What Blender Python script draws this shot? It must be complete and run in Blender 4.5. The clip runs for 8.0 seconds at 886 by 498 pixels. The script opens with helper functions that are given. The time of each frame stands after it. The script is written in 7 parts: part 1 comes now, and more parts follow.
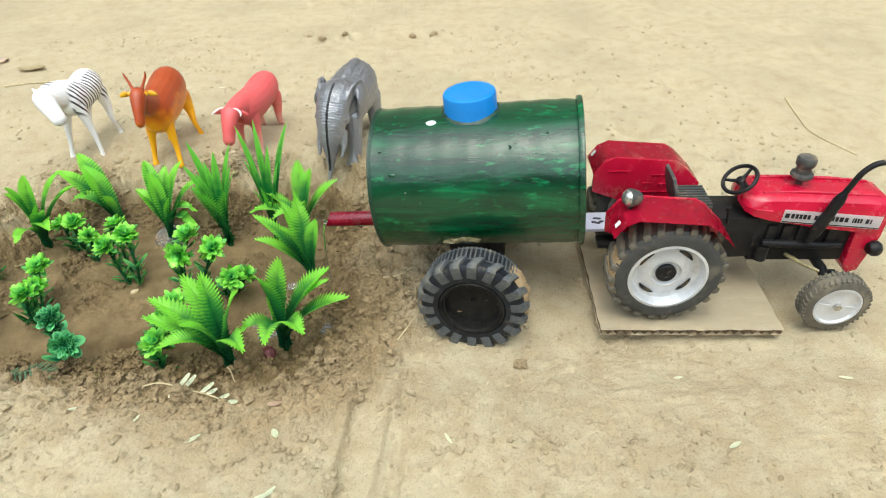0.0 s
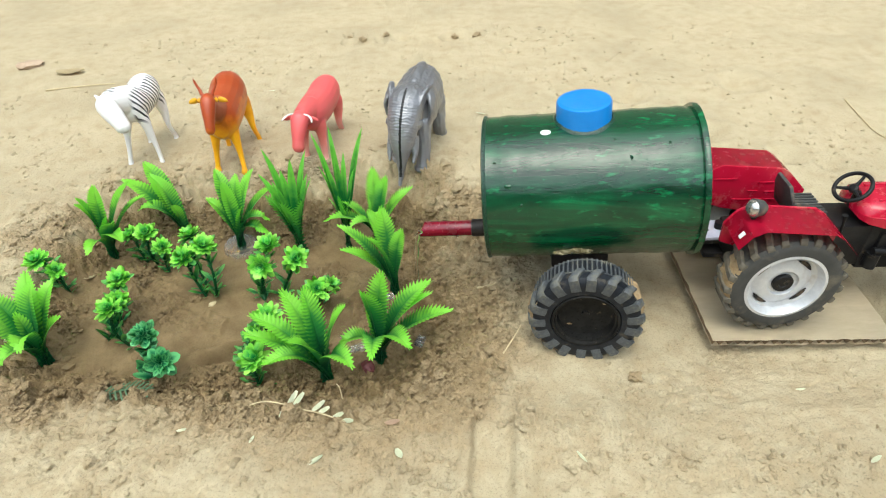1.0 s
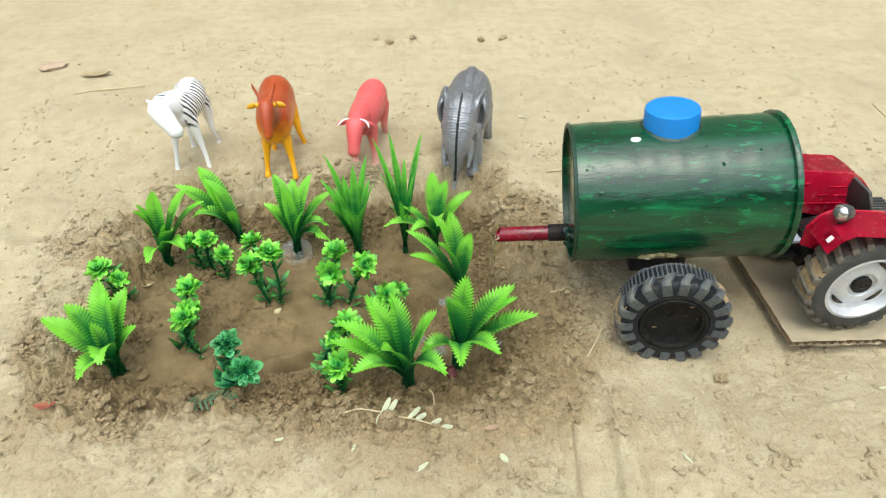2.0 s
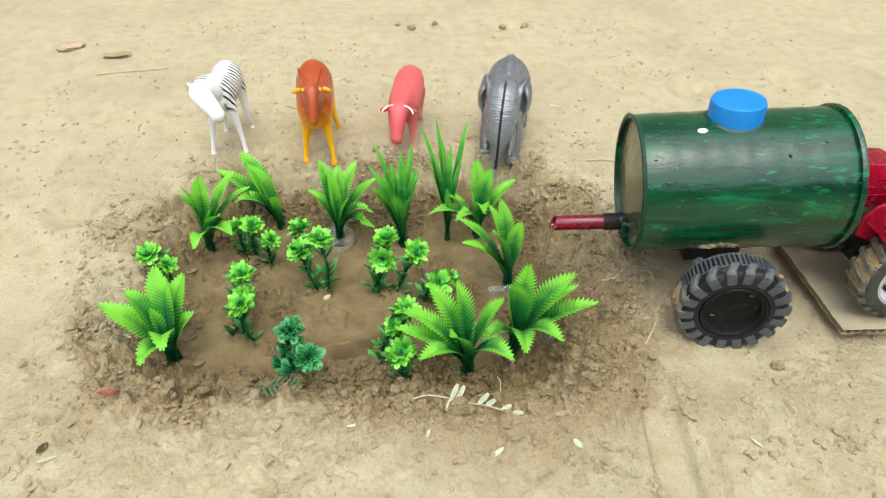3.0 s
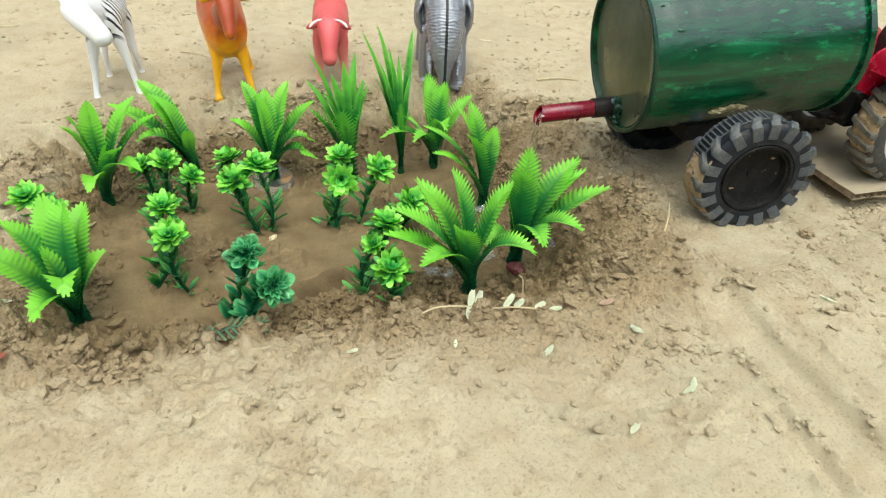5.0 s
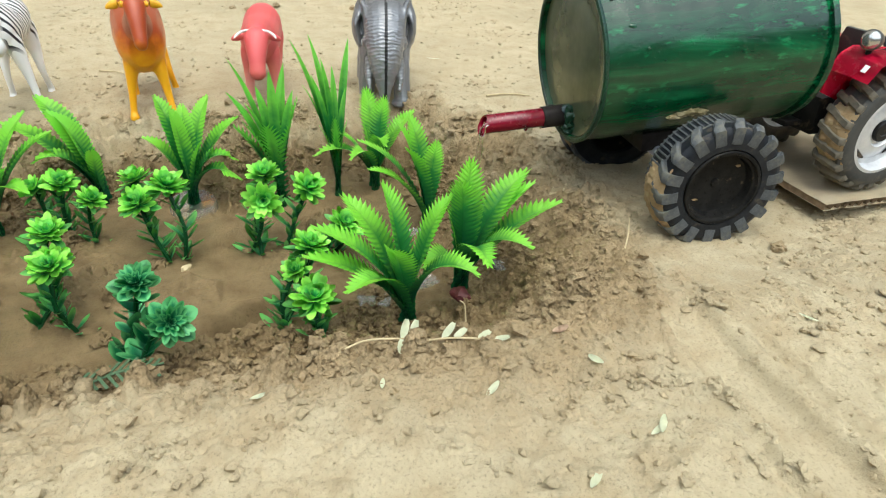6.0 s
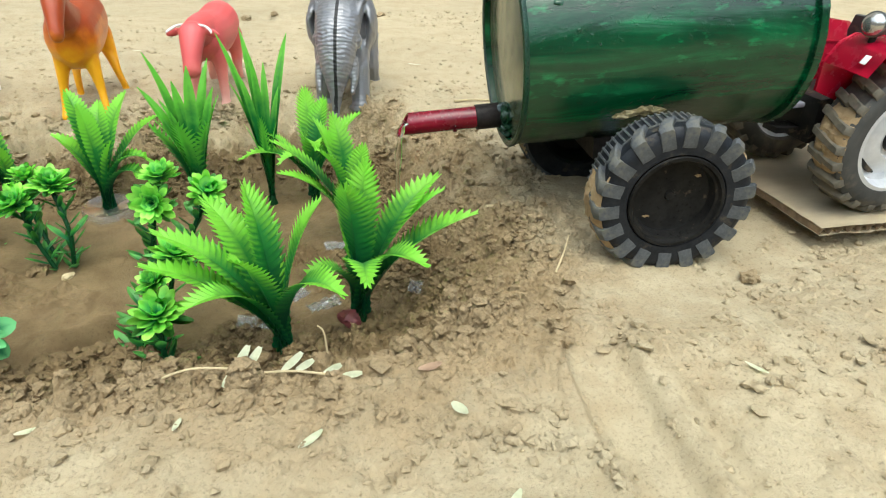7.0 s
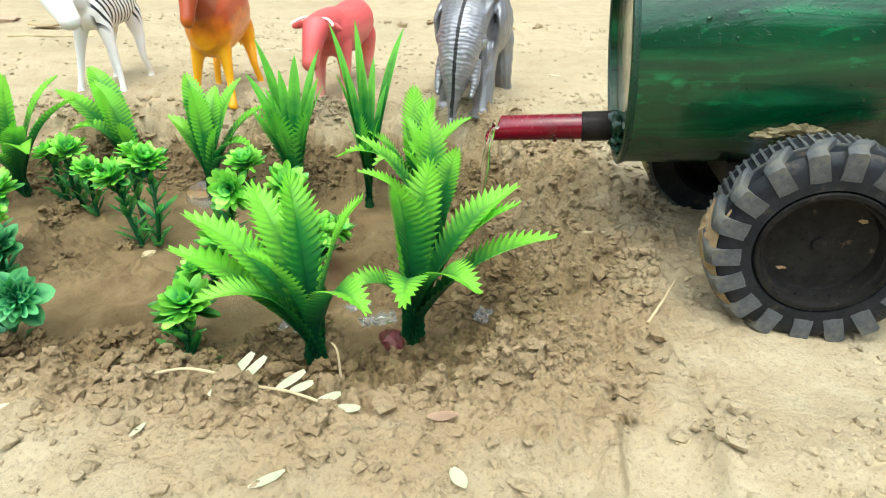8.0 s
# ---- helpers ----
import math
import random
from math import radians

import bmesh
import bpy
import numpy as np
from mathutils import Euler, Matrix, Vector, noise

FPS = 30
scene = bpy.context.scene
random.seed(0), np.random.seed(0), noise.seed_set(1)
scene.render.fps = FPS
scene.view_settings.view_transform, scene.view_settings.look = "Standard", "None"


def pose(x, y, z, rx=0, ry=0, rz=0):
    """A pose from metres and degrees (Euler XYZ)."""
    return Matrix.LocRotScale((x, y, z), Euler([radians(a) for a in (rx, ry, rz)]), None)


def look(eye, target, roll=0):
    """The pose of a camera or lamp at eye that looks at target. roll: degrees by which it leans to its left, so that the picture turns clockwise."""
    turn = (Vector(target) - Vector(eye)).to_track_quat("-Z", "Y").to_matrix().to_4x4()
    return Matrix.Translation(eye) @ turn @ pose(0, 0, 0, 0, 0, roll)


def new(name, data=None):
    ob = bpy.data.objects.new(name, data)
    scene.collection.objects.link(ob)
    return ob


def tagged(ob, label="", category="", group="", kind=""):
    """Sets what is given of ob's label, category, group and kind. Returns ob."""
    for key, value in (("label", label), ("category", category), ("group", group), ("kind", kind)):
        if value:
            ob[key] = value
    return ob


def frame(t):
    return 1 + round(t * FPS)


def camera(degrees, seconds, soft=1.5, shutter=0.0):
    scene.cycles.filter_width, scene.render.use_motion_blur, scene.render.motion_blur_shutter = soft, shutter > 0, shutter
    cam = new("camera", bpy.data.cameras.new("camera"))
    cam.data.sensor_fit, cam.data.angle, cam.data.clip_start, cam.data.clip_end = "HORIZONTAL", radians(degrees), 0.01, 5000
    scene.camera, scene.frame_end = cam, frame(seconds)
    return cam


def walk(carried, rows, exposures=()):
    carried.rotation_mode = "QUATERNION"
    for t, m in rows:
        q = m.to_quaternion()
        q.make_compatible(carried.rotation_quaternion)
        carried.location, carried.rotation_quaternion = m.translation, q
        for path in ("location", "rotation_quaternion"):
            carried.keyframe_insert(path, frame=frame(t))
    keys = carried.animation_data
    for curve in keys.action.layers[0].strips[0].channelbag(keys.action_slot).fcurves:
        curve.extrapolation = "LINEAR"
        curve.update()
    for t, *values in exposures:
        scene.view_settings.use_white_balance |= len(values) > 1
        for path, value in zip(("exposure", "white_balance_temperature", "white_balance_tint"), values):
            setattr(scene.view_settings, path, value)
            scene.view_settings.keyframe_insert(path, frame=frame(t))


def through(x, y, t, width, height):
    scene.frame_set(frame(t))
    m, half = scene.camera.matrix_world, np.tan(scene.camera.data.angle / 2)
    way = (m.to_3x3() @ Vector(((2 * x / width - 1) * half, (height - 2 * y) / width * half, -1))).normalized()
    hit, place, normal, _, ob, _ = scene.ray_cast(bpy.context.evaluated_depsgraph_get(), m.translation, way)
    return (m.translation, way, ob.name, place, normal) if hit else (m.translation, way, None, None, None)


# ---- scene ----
cam = camera(70.0, 8.0, 1.15)
PATH = [
    (0, (0.004, -0.003, 0.265), (-0.014, 1.586, -0.949), -1.5),
    (0.5, (-0.023, 0.002, 0.262), (-0.03, 1.584, -0.961), -0.8),
    (1, (-0.066, 0.01, 0.269), (-0.045, 1.59, -0.957), -1.2),
    (1.5, (-0.102, 0.013, 0.273), (-0.038, 1.593, -0.952), -0.9),
    (3, (-0.182, 0.016, 0.275), (-0.015, 1.56, -0.985), 2.1),
    (3.5, (-0.207, 0.022, 0.269), (0.024, 1.546, -1.006), 1.7),
    (4, (-0.232, 0.034, 0.243), (0.094, 1.543, -1.028), 1.5),
    (4.5, (-0.244, 0.037, 0.205), (0.202, 1.558, -1.014), 3.0),
    (4.7, (-0.241, 0.034, 0.188), (0.249, 1.568, -0.999), 3.3),
    (6, (-0.21, 0.058, 0.143), (0.445, 1.635, -0.899), 3.8),
    (6.5, (-0.178, 0.067, 0.133), (0.433, 1.681, -0.879), 3.0),
    (7, (-0.132, 0.072, 0.12), (0.351, 1.745, -0.863), 2.5),
    (7.5, (-0.102, 0.085, 0.104), (0.177, 1.821, -0.849), 2.8),
    (8, (-0.092, 0.1, 0.102), (-0.11, 1.867, -0.835), 1.8),
]
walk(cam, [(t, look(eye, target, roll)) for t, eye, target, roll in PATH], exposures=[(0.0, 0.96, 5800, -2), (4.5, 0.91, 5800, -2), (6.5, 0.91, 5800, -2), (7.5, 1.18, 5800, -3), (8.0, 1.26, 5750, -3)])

# ---- light ----
SUN_EL, SUN_AZ = 73.0, 190.0
world = bpy.data.worlds.new("sky")
scene.world = world
world.use_nodes = True
wt = world.node_tree
sky = wt.nodes.new("ShaderNodeTexSky")
sky.sky_type = "NISHITA"
sky.sun_disc = False
sky.sun_elevation, sky.sun_rotation = radians(SUN_EL), radians(SUN_AZ)
sky.air_density, sky.dust_density, sky.ozone_density = 1.0, 7.0, 1.0
wt.nodes["Background"].inputs["Strength"].default_value = 0.11
wt.links.new(sky.outputs[0], wt.nodes["Background"].inputs["Color"])
sun_data = bpy.data.lights.new("sun", "SUN")
sun_data.energy, sun_data.angle, sun_data.color = 1.4, radians(118), (1.0, 0.975, 0.93)
sun = new("sun", sun_data)
_e, _a = radians(SUN_EL), radians(SUN_AZ)
sun.matrix_world = look((0, 0, 0), (-math.cos(_e) * math.sin(_a), -math.cos(_e) * math.cos(_a), -math.sin(_e)))
sun.location = (0, 0, 3)


# ---- materials ----
class Nodes:
    """Short forms for building a node material."""

    def __init__(self, name):
        self.mat = bpy.data.materials.new(name)
        self.mat.use_nodes = True
        self.tree = self.mat.node_tree
        self.bsdf = self.tree.nodes["Principled BSDF"]
        self.out = self.tree.nodes["Material Output"]

    def add(self, kind, **settings):
        node = self.tree.nodes.new(kind)
        for key, value in settings.items():
            if key in node.inputs:
                node.inputs[key].default_value = value
            elif key == "attribute_name":
                node.attribute_name = value
            elif key == "bands_direction":
                node.bands_direction = value
            elif key == "blend_type":
                node.blend_type = value
            elif key == "data_type":
                node.data_type = value
            elif key == "feature":
                node.feature = value
            elif key == "operation":
                node.operation = value
            elif key == "use_clamp":
                node.use_clamp = value
            elif key == "uv_map":
                node.uv_map = value
            elif key == "wave_type":
                node.wave_type = value
        return node

    def link(self, a, b):
        self.tree.links.new(a, b)

    def put(self, name, value):
        if hasattr(value, "links"):
            self.link(value, self.bsdf.inputs[name])
        else:
            self.bsdf.inputs[name].default_value = value

    def coords(self, scale=(1, 1, 1), which="Object"):
        tc = self.add("ShaderNodeTexCoord")
        mp = self.add("ShaderNodeMapping")
        mp.inputs["Scale"].default_value = scale
        self.link(tc.outputs[which], mp.inputs["Vector"])
        return mp.outputs["Vector"]

    def noise(self, vec, scale, detail=4.0, rough=0.55, warp=0.0):
        n = self.add("ShaderNodeTexNoise")
        n.inputs["Scale"].default_value = scale
        n.inputs["Detail"].default_value = detail
        n.inputs["Roughness"].default_value = rough
        n.inputs["Distortion"].default_value = warp
        self.link(vec, n.inputs["Vector"])
        return n.outputs["Fac"]

    def ramp(self, fac, stops):
        r = self.add("ShaderNodeValToRGB")
        el = r.color_ramp.elements
        while len(el) < len(stops):
            el.new(0.5)
        for e, (p, c) in zip(el, stops):
            e.position = p
            e.color = (*c, 1) if len(c) == 3 else c
        self.link(fac, r.inputs["Fac"])
        return r.outputs["Color"]

    def mix(self, fac, a, b, mode="MIX"):
        m = self.add("ShaderNodeMix", data_type="RGBA", blend_type=mode)
        for slot, v in ((m.inputs[0], fac), (m.inputs[6], a), (m.inputs[7], b)):
            if hasattr(v, "links"):
                self.link(v, slot)
            else:
                slot.default_value = v if isinstance(v, float) else (*v, 1)
        return m.outputs[2]

    def math(self, op, a, b=0.0, clamp=False):
        m = self.add("ShaderNodeMath", operation=op, use_clamp=clamp)
        for slot, v in zip(m.inputs, (a, b)):
            if hasattr(v, "links"):
                self.link(v, slot)
            else:
                slot.default_value = v
        return m.outputs[0]

    def bump(self, height, strength=0.3, distance=0.001):
        b = self.add("ShaderNodeBump")
        b.inputs["Strength"].default_value = strength
        b.inputs["Distance"].default_value = distance
        self.link(height, b.inputs["Height"])
        self.link(b.outputs["Normal"], self.bsdf.inputs["Normal"])


def g3(v):
    return (v, v, v)


def soil_material():
    n = Nodes("sandy soil")
    v = n.coords()
    damp = n.add("ShaderNodeAttribute", attribute_name="damp").outputs["Fac"]
    churn = n.add("ShaderNodeAttribute", attribute_name="churn").outputs["Fac"]
    big = n.noise(v, 9, 5)
    mid = n.noise(v, 70, 6, 0.6)
    fine = n.noise(v, 900, 4, 0.7)
    grit = n.noise(v, 2600, 2, 0.6)
    dry = n.ramp(big, [(0.3, (0.42, 0.352, 0.226)), (0.55, (0.49, 0.413, 0.267)), (0.75, (0.44, 0.36, 0.226))])
    dry = n.mix(n.math("MULTIPLY", n.ramp(mid, [(0.42, g3(0)), (0.7, g3(1))]), 0.5), dry, (0.37, 0.29, 0.168))
    broken = n.math("ADD", churn, n.math("MULTIPLY", n.math("SUBTRACT", mid, 0.5), 0.9))
    dry = n.mix(n.ramp(broken, [(0.05, g3(0)), (0.8, g3(1))]), dry, n.ramp(mid, [(0.3, (0.27, 0.198, 0.106)), (0.7, (0.39, 0.295, 0.170))]))
    wet = n.ramp(mid, [(0.3, (0.150, 0.100, 0.045)), (0.7, (0.25, 0.178, 0.088))])
    edge = n.math("ADD", damp, n.math("MULTIPLY", n.math("SUBTRACT", mid, 0.5), 0.55))
    wetness = n.ramp(edge, [(0.10, g3(0)), (0.72, g3(1))])
    col = n.mix(wetness, dry, wet)
    speck = n.ramp(fine, [(0.30, g3(0.55)), (0.46, g3(1.0)), (0.62, g3(1.0)), (0.75, g3(1.2))])
    col = n.mix(0.85, col, speck, "MULTIPLY")
    n.put("Base Color", col)
    n.put("Roughness", n.ramp(edge, [(0.5, g3(0.95)), (1.0, g3(0.62))]))
    n.put("Specular IOR Level", 0.22)
    crumbs = n.add("ShaderNodeTexVoronoi", feature="SMOOTH_F1")
    crumbs.inputs["Scale"].default_value = 620
    crumbs.inputs["Randomness"].default_value = 1.0
    n.link(v, crumbs.inputs["Vector"])
    lumps = n.math("MULTIPLY", n.math("SUBTRACT", 1.0, crumbs.outputs["Distance"]), n.math("ADD", 0.12, n.math("MULTIPLY", churn, 2.0)))
    h = n.math("ADD", n.math("MULTIPLY", fine, 0.9), n.math("MULTIPLY", grit, 0.5))
    n.bump(n.math("ADD", n.math("ADD", h, lumps), n.math("MULTIPLY", mid, 0.9)), 0.75, 0.0012)
    return n.mat


def paint(name, dark, light, rough=0.3, scale=60, stretch=(1, 1, 1), coat=0.0, metal=0.0, bump=0.15, dust=0.0, dust_scale=90, dust_col=(0.42, 0.31, 0.19)):
    """A painted or moulded surface with two scales of variation and, where it has any, dust."""
    n = Nodes(name)
    v = n.coords(stretch)
    a = n.noise(v, scale, 5, 0.6, 0.4)
    b = n.noise(v, scale * 7, 4, 0.6)
    col = n.ramp(n.math("ADD", n.math("MULTIPLY", a, 0.7), n.math("MULTIPLY", b, 0.3)), [(0.35, dark), (0.68, light)])
    r = n.ramp(b, [(0.3, g3(max(rough - 0.08, 0.03))), (0.75, g3(min(rough + 0.12, 1.0)))])
    if dust:
        d = n.noise(n.coords(), dust_scale, 6, 0.65)
        m = n.ramp(d, [(0.62 - 0.35 * dust, g3(0)), (0.85 - 0.25 * dust, g3(1))])
        col = n.mix(n.math("MULTIPLY", m, min(1.0, 0.5 + dust * 0.5)), col, dust_col)
        r = n.mix(m, r, g3(0.9))
    n.put("Base Color", col)
    n.put("Roughness", r)
    n.put("Metallic", metal)
    n.put("Coat Weight", coat)
    n.put("Coat Roughness", 0.12)
    n.bump(n.math("ADD", a, n.math("MULTIPLY", b, 0.5)), bump, 0.0006)
    return n.mat


def brushed_green():
    n = Nodes("brushed green enamel")
    v = n.coords((12, 80, 80))
    strokes = n.noise(v, 1.0, 7, 0.66, 0.9)
    patches = n.noise(n.coords((0.6, 1, 1)), 34, 5, 0.6)
    bubbles = n.noise(n.coords(), 380, 3, 0.6)
    flecks = n.math("ADD", n.noise(n.coords((0.35, 1, 1)), 320, 3, 0.6), n.math("MULTIPLY", n.math("SUBTRACT", n.noise(n.coords((0.5, 1, 1)), 28, 3), 0.5), 0.55))
    col = n.ramp(strokes, [(0.36, (0.003, 0.023, 0.010)), (0.54, (0.004, 0.058, 0.020)), (0.64, (0.007, 0.100, 0.033)), (0.75, (0.013, 0.19, 0.060))])
    col = n.mix(n.math("MULTIPLY", n.ramp(patches, [(0.46, g3(0)), (0.66, g3(1))]), 0.75), col, (0.002, 0.024, 0.010))
    col = n.mix(n.math("MULTIPLY", n.ramp(flecks, [(0.60, g3(0)), (0.76, g3(1))]), 0.6), col, (0.022, 0.25, 0.08))
    n.put("Base Color", col)
    n.put("Roughness", n.ramp(strokes, [(0.3, g3(0.15)), (0.75, g3(0.27))]))
    n.put("Specular IOR Level", 0.56)
    spots = n.ramp(bubbles, [(0.6, g3(0)), (0.72, g3(1))])
    n.bump(n.math("ADD", n.math("MULTIPLY", strokes, 0.8), n.math("ADD", n.math("MULTIPLY", patches, 1.7), n.math("MULTIPLY", spots, 0.20))), 0.32, 0.0012)
    return n.mat


def leaf_material(name, root, mid, tip, rough=0.36, shift=0.0, edge=0.5, through=0.42):
    """Moulded plastic leaf, lighter towards its tip (along u)."""
    n = Nodes(name)
    uv = n.add("ShaderNodeUVMap", uv_map="UVMap").outputs["UV"]
    sep = n.add("ShaderNodeSeparateXYZ")
    n.link(uv, sep.inputs[0])
    v = n.coords()
    w = n.noise(v, 160, 4, 0.6)
    info = n.add("ShaderNodeObjectInfo").outputs["Random"]
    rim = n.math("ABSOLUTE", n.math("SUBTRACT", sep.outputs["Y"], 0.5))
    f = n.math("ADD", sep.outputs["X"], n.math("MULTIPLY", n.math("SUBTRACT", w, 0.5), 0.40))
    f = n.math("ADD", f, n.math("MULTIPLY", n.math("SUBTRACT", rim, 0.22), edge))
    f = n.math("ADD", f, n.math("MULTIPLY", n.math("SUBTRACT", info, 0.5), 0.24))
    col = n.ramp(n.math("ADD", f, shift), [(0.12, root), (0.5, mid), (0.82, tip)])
    n.put("Base Color", col)
    n.put("Roughness", rough)
    n.put("Subsurface Weight", 0.0)
    ribs = n.add("ShaderNodeTexWave", wave_type="BANDS", bands_direction="X")
    ribs.inputs["Scale"].default_value = 9.0
    n.link(uv, ribs.inputs["Vector"])
    n.bump(n.math("ADD", ribs.outputs["Fac"], n.math("MULTIPLY", w, 0.5)), 0.08, 0.0003)
    back = n.add("ShaderNodeBsdfTranslucent")
    n.link(col, back.inputs["Color"])
    mx = n.add("ShaderNodeMixShader")
    mx.inputs[0].default_value = through
    n.link(n.bsdf.outputs[0], mx.inputs[1])
    n.link(back.outputs[0], mx.inputs[2])
    n.link(mx.outputs[0], n.out.inputs["Surface"])
    return n.mat


def clear_material(name, col=(1, 1, 1), rough=0.02, ior=1.33, clear=1.0):
    n = Nodes(name)
    n.put("Base Color", (*col, 1))
    n.put("Transmission Weight", clear)
    n.put("Roughness", rough)
    n.put("IOR", ior)
    n.bump(n.noise(n.coords(), 260, 3), 0.25, 0.0006)
    return n.mat


SOIL = soil_material()
GREEN = brushed_green()
TIN = paint("lacquered tin lid", (0.12, 0.14, 0.075), (0.22, 0.235, 0.14), 0.16, 22, metal=0.5, bump=0.08)
DARK_GREEN = paint("thick dark green enamel", (0.003, 0.02, 0.010), (0.01, 0.055, 0.028), 0.3, 200, bump=0.7)
BLUE = paint("blue bottle cap plastic", (0.012, 0.17, 0.54), (0.025, 0.23, 0.64), 0.36, 40)
WHITE = paint("white paint", (0.75, 0.75, 0.72), (0.85, 0.85, 0.83), 0.4, 300)
RED_PIPE = paint("red marker barrel plastic", (0.13, 0.001, 0.011), (0.24, 0.003, 0.022), 0.2, 60, dust=0.42, dust_scale=42, dust_col=(0.03, 0.006, 0.008))
TAPE = paint("black tape", (0.012, 0.010, 0.010), (0.035, 0.03, 0.028), 0.45, 160, bump=0.4)
RED = paint("red enamelled toy body", (0.40, 0.004, 0.026), (0.50, 0.007, 0.040), 0.22, 25, coat=0.0, bump=0.05, dust=0.1)
BLACK = paint("black moulded plastic", (0.006, 0.006, 0.007), (0.022, 0.021, 0.020), 0.38, 70, dust=0.05)
SEAT = paint("dusty dark grey seat plastic", (0.03, 0.032, 0.03), (0.075, 0.075, 0.07), 0.5, 60, dust=0.25)
TYRE_OLD = paint("worn blue-black tyre rubber", (0.008, 0.009, 0.012), (0.026, 0.029, 0.034), 0.36, 120, dust=0.12, dust_scale=110, dust_col=(0.26, 0.20, 0.12))
LUG_OLD = paint("scuffed grey tyre lug", (0.045, 0.050, 0.055), (0.125, 0.13, 0.133), 0.38, 150, dust=0.34, dust_scale=110, dust_col=(0.20, 0.18, 0.11))
TYRE_DUSTY = paint("dusty tractor tyre rubber", (0.030, 0.031, 0.030), (0.065, 0.064, 0.058), 0.7, 80, dust=0.28, dust_scale=60, dust_col=(0.26, 0.22, 0.15))
LUG_DUSTY = paint("earth-caked tractor tyre lug", (0.060, 0.054, 0.042), (0.13, 0.115, 0.085), 0.8, 110, dust=0.60, dust_scale=90, dust_col=(0.25, 0.21, 0.14))
MUD = paint("dried mud crust", (0.27, 0.18, 0.085), (0.42, 0.31, 0.17), 0.95, 220, bump=1.0)
HUB = paint("scratched black hub plastic", (0.007, 0.007, 0.007), (0.024, 0.023, 0.021), 0.33, 90, dust=0.03, dust_scale=190)
SILVER = paint("silver painted rim", (0.52, 0.53, 0.55), (0.72, 0.73, 0.75), 0.36, 60, metal=0.35, dust=0.12)
CARD = paint("brown corrugated cardboard", (0.56, 0.475, 0.32), (0.66, 0.57, 0.40), 0.9, 50, stretch=(1, 4, 1), dust=0.35, dust_scale=45, dust_col=(0.62, 0.53, 0.37))
CARD_DARK = paint("weathered cardboard edge", (0.13, 0.09, 0.05), (0.27, 0.19, 0.11), 0.95, 260, bump=0.6)
LILAC = paint("grey-lilac hitch plate", (0.40, 0.40, 0.50), (0.52, 0.52, 0.60), 0.4, 90, dust=0.1)
GLUE = paint("yellowed hardened glue", (0.15, 0.12, 0.05), (0.36, 0.30, 0.15), 0.35, 300, bump=0.9)
GLUE_CLEAR = paint("grey-blue hardened glue", (0.05, 0.08, 0.09), (0.2, 0.25, 0.27), 0.15, 300, bump=0.9)
CHROME = paint("lamp reflector", (0.42, 0.41, 0.38), (0.66, 0.65, 0.62), 0.14, 200, metal=0.8)
STICKER = paint("white sticker", (0.80, 0.80, 0.80), (0.86, 0.86, 0.86), 0.4, 80)
INK = paint("black sticker ink", (0.015, 0.015, 0.02), (0.03, 0.03, 0.035), 0.45, 200)
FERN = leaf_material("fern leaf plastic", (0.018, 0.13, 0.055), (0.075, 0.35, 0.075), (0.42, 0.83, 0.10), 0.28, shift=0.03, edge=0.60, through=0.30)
GRASS = leaf_material("blade leaf plastic", (0.014, 0.12, 0.040), (0.040, 0.27, 0.055), (0.28, 0.70, 0.09), 0.30, shift=0.03, edge=0.35, through=0.30)
ROSETTE = leaf_material("bright rosette plastic", (0.04, 0.34, 0.09), (0.25, 0.68, 0.09), (0.50, 0.90, 0.15), shift=0.02, edge=0.35, through=0.22)
ROSETTE_CORE = leaf_material("bluish rosette heart plastic", (0.05, 0.34, 0.10), (0.14, 0.55, 0.13), (0.38, 0.80, 0.16), shift=0.05, edge=0.35, through=0.22)
ROSETTE_DARK = leaf_material("bluish dark rosette plastic", (0.014, 0.14, 0.055), (0.035, 0.26, 0.095), (0.22, 0.60, 0.24), shift=0.0, edge=0.9, through=0.22)
LEAFY = leaf_material("stem leaf plastic", (0.025, 0.18, 0.065), (0.06, 0.29, 0.09), (0.22, 0.55, 0.14), shift=0.1, edge=0.4, through=0.25)
STEM = leaf_material("stem plastic", (0.010, 0.085, 0.022), (0.014, 0.115, 0.028), (0.02, 0.15, 0.035), 0.45)
WATER = clear_material("clear water", (0.98, 0.97, 0.95), 0.10)
FILM = clear_material("clear plastic film", (0.94, 0.95, 0.95), 0.12, 1.18, 0.97)
LEAFLET = paint("dry pale green leaflet", (0.62, 0.64, 0.44), (0.78, 0.78, 0.60), 0.75, 160)
STRAW = paint("dry straw", (0.45, 0.36, 0.2), (0.6, 0.5, 0.3), 0.8, 200)
RED_LEAF = paint("dry reddish leaf", (0.38, 0.10, 0.06), (0.5, 0.2, 0.12), 0.8, 200)
PINK_LEAF = paint("faded pinkish leaf", (0.48, 0.33, 0.22), (0.58, 0.42, 0.29), 0.8, 200)
BARK = paint("dark bark", (0.10, 0.065, 0.03), (0.20, 0.14, 0.07), 0.9, 260, bump=0.6)
GREEN_LEAF = paint("fallen dull green leaf", (0.05, 0.10, 0.045), (0.10, 0.16, 0.075), 0.6, 200)
SEED = paint("dark red seed", (0.06, 0.010, 0.012), (0.13, 0.025, 0.025), 0.6, 200)
PLASTER = paint("unseen wall plaster", (0.24, 0.21, 0.17), (0.34, 0.30, 0.25), 0.9, 6, bump=0.3)
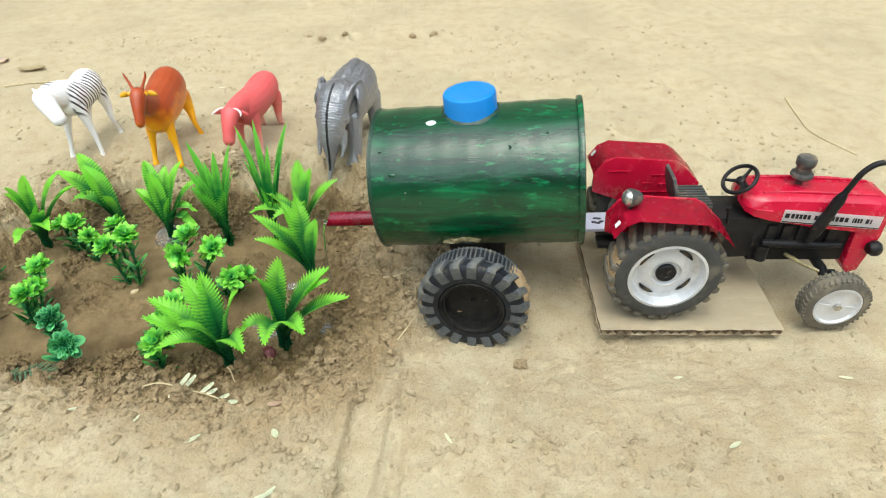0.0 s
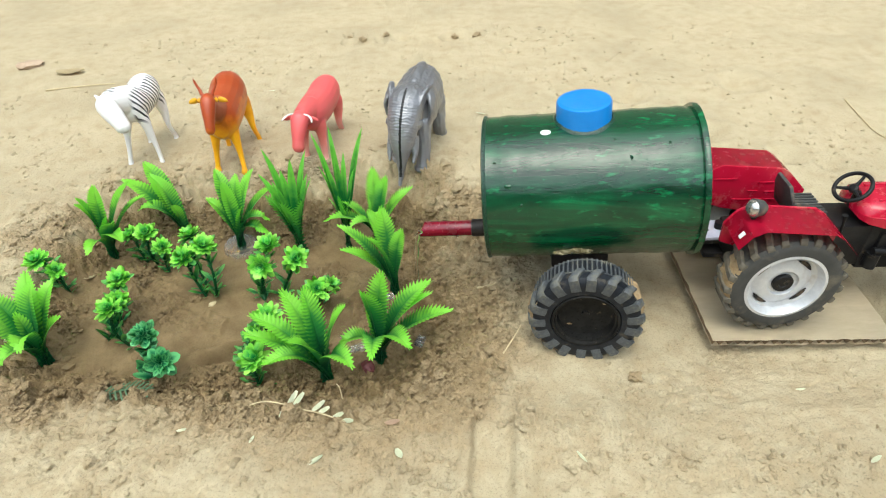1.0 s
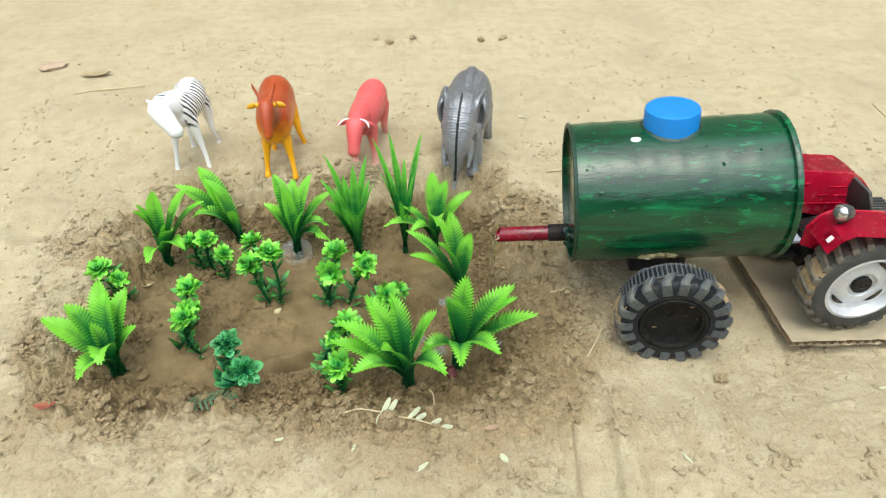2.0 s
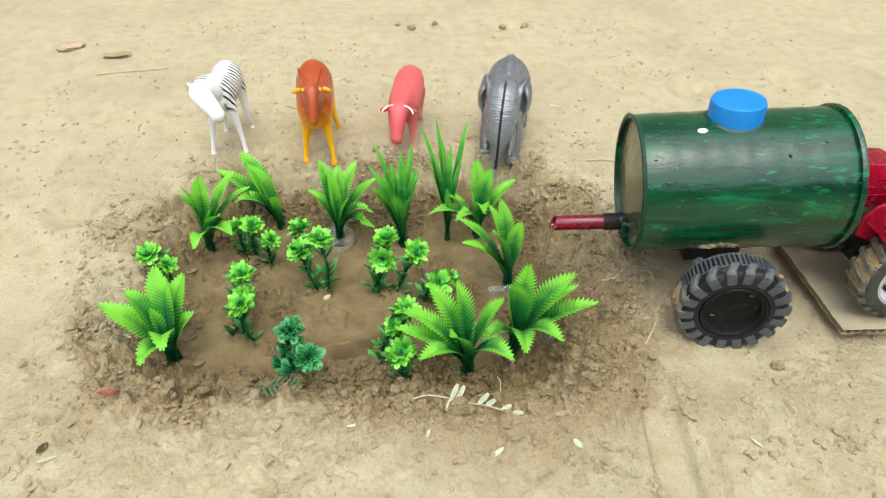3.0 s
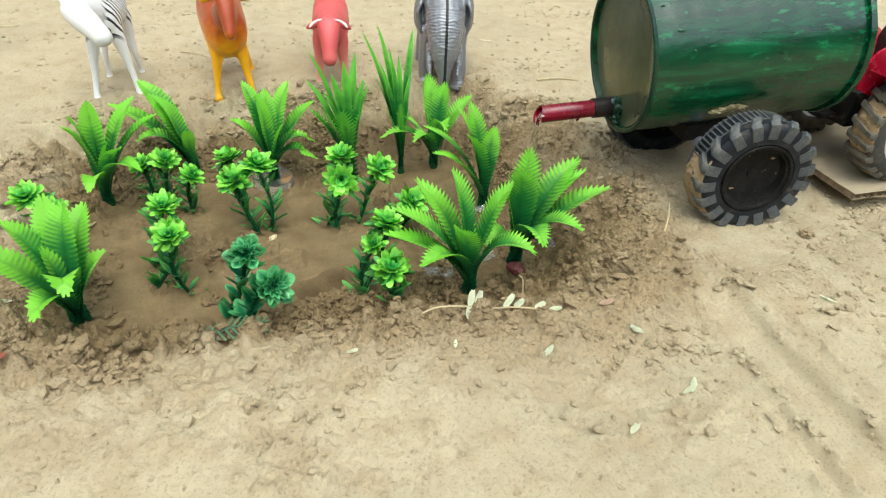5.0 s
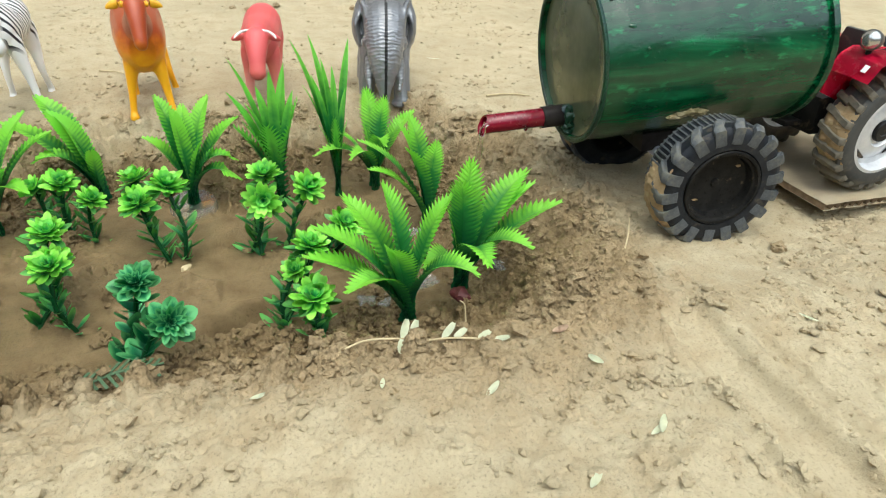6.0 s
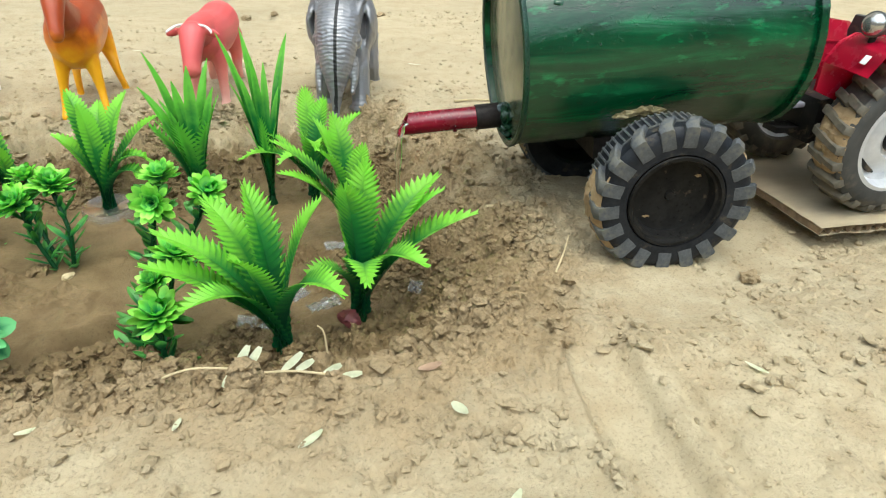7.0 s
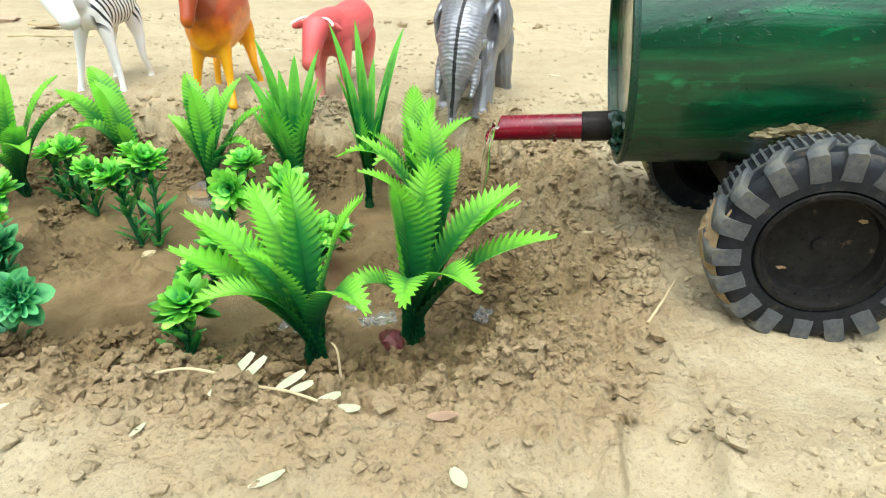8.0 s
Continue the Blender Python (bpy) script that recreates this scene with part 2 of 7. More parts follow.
STONE = paint("sandy stone", (0.36, 0.26, 0.17), (0.5, 0.38, 0.27), 0.9, 140, bump=0.6)


for _m in (HUB, TYRE_OLD, LUG_OLD, BLACK, TAPE):
    _m.node_tree.nodes["Principled BSDF"].inputs["Specular IOR Level"].default_value = 0.18


HUB.node_tree.nodes["Principled BSDF"].inputs["Specular IOR Level"].default_value = 0.08


# ---- mesh helpers ----
def mesh_object(name, bm, material, smooth=True):
    me = bpy.data.meshes.new(name)
    bmesh.ops.recalc_face_normals(bm, faces=bm.faces)
    bm.to_mesh(me)
    bm.free()
    for m in (material if isinstance(material, (list, tuple)) else [material]):
        me.materials.append(m)
    if smooth:
        me.shade_smooth()
        me.set_sharp_from_angle(angle=radians(38))
    return new(name, me)


def part(name, bm, material, parent, label="", smooth=True):
    ob = mesh_object(name, bm, material, smooth)
    ob.parent = parent
    if label:
        ob["label"] = label
    return ob


def again(ob, m):
    """Another object on the same mesh, under the same parent."""
    o = ob.copy()
    scene.collection.objects.link(o)
    o.matrix_basis = m
    return o


def thing(name, label, category, m=None, group=""):
    ob = new(name)
    ob.empty_display_size = 0.01
    if m is not None:
        ob.matrix_world = m
    return tagged(ob, label, category, group)


def tube(bm, pts, radii, seg=12, cap=True, flat=1.0, side=None, mat=0):
    """A lofted tube through points; radii are r or (across, up); flat squeezes the across axis."""
    pts = [Vector(p) for p in pts]
    rings = []
    for i, p in enumerate(pts):
        t = (pts[min(i + 1, len(pts) - 1)] - pts[max(i - 1, 0)]).normalized()
        ref = Vector(side) if side else (Vector((0, 1, 0)) if abs(t.y) < 0.9 else Vector((1, 0, 0)))
        a = (ref - t * ref.dot(t)).normalized()
        b = t.cross(a)
        r = radii[i] if isinstance(radii, (list, tuple)) else radii
        ra, rb = r if isinstance(r, (list, tuple)) else (r * flat, r)
        rings.append([bm.verts.new(p + a * (ra * math.cos(k * math.tau / seg)) + b * (rb * math.sin(k * math.tau / seg))) for k in range(seg)])
    for u, w in zip(rings, rings[1:]):
        for k in range(seg):
            f = bm.faces.new((u[k], u[(k + 1) % seg], w[(k + 1) % seg], w[k]))
            f.material_index = mat
    if cap:
        for ring, p, s in ((rings[0], pts[0], -1), (rings[-1], pts[-1], 1)):
            c = bm.verts.new(sum((v.co for v in ring), Vector()) / seg)
            for k in range(seg):
                f = bm.faces.new((ring[k], ring[(k + 1) % seg], c))
                f.material_index = mat
    return rings


def curve_pts(pts, n=6):
    """Catmull-Rom points through pts."""
    pts = [Vector(p) for p in pts]
    out = []
    for i in range(len(pts) - 1):
        p0, p1, p2, p3 = pts[max(i - 1, 0)], pts[i], pts[i + 1], pts[min(i + 2, len(pts) - 1)]
        for k in range(n):
            t = k / n
            out.append(0.5 * ((2 * p1) + (p2 - p0) * t + (2 * p0 - 5 * p1 + 4 * p2 - p3) * t * t + (3 * p1 - p0 - 3 * p2 + p3) * t ** 3))
    out.append(pts[-1])
    return out


def spin(bm, profile, seg=48, axis="y", mat=0):
    """A turned shape: profile of (radius, along) round an axis; a radius of 0 closes it."""
    rings = []
    for r, h in profile:
        ring = []
        for k in range(seg if r > 1e-7 else 1):
            a = k * math.tau / seg
            c, s = r * math.cos(a), r * math.sin(a)
            ring.append(bm.verts.new({"y": (c, h, s), "x": (h, c, s), "z": (c, s, h)}[axis]))
        rings.append(ring)
    for u, w in zip(rings, rings[1:]):
        for k in range(seg):
            q = [u[k % len(u)], u[(k + 1) % len(u)], w[(k + 1) % len(w)], w[k % len(w)]]
            q = list(dict.fromkeys(q))
            if len(q) > 2:
                bm.faces.new(q).material_index = mat
    return rings


def box(bm, lo, hi, bevel=0.0, mat=0):
    vs = [bm.verts.new((x, y, z)) for x in (lo[0], hi[0]) for y in (lo[1], hi[1]) for z in (lo[2], hi[2])]
    fs = [bm.faces.new([vs[i] for i in q]) for q in ((0, 1, 3, 2), (4, 6, 7, 5), (0, 4, 5, 1), (2, 3, 7, 6), (0, 2, 6, 4), (1, 5, 7, 3))]
    for f in fs:
        f.material_index = mat
    if bevel:
        es = {e for f in fs for e in f.edges}
        bmesh.ops.bevel(bm, geom=list(es), offset=bevel, segments=2, affect="EDGES", profile=0.6)
    return vs


def extrude_outline(bm, pts, y0, y1, bevel=0.0, mat=0):
    """A plate: outline of (x, z) between two y."""
    a = [bm.verts.new((x, y0, z)) for x, z in pts]
    b = [bm.verts.new((x, y1, z)) for x, z in pts]
    fs = [bm.faces.new(a), bm.faces.new(b[::-1])]
    n = len(pts)
    for k in range(n):
        fs.append(bm.faces.new((a[k], b[k], b[(k + 1) % n], a[(k + 1) % n])))
    for f in fs:
        f.material_index = mat
    if bevel:
        bmesh.ops.bevel(bm, geom=list({e for f in fs for e in f.edges}), offset=bevel, segments=2, affect="EDGES", profile=0.6)


def blob(bm, centre, size, rough=0.2, sub=2, seed=0, mat=0):
    r = random.Random(seed)
    g = bmesh.ops.create_icosphere(bm, subdivisions=sub, radius=1.0)
    off = Vector((r.uniform(-50, 50), r.uniform(-50, 50), r.uniform(-50, 50)))
    for v in g["verts"]:
        k = 1 + rough * noise.noise(v.co * 1.7 + off) + rough * 0.6 * noise.noise(v.co * 4 + off)
        v.co = Vector((v.co.x * size[0] * k, v.co.y * size[1] * k, v.co.z * size[2] * k)) + Vector(centre)
        for f in v.link_faces:
            f.material_index = mat
    return g["verts"]


# ---- ground ----
BED = (-0.203, 0.352, 0.150, 0.110, 0.060)
FLOOR = -0.0385


def smooth(a, b, x):
    t = np.clip((x - a) / (b - a), 0, 1)
    return t * t * (3 - 2 * t)


def lattice(x, y, seed):
    """Smooth value noise in 0..1 on arrays."""
    xi, yi = np.floor(x).astype(np.int64), np.floor(y).astype(np.int64)
    fx, fy = x - xi, y - yi
    fx, fy = fx ** 3 * (fx * (fx * 6 - 15) + 10), fy ** 3 * (fy * (fy * 6 - 15) + 10)

    def rnd(i, j):
        h = (i * 374761393 + j * 668265263 + seed * 974634777) & 0xFFFFFFFF
        h = ((h ^ (h >> 13)) * 1274126177) & 0xFFFFFFFF
        return ((h ^ (h >> 16)) & 0xFFFF) / 65535.0

    a, b, c, d = rnd(xi, yi), rnd(xi + 1, yi), rnd(xi, yi + 1), rnd(xi + 1, yi + 1)
    return (a * (1 - fx) + b * fx) * (1 - fy) + (c * (1 - fx) + d * fx) * fy


def fbm(x, y, scale, octaves=4, seed=0, gain=0.5):
    s, amp, tot = 0.0, 1.0, 0.0
    for o in range(octaves):
        k = scale * 2 ** o
        s = s + amp * (lattice(x * k + 13.7 * o, y * k - 7.1 * o, seed + o) - 0.5)
        tot += amp
        amp *= gain
    return s / tot


def heaps(x, y, scale, seed, fill):
    """Half-round lumps strewn on a jittered lattice; scale is lumps per metre, fill the share of places that have one."""
    gx, gy = x * scale, y * scale
    xi, yi = np.floor(gx).astype(np.int64), np.floor(gy).astype(np.int64)
    best = np.zeros_like(gx)
    for di in (-1, 0, 1):
        for dj in (-1, 0, 1):
            a, b = xi + di, yi + dj
            h = (a * 73856093 + b * 19349663 + seed * 83492791) & 0xFFFFFFFF
            h = ((h ^ (h >> 13)) * 1274126177) & 0xFFFFFFFF
            r1, r2, r3, r4 = (h & 255) / 255.0, ((h >> 8) & 255) / 255.0, ((h >> 16) & 255) / 255.0, ((h >> 24) & 255) / 255.0
            rad = np.where(r4 < fill, 0.35 + 0.45 * r3, 0.0)
            d2 = (a + 0.2 + 0.6 * r1 - gx) ** 2 + (b + 0.2 + 0.6 * r2 - gy) ** 2
            best = np.maximum(best, 1.15 * np.maximum(rad * rad - d2, 0) / np.maximum(rad, 0.05))
    return best / scale


def bed_distance(x, y):
    """Distance from the edge of the dug bed, negative inside; the edge wanders."""
    cx, cy, hx, hy, r = BED
    wob = 0.030 * fbm(x, y, 16, 3, 5)
    qx, qy = np.abs(x - cx) - hx + r, np.abs(y - cy) - hy + r
    return np.hypot(np.maximum(qx, 0), np.maximum(qy, 0)) + np.minimum(np.maximum(qx, qy), 0) - r + wob


def mound(x, y):
    """Loose spoil thrown up on the side of the bed towards the trailer."""
    return np.clip(np.exp(-((x + 0.066) / 0.030) ** 2 - ((y - 0.262) / 0.026) ** 2) + 0.7 * np.exp(-((x + 0.040) / 0.030) ** 2 - ((y - 0.350) / 0.045) ** 2), 0, 1)


def crumble(x, y):
    """How broken the soil is: strong on the bank of the bed, most on its side towards the trailer."""
    d = bed_distance(x, y)
    band = smooth(0.034, 0.004, d) * smooth(-0.050, -0.022, d)
    east = smooth(-0.16, -0.06, x) * smooth(0.07, 0.01, d) * smooth(0.44, 0.33, y)
    dug = smooth(0.06, 0.16, fbm(x + 0.15, y, 24, 3, 27)) * smooth(-0.02, -0.05, d)
    heap = mound(x, y)
    patch = smooth(-0.10, 0.14, fbm(x, y, 30, 4, 29, 0.6))
    return np.clip(band * (0.25 + 0.95 * patch) + 0.6 * east * smooth(-0.05, -0.02, d) * (0.3 + 0.9 * patch) + 0.8 * dug + heap * (0.35 + 0.75 * patch), 0, 1)


def front_row(x, y):
    """The row of larger clods left along the near edge of the bed."""
    line = 0.262 + 0.010 * np.sin(x * 55 + 1.0) + 0.05 * np.clip(-0.20 - x, 0, 1)
    return np.exp(-((y - line) / 0.0085) ** 2) * smooth(-0.345, -0.320, x) * smooth(-0.085, -0.110, x)


def scoop(x, y):
    """A gash dug in the bed's floor with a raised crumbled lip."""
    u, v = (x + 0.206) * 0.94 + (y - 0.298) * 0.34, -(x + 0.206) * 0.34 + (y - 0.298) * 0.94
    v = v + 0.010 * fbm(x, y, 60, 3, 57)
    on = np.exp(-(u / 0.019) ** 4)
    return on * (-0.0080 * np.exp(-((v + 0.001) / 0.0045) ** 2) + 0.0066 * np.exp(-((v - 0.0075) / 0.0040) ** 2) + 0.0022 * np.exp(-((v + 0.0125) / 0.0045) ** 2))


def west_spoil(x, y):
    """The loose bank on the side of the bed away from the trailer."""
    return smooth(-0.325, -0.350, x) * smooth(-0.415, -0.385, x + 0.03 * fbm(x, y, 22, 3, 81)) * smooth(0.225, 0.250, y) * smooth(0.43, 0.40, y) * smooth(-0.12, 0.10, fbm(x, y, 34, 3, 83))


def churned(x, y):
    """Where feet and wheels have broken the dry crust: uneven clusters round the bed and in front of it."""
    d = bed_distance(x, y)
    near = smooth(0.31, 0.25, y) * smooth(-0.02, 0.14, y) * (0.40 + 0.60 * smooth(0.02, -0.06, x) * smooth(-0.48, -0.34, x))
    front = near * smooth(-0.06, 0.17, fbm(x, y, 26, 5, 17, 0.65))
    ring = smooth(0.10, 0.02, d) * smooth(-0.10, 0.14, fbm(x, y, 30, 5, 19, 0.65))
    track = 0.8 * np.exp(-((x + 0.034 + 0.02 * fbm(x, y, 30, 3, 15)) / 0.006) ** 2) * smooth(0.21, 0.235, y) * smooth(0.31, 0.28, y) * smooth(-0.06, 0.12, fbm(x, y, 45, 4, 13))
    side = 0.9 * np.exp(-((x - 0.105) / 0.035) ** 2 - ((y - 0.248) / 0.010) ** 2) * smooth(-0.05, 0.1, fbm(x, y, 50, 3, 11))
    return np.clip(np.maximum(np.maximum(0.8 * front, 0.9 * ring), np.maximum(np.maximum(track, side), west_spoil(x, y))) * smooth(-0.03, 0.0, d) + crumble(x, y), 0, 1)


PITS = ((-0.165, 0.768, 0.009), (-0.148, 0.770, 0.012), (-0.126, 0.773, 0.010), (-0.104, 0.777, 0.012), (-0.042, 0.775, 0.012), (-0.024, 0.780, 0.014), (-0.010, 0.786, 0.010), (-0.12, 0.93, 0.022), (-0.06, 0.95, 0.03), (-0.17, 0.95, 0.014),
        (-0.117, 0.2705, 0.008), (-0.382, 0.276, 0.010), (-0.370, 0.244, 0.007), (-0.392, 0.285, 0.008), (-0.190, 0.226, 0.007), (-0.205, 0.222, 0.005), (-0.300, 0.235, 0.008), (-0.352, 0.232, 0.010), (-0.347, 0.272, 0.009), (-0.365, 0.35, 0.012), (0.02, 0.72, 0.006), (-0.30, 0.60, 0.005), (-0.33, 0.64, 0.006),
        (0.13, 0.60, 0.022), (0.18, 0.52, 0.020), (0.25, 0.62, 0.024), (0.045, 0.36, 0.010), (-0.42, 0.43, 0.02), (0.20, 0.45, 0.012), (0.23, 0.47, 0.014), (0.26, 0.455, 0.012))


def pressed(x, y):
    """The smooth band that a wheel has rolled in front of the trailer."""
    return np.exp(-((x + 0.0375 + 0.11 * (0.22 - y) + 0.005 * fbm(x, y, 20, 2, 67)) / 0.0102) ** 8) * smooth(0.232, 0.206, y)


def base_height(x, y):
    near = smooth(0.60, 0.25, y)
    z = near * (np.where(x < 0, 0.05, 0.02) * np.clip(x, -0.7, 0.6) - 0.003)
    lane = smooth(0.205, 0.245, y) * smooth(0.425, 0.36, y) * smooth(-0.085, -0.02, x)
    sheet = smooth(0.070, 0.088, x) * smooth(0.225, 0.212, x) * smooth(0.240, 0.258, y) * smooth(0.43, 0.41, y)
    dip = 0.0045 * np.exp(-((x + 0.090) / 0.050) ** 2 - ((y - 0.182) / 0.035) ** 2)
    return z - 0.0075 * lane - 0.0030 * sheet - dip


def height(x, y):
    d = bed_distance(x, y)
    z = base_height(x, y)
    z = z + 0.0015 * np.exp(-((d - 0.036) / 0.016) ** 2)
    k = smooth(0.034, -0.038, d)
    z = z * (1 - k) + k * (FLOOR + 0.004 * fbm(x, y, 22, 3, 9) - 0.0035 * np.exp(-((x + 0.125) ** 2 + (y - 0.325) ** 2) / 0.035 ** 2))
    dist = np.hypot(x + 0.1, y - 0.3)
    far = smooth(0.6, 3.0, dist)
    z = z + (0.012 + 0.05 * far) * fbm(x, y, 2.6, 3, 21) * (0.25 + 0.75 * smooth(0.25, 0.7, dist))
    z = z + 0.0030 * fbm(x, y, 26, 3, 31) * (1 - 0.6 * k)
    rough = crumble(x, y)
    wx, wy = x + 0.0034 * fbm(x, y, 220, 3, 71, 0.7), y + 0.0034 * fbm(x, y, 220, 3, 73, 0.7)
    z = z + rough * (0.010 * fbm(x, y, 60, 5, 45, 0.65) + 1.0 * heaps(wx, wy, 170, 3, 0.45) + 1.5 * heaps(wx, wy, 330, 4, 0.65))
    strip = pressed(x, y)
    loose = churned(x, y) * (1 - 0.85 * strip)
    z = z - 0.0050 * strip + 0.0026 * np.exp(-((x + 0.0515 + 0.12 * (0.205 - y)) / 0.0035) ** 2) * smooth(0.225, 0.205, y)
    tuft = smooth(-0.12, 0.12, fbm(x, y, 70, 3, 47))
    z = z + loose * (0.005 * fbm(x, y, 95, 4, 49, 0.65) + 0.70 * tuft * heaps(wx, wy, 200, 8, 0.30) + 0.85 * tuft * heaps(wx, wy, 370, 9, 0.55))
    z = z + (0.0013 + 0.0008 * smooth(0.1, -0.1, y - 0.22)) * fbm(x, y, 210, 4, 51, 0.75) * (1 - 0.7 * k)
    # lumpy trodden crust in front of the bed and round it
    lumpy = smooth(0.30, 0.22, y) * (1 - 0.9 * strip) * (1 - k) * smooth(-0.10, 0.16, fbm(x, y, 12, 3, 91)) + 0.8 * smooth(0.09, 0.02, d) * (1 - k) * (1 - 0.8 * strip)
    z = z + lumpy * (0.0026 * fbm(x, y, 120, 4, 93, 0.7) + 0.3 * heaps(wx, wy, 190, 12, 0.30) * smooth(-0.06, 0.10, fbm(x, y, 34, 3, 95)))
    z = z + mound(x, y) * (1.3 * heaps(wx, wy, 130, 16, 0.40) + 0.8 * heaps(wx, wy, 260, 18, 0.40)) * smooth(-0.10, 0.10, fbm(x, y, 48, 3, 105))
    bank = smooth(0.030, 0.006, d) * smooth(-0.046, -0.020, d)
    z = z + bank * (0.9 * heaps(wx, wy, 120, 14, 0.42) + 0.006 * fbm(wx, wy, 75, 4, 97, 0.65))
    z = z + scoop(x, y) + 0.0016 * k * smooth(0.02, 0.16, fbm(x, y, 40, 3, 99)) * (1 + 3 * fbm(x, y, 170, 3, 101, 0.7))
    for px, py, pr in PITS:
        q = ((x - px) ** 2 + (y - py) ** 2) / pr ** 2
        z = z - 0.48 * pr * np.exp(-q * 1.6) + 0.10 * pr * np.exp(-((np.sqrt(q) - 1.25) / 0.35) ** 2)
    # wheel ruts that run towards the viewer, and the ribbed print of a tyre
    for x0, slope, wide, deep in ((-0.046, 0.20, 0.0030, 0.0014), (-0.023, 0.03, 0.0028, 0.0016), (0.060, 0.10, 0.014, 0.0014)):
        c = x0 - slope * (0.22 - y)
        on = smooth(0.31, 0.26, y) * smooth(-0.05, 0.10, y)
        u = (x - c + 0.008 * fbm(x, y, 40, 4, 63, 0.6)) / wide
        on = on * smooth(-0.26, 0.02, fbm(x, y, 30, 3, 65))
        z = z + on * (-deep * np.exp(-u * u) + 0.5 * deep * np.exp(-((np.abs(u) - 1.6) / 0.5) ** 2))
    ribs = 0.00035 * np.sin(x * 1500 + 40 * fbm(x, y, 9, 2, 61))
    for py, pw, x0, x1 in ((0.212, 0.010, -0.09, 0.16), (0.300, 0.010, -0.06, 0.0), (0.175, 0.008, 0.04, 0.2)):
        z = z + ribs * np.exp(-((y - py) / pw) ** 2) * smooth(x0, x0 + 0.03, x) * smooth(x1, x1 - 0.03, x) * np.clip(0.9 + 3 * fbm(x, y, 30, 3, 7), 0, 1.6)
    return z


def dampness(x, y):
    d = bed_distance(x, y)
    w = smooth(0.010, -0.024, d)
    spill = 0.50 * smooth(0.080, 0.0, d) * smooth(-0.22, -0.11, x) * smooth(0.43, 0.36, y) * np.clip(0.62 + 2.2 * fbm(x, y, 34, 4, 23, 0.6), 0, 1.2)
    return np.clip(np.maximum(w, spill), 0, 1)


def brownness(x, y):
    """Freshly turned soil is browner than the bleached crust."""
    apron = (0.12 + 0.36 * smooth(-0.26, -0.12, x)) * smooth(0.172, 0.226, y + 0.05 * fbm(x, y, 14, 3, 37)) * smooth(0.30, 0.26, y) * smooth(0.03, -0.08, x) * smooth(-0.46, -0.34, x)
    trodden = 0.20 * smooth(-0.03, 0.05, x) * smooth(0.30, 0.22, y + 0.05 * fbm(x, y, 14, 3, 41)) * smooth(0.9, 0.3, x) * smooth(-0.6, -0.1, y)
    return np.clip(0.22 * west_spoil(x, y) + 0.50 * crumble(x, y) + 0.25 * churned(x, y) + 0.25 * mound(x, y) + apron + trodden, 0, 1) * (1 - 0.35 * pressed(x, y))


def spread(lo, hi, step, reach):
    """Even steps from lo to hi, then slowly wider ones for 0.4 m and fast ones out to reach on both sides."""
    mid = np.arange(lo, hi + step / 2, step)
    out, s = [0.0], step
    while out[-1] < reach:
        s *= 1.012 if out[-1] < 0.4 else 1.11
        out.append(out[-1] + s)
    out = np.array(out[1:])
    return np.concatenate([lo - out[::-1], mid, mid[-1] + out])


def build_ground():
    xs = spread(-0.37, 0.03, 0.00085, 400.0)
    ys = spread(0.17, 0.46, 0.00085, 400.0)
    X, Y = np.meshgrid(xs, ys)
    Z = height(X, Y)
    co = np.stack([X, Y, Z], -1).reshape(-1, 3)
    ny, nx = X.shape
    i = np.arange(nx * ny).reshape(ny, nx)
    quads = np.stack([i[:-1, :-1], i[:-1, 1:], i[1:, 1:], i[1:, :-1]], -1).reshape(-1, 4)
    me = bpy.data.meshes.new("ground")
    me.vertices.add(len(co))
    me.vertices.foreach_set("co", co.ravel().astype(np.float32))
    me.loops.add(quads.size)
    me.loops.foreach_set("vertex_index", quads.ravel().astype(np.int32))
    me.polygons.add(len(quads))
    me.polygons.foreach_set("loop_start", np.arange(0, quads.size, 4, dtype=np.int32))
    me.polygons.foreach_set("use_smooth", np.ones(len(quads), bool))
    at = me.attributes.new("damp", "FLOAT", "POINT")
    at.data.foreach_set("value", dampness(X, Y).ravel().astype(np.float32))
    at = me.attributes.new("churn", "FLOAT", "POINT")
    at.data.foreach_set("value", brownness(X, Y).ravel().astype(np.float32))
    me.materials.append(SOIL)
    me.update()
    me.validate()
    return tagged(new("ground", me), "pale sandy ground with a dug damp brown bed", "ground", kind="structure")


build_ground()


def unseen_wall(name, x0, y0, x1, y1, tall):
    """A plain plastered wall added out of view; it keeps low sky out of reflections."""
    bm = bmesh.new()
    box(bm, (x0, y0, -0.3), (x1, y1, tall), 0.02)
    return tagged(mesh_object(name, bm, PLASTER, False), "plain plastered wall added out of view to block low sky", "wall", kind="structure")


# added, never in view; the tall one darkens the sky mirrored along the tank's top
unseen_wall("wall_north", -4.2, 2.6, 4.2, 2.84, 6.0)
unseen_wall("wall_west", -4.2, -4.0, -3.96, 2.58, 2.0)
unseen_wall("wall_east", 3.96, -4.0, 4.2, 2.58, 2.0)
unseen_wall("wall_south", -3.94, -4.0, 3.94, -3.76, 2.0)


def ground_z(x, y):
    return float(height(np.array([x]), np.array([y]))[0])


def ico(sub):
    bm = bmesh.new()
    bmesh.ops.create_icosphere(bm, subdivisions=sub, radius=1.0)
    v = np.array([p.co[:] for p in bm.verts])
    f = np.array([[q.index for q in t.verts] for t in bm.faces])
    bm.free()
    return v, f


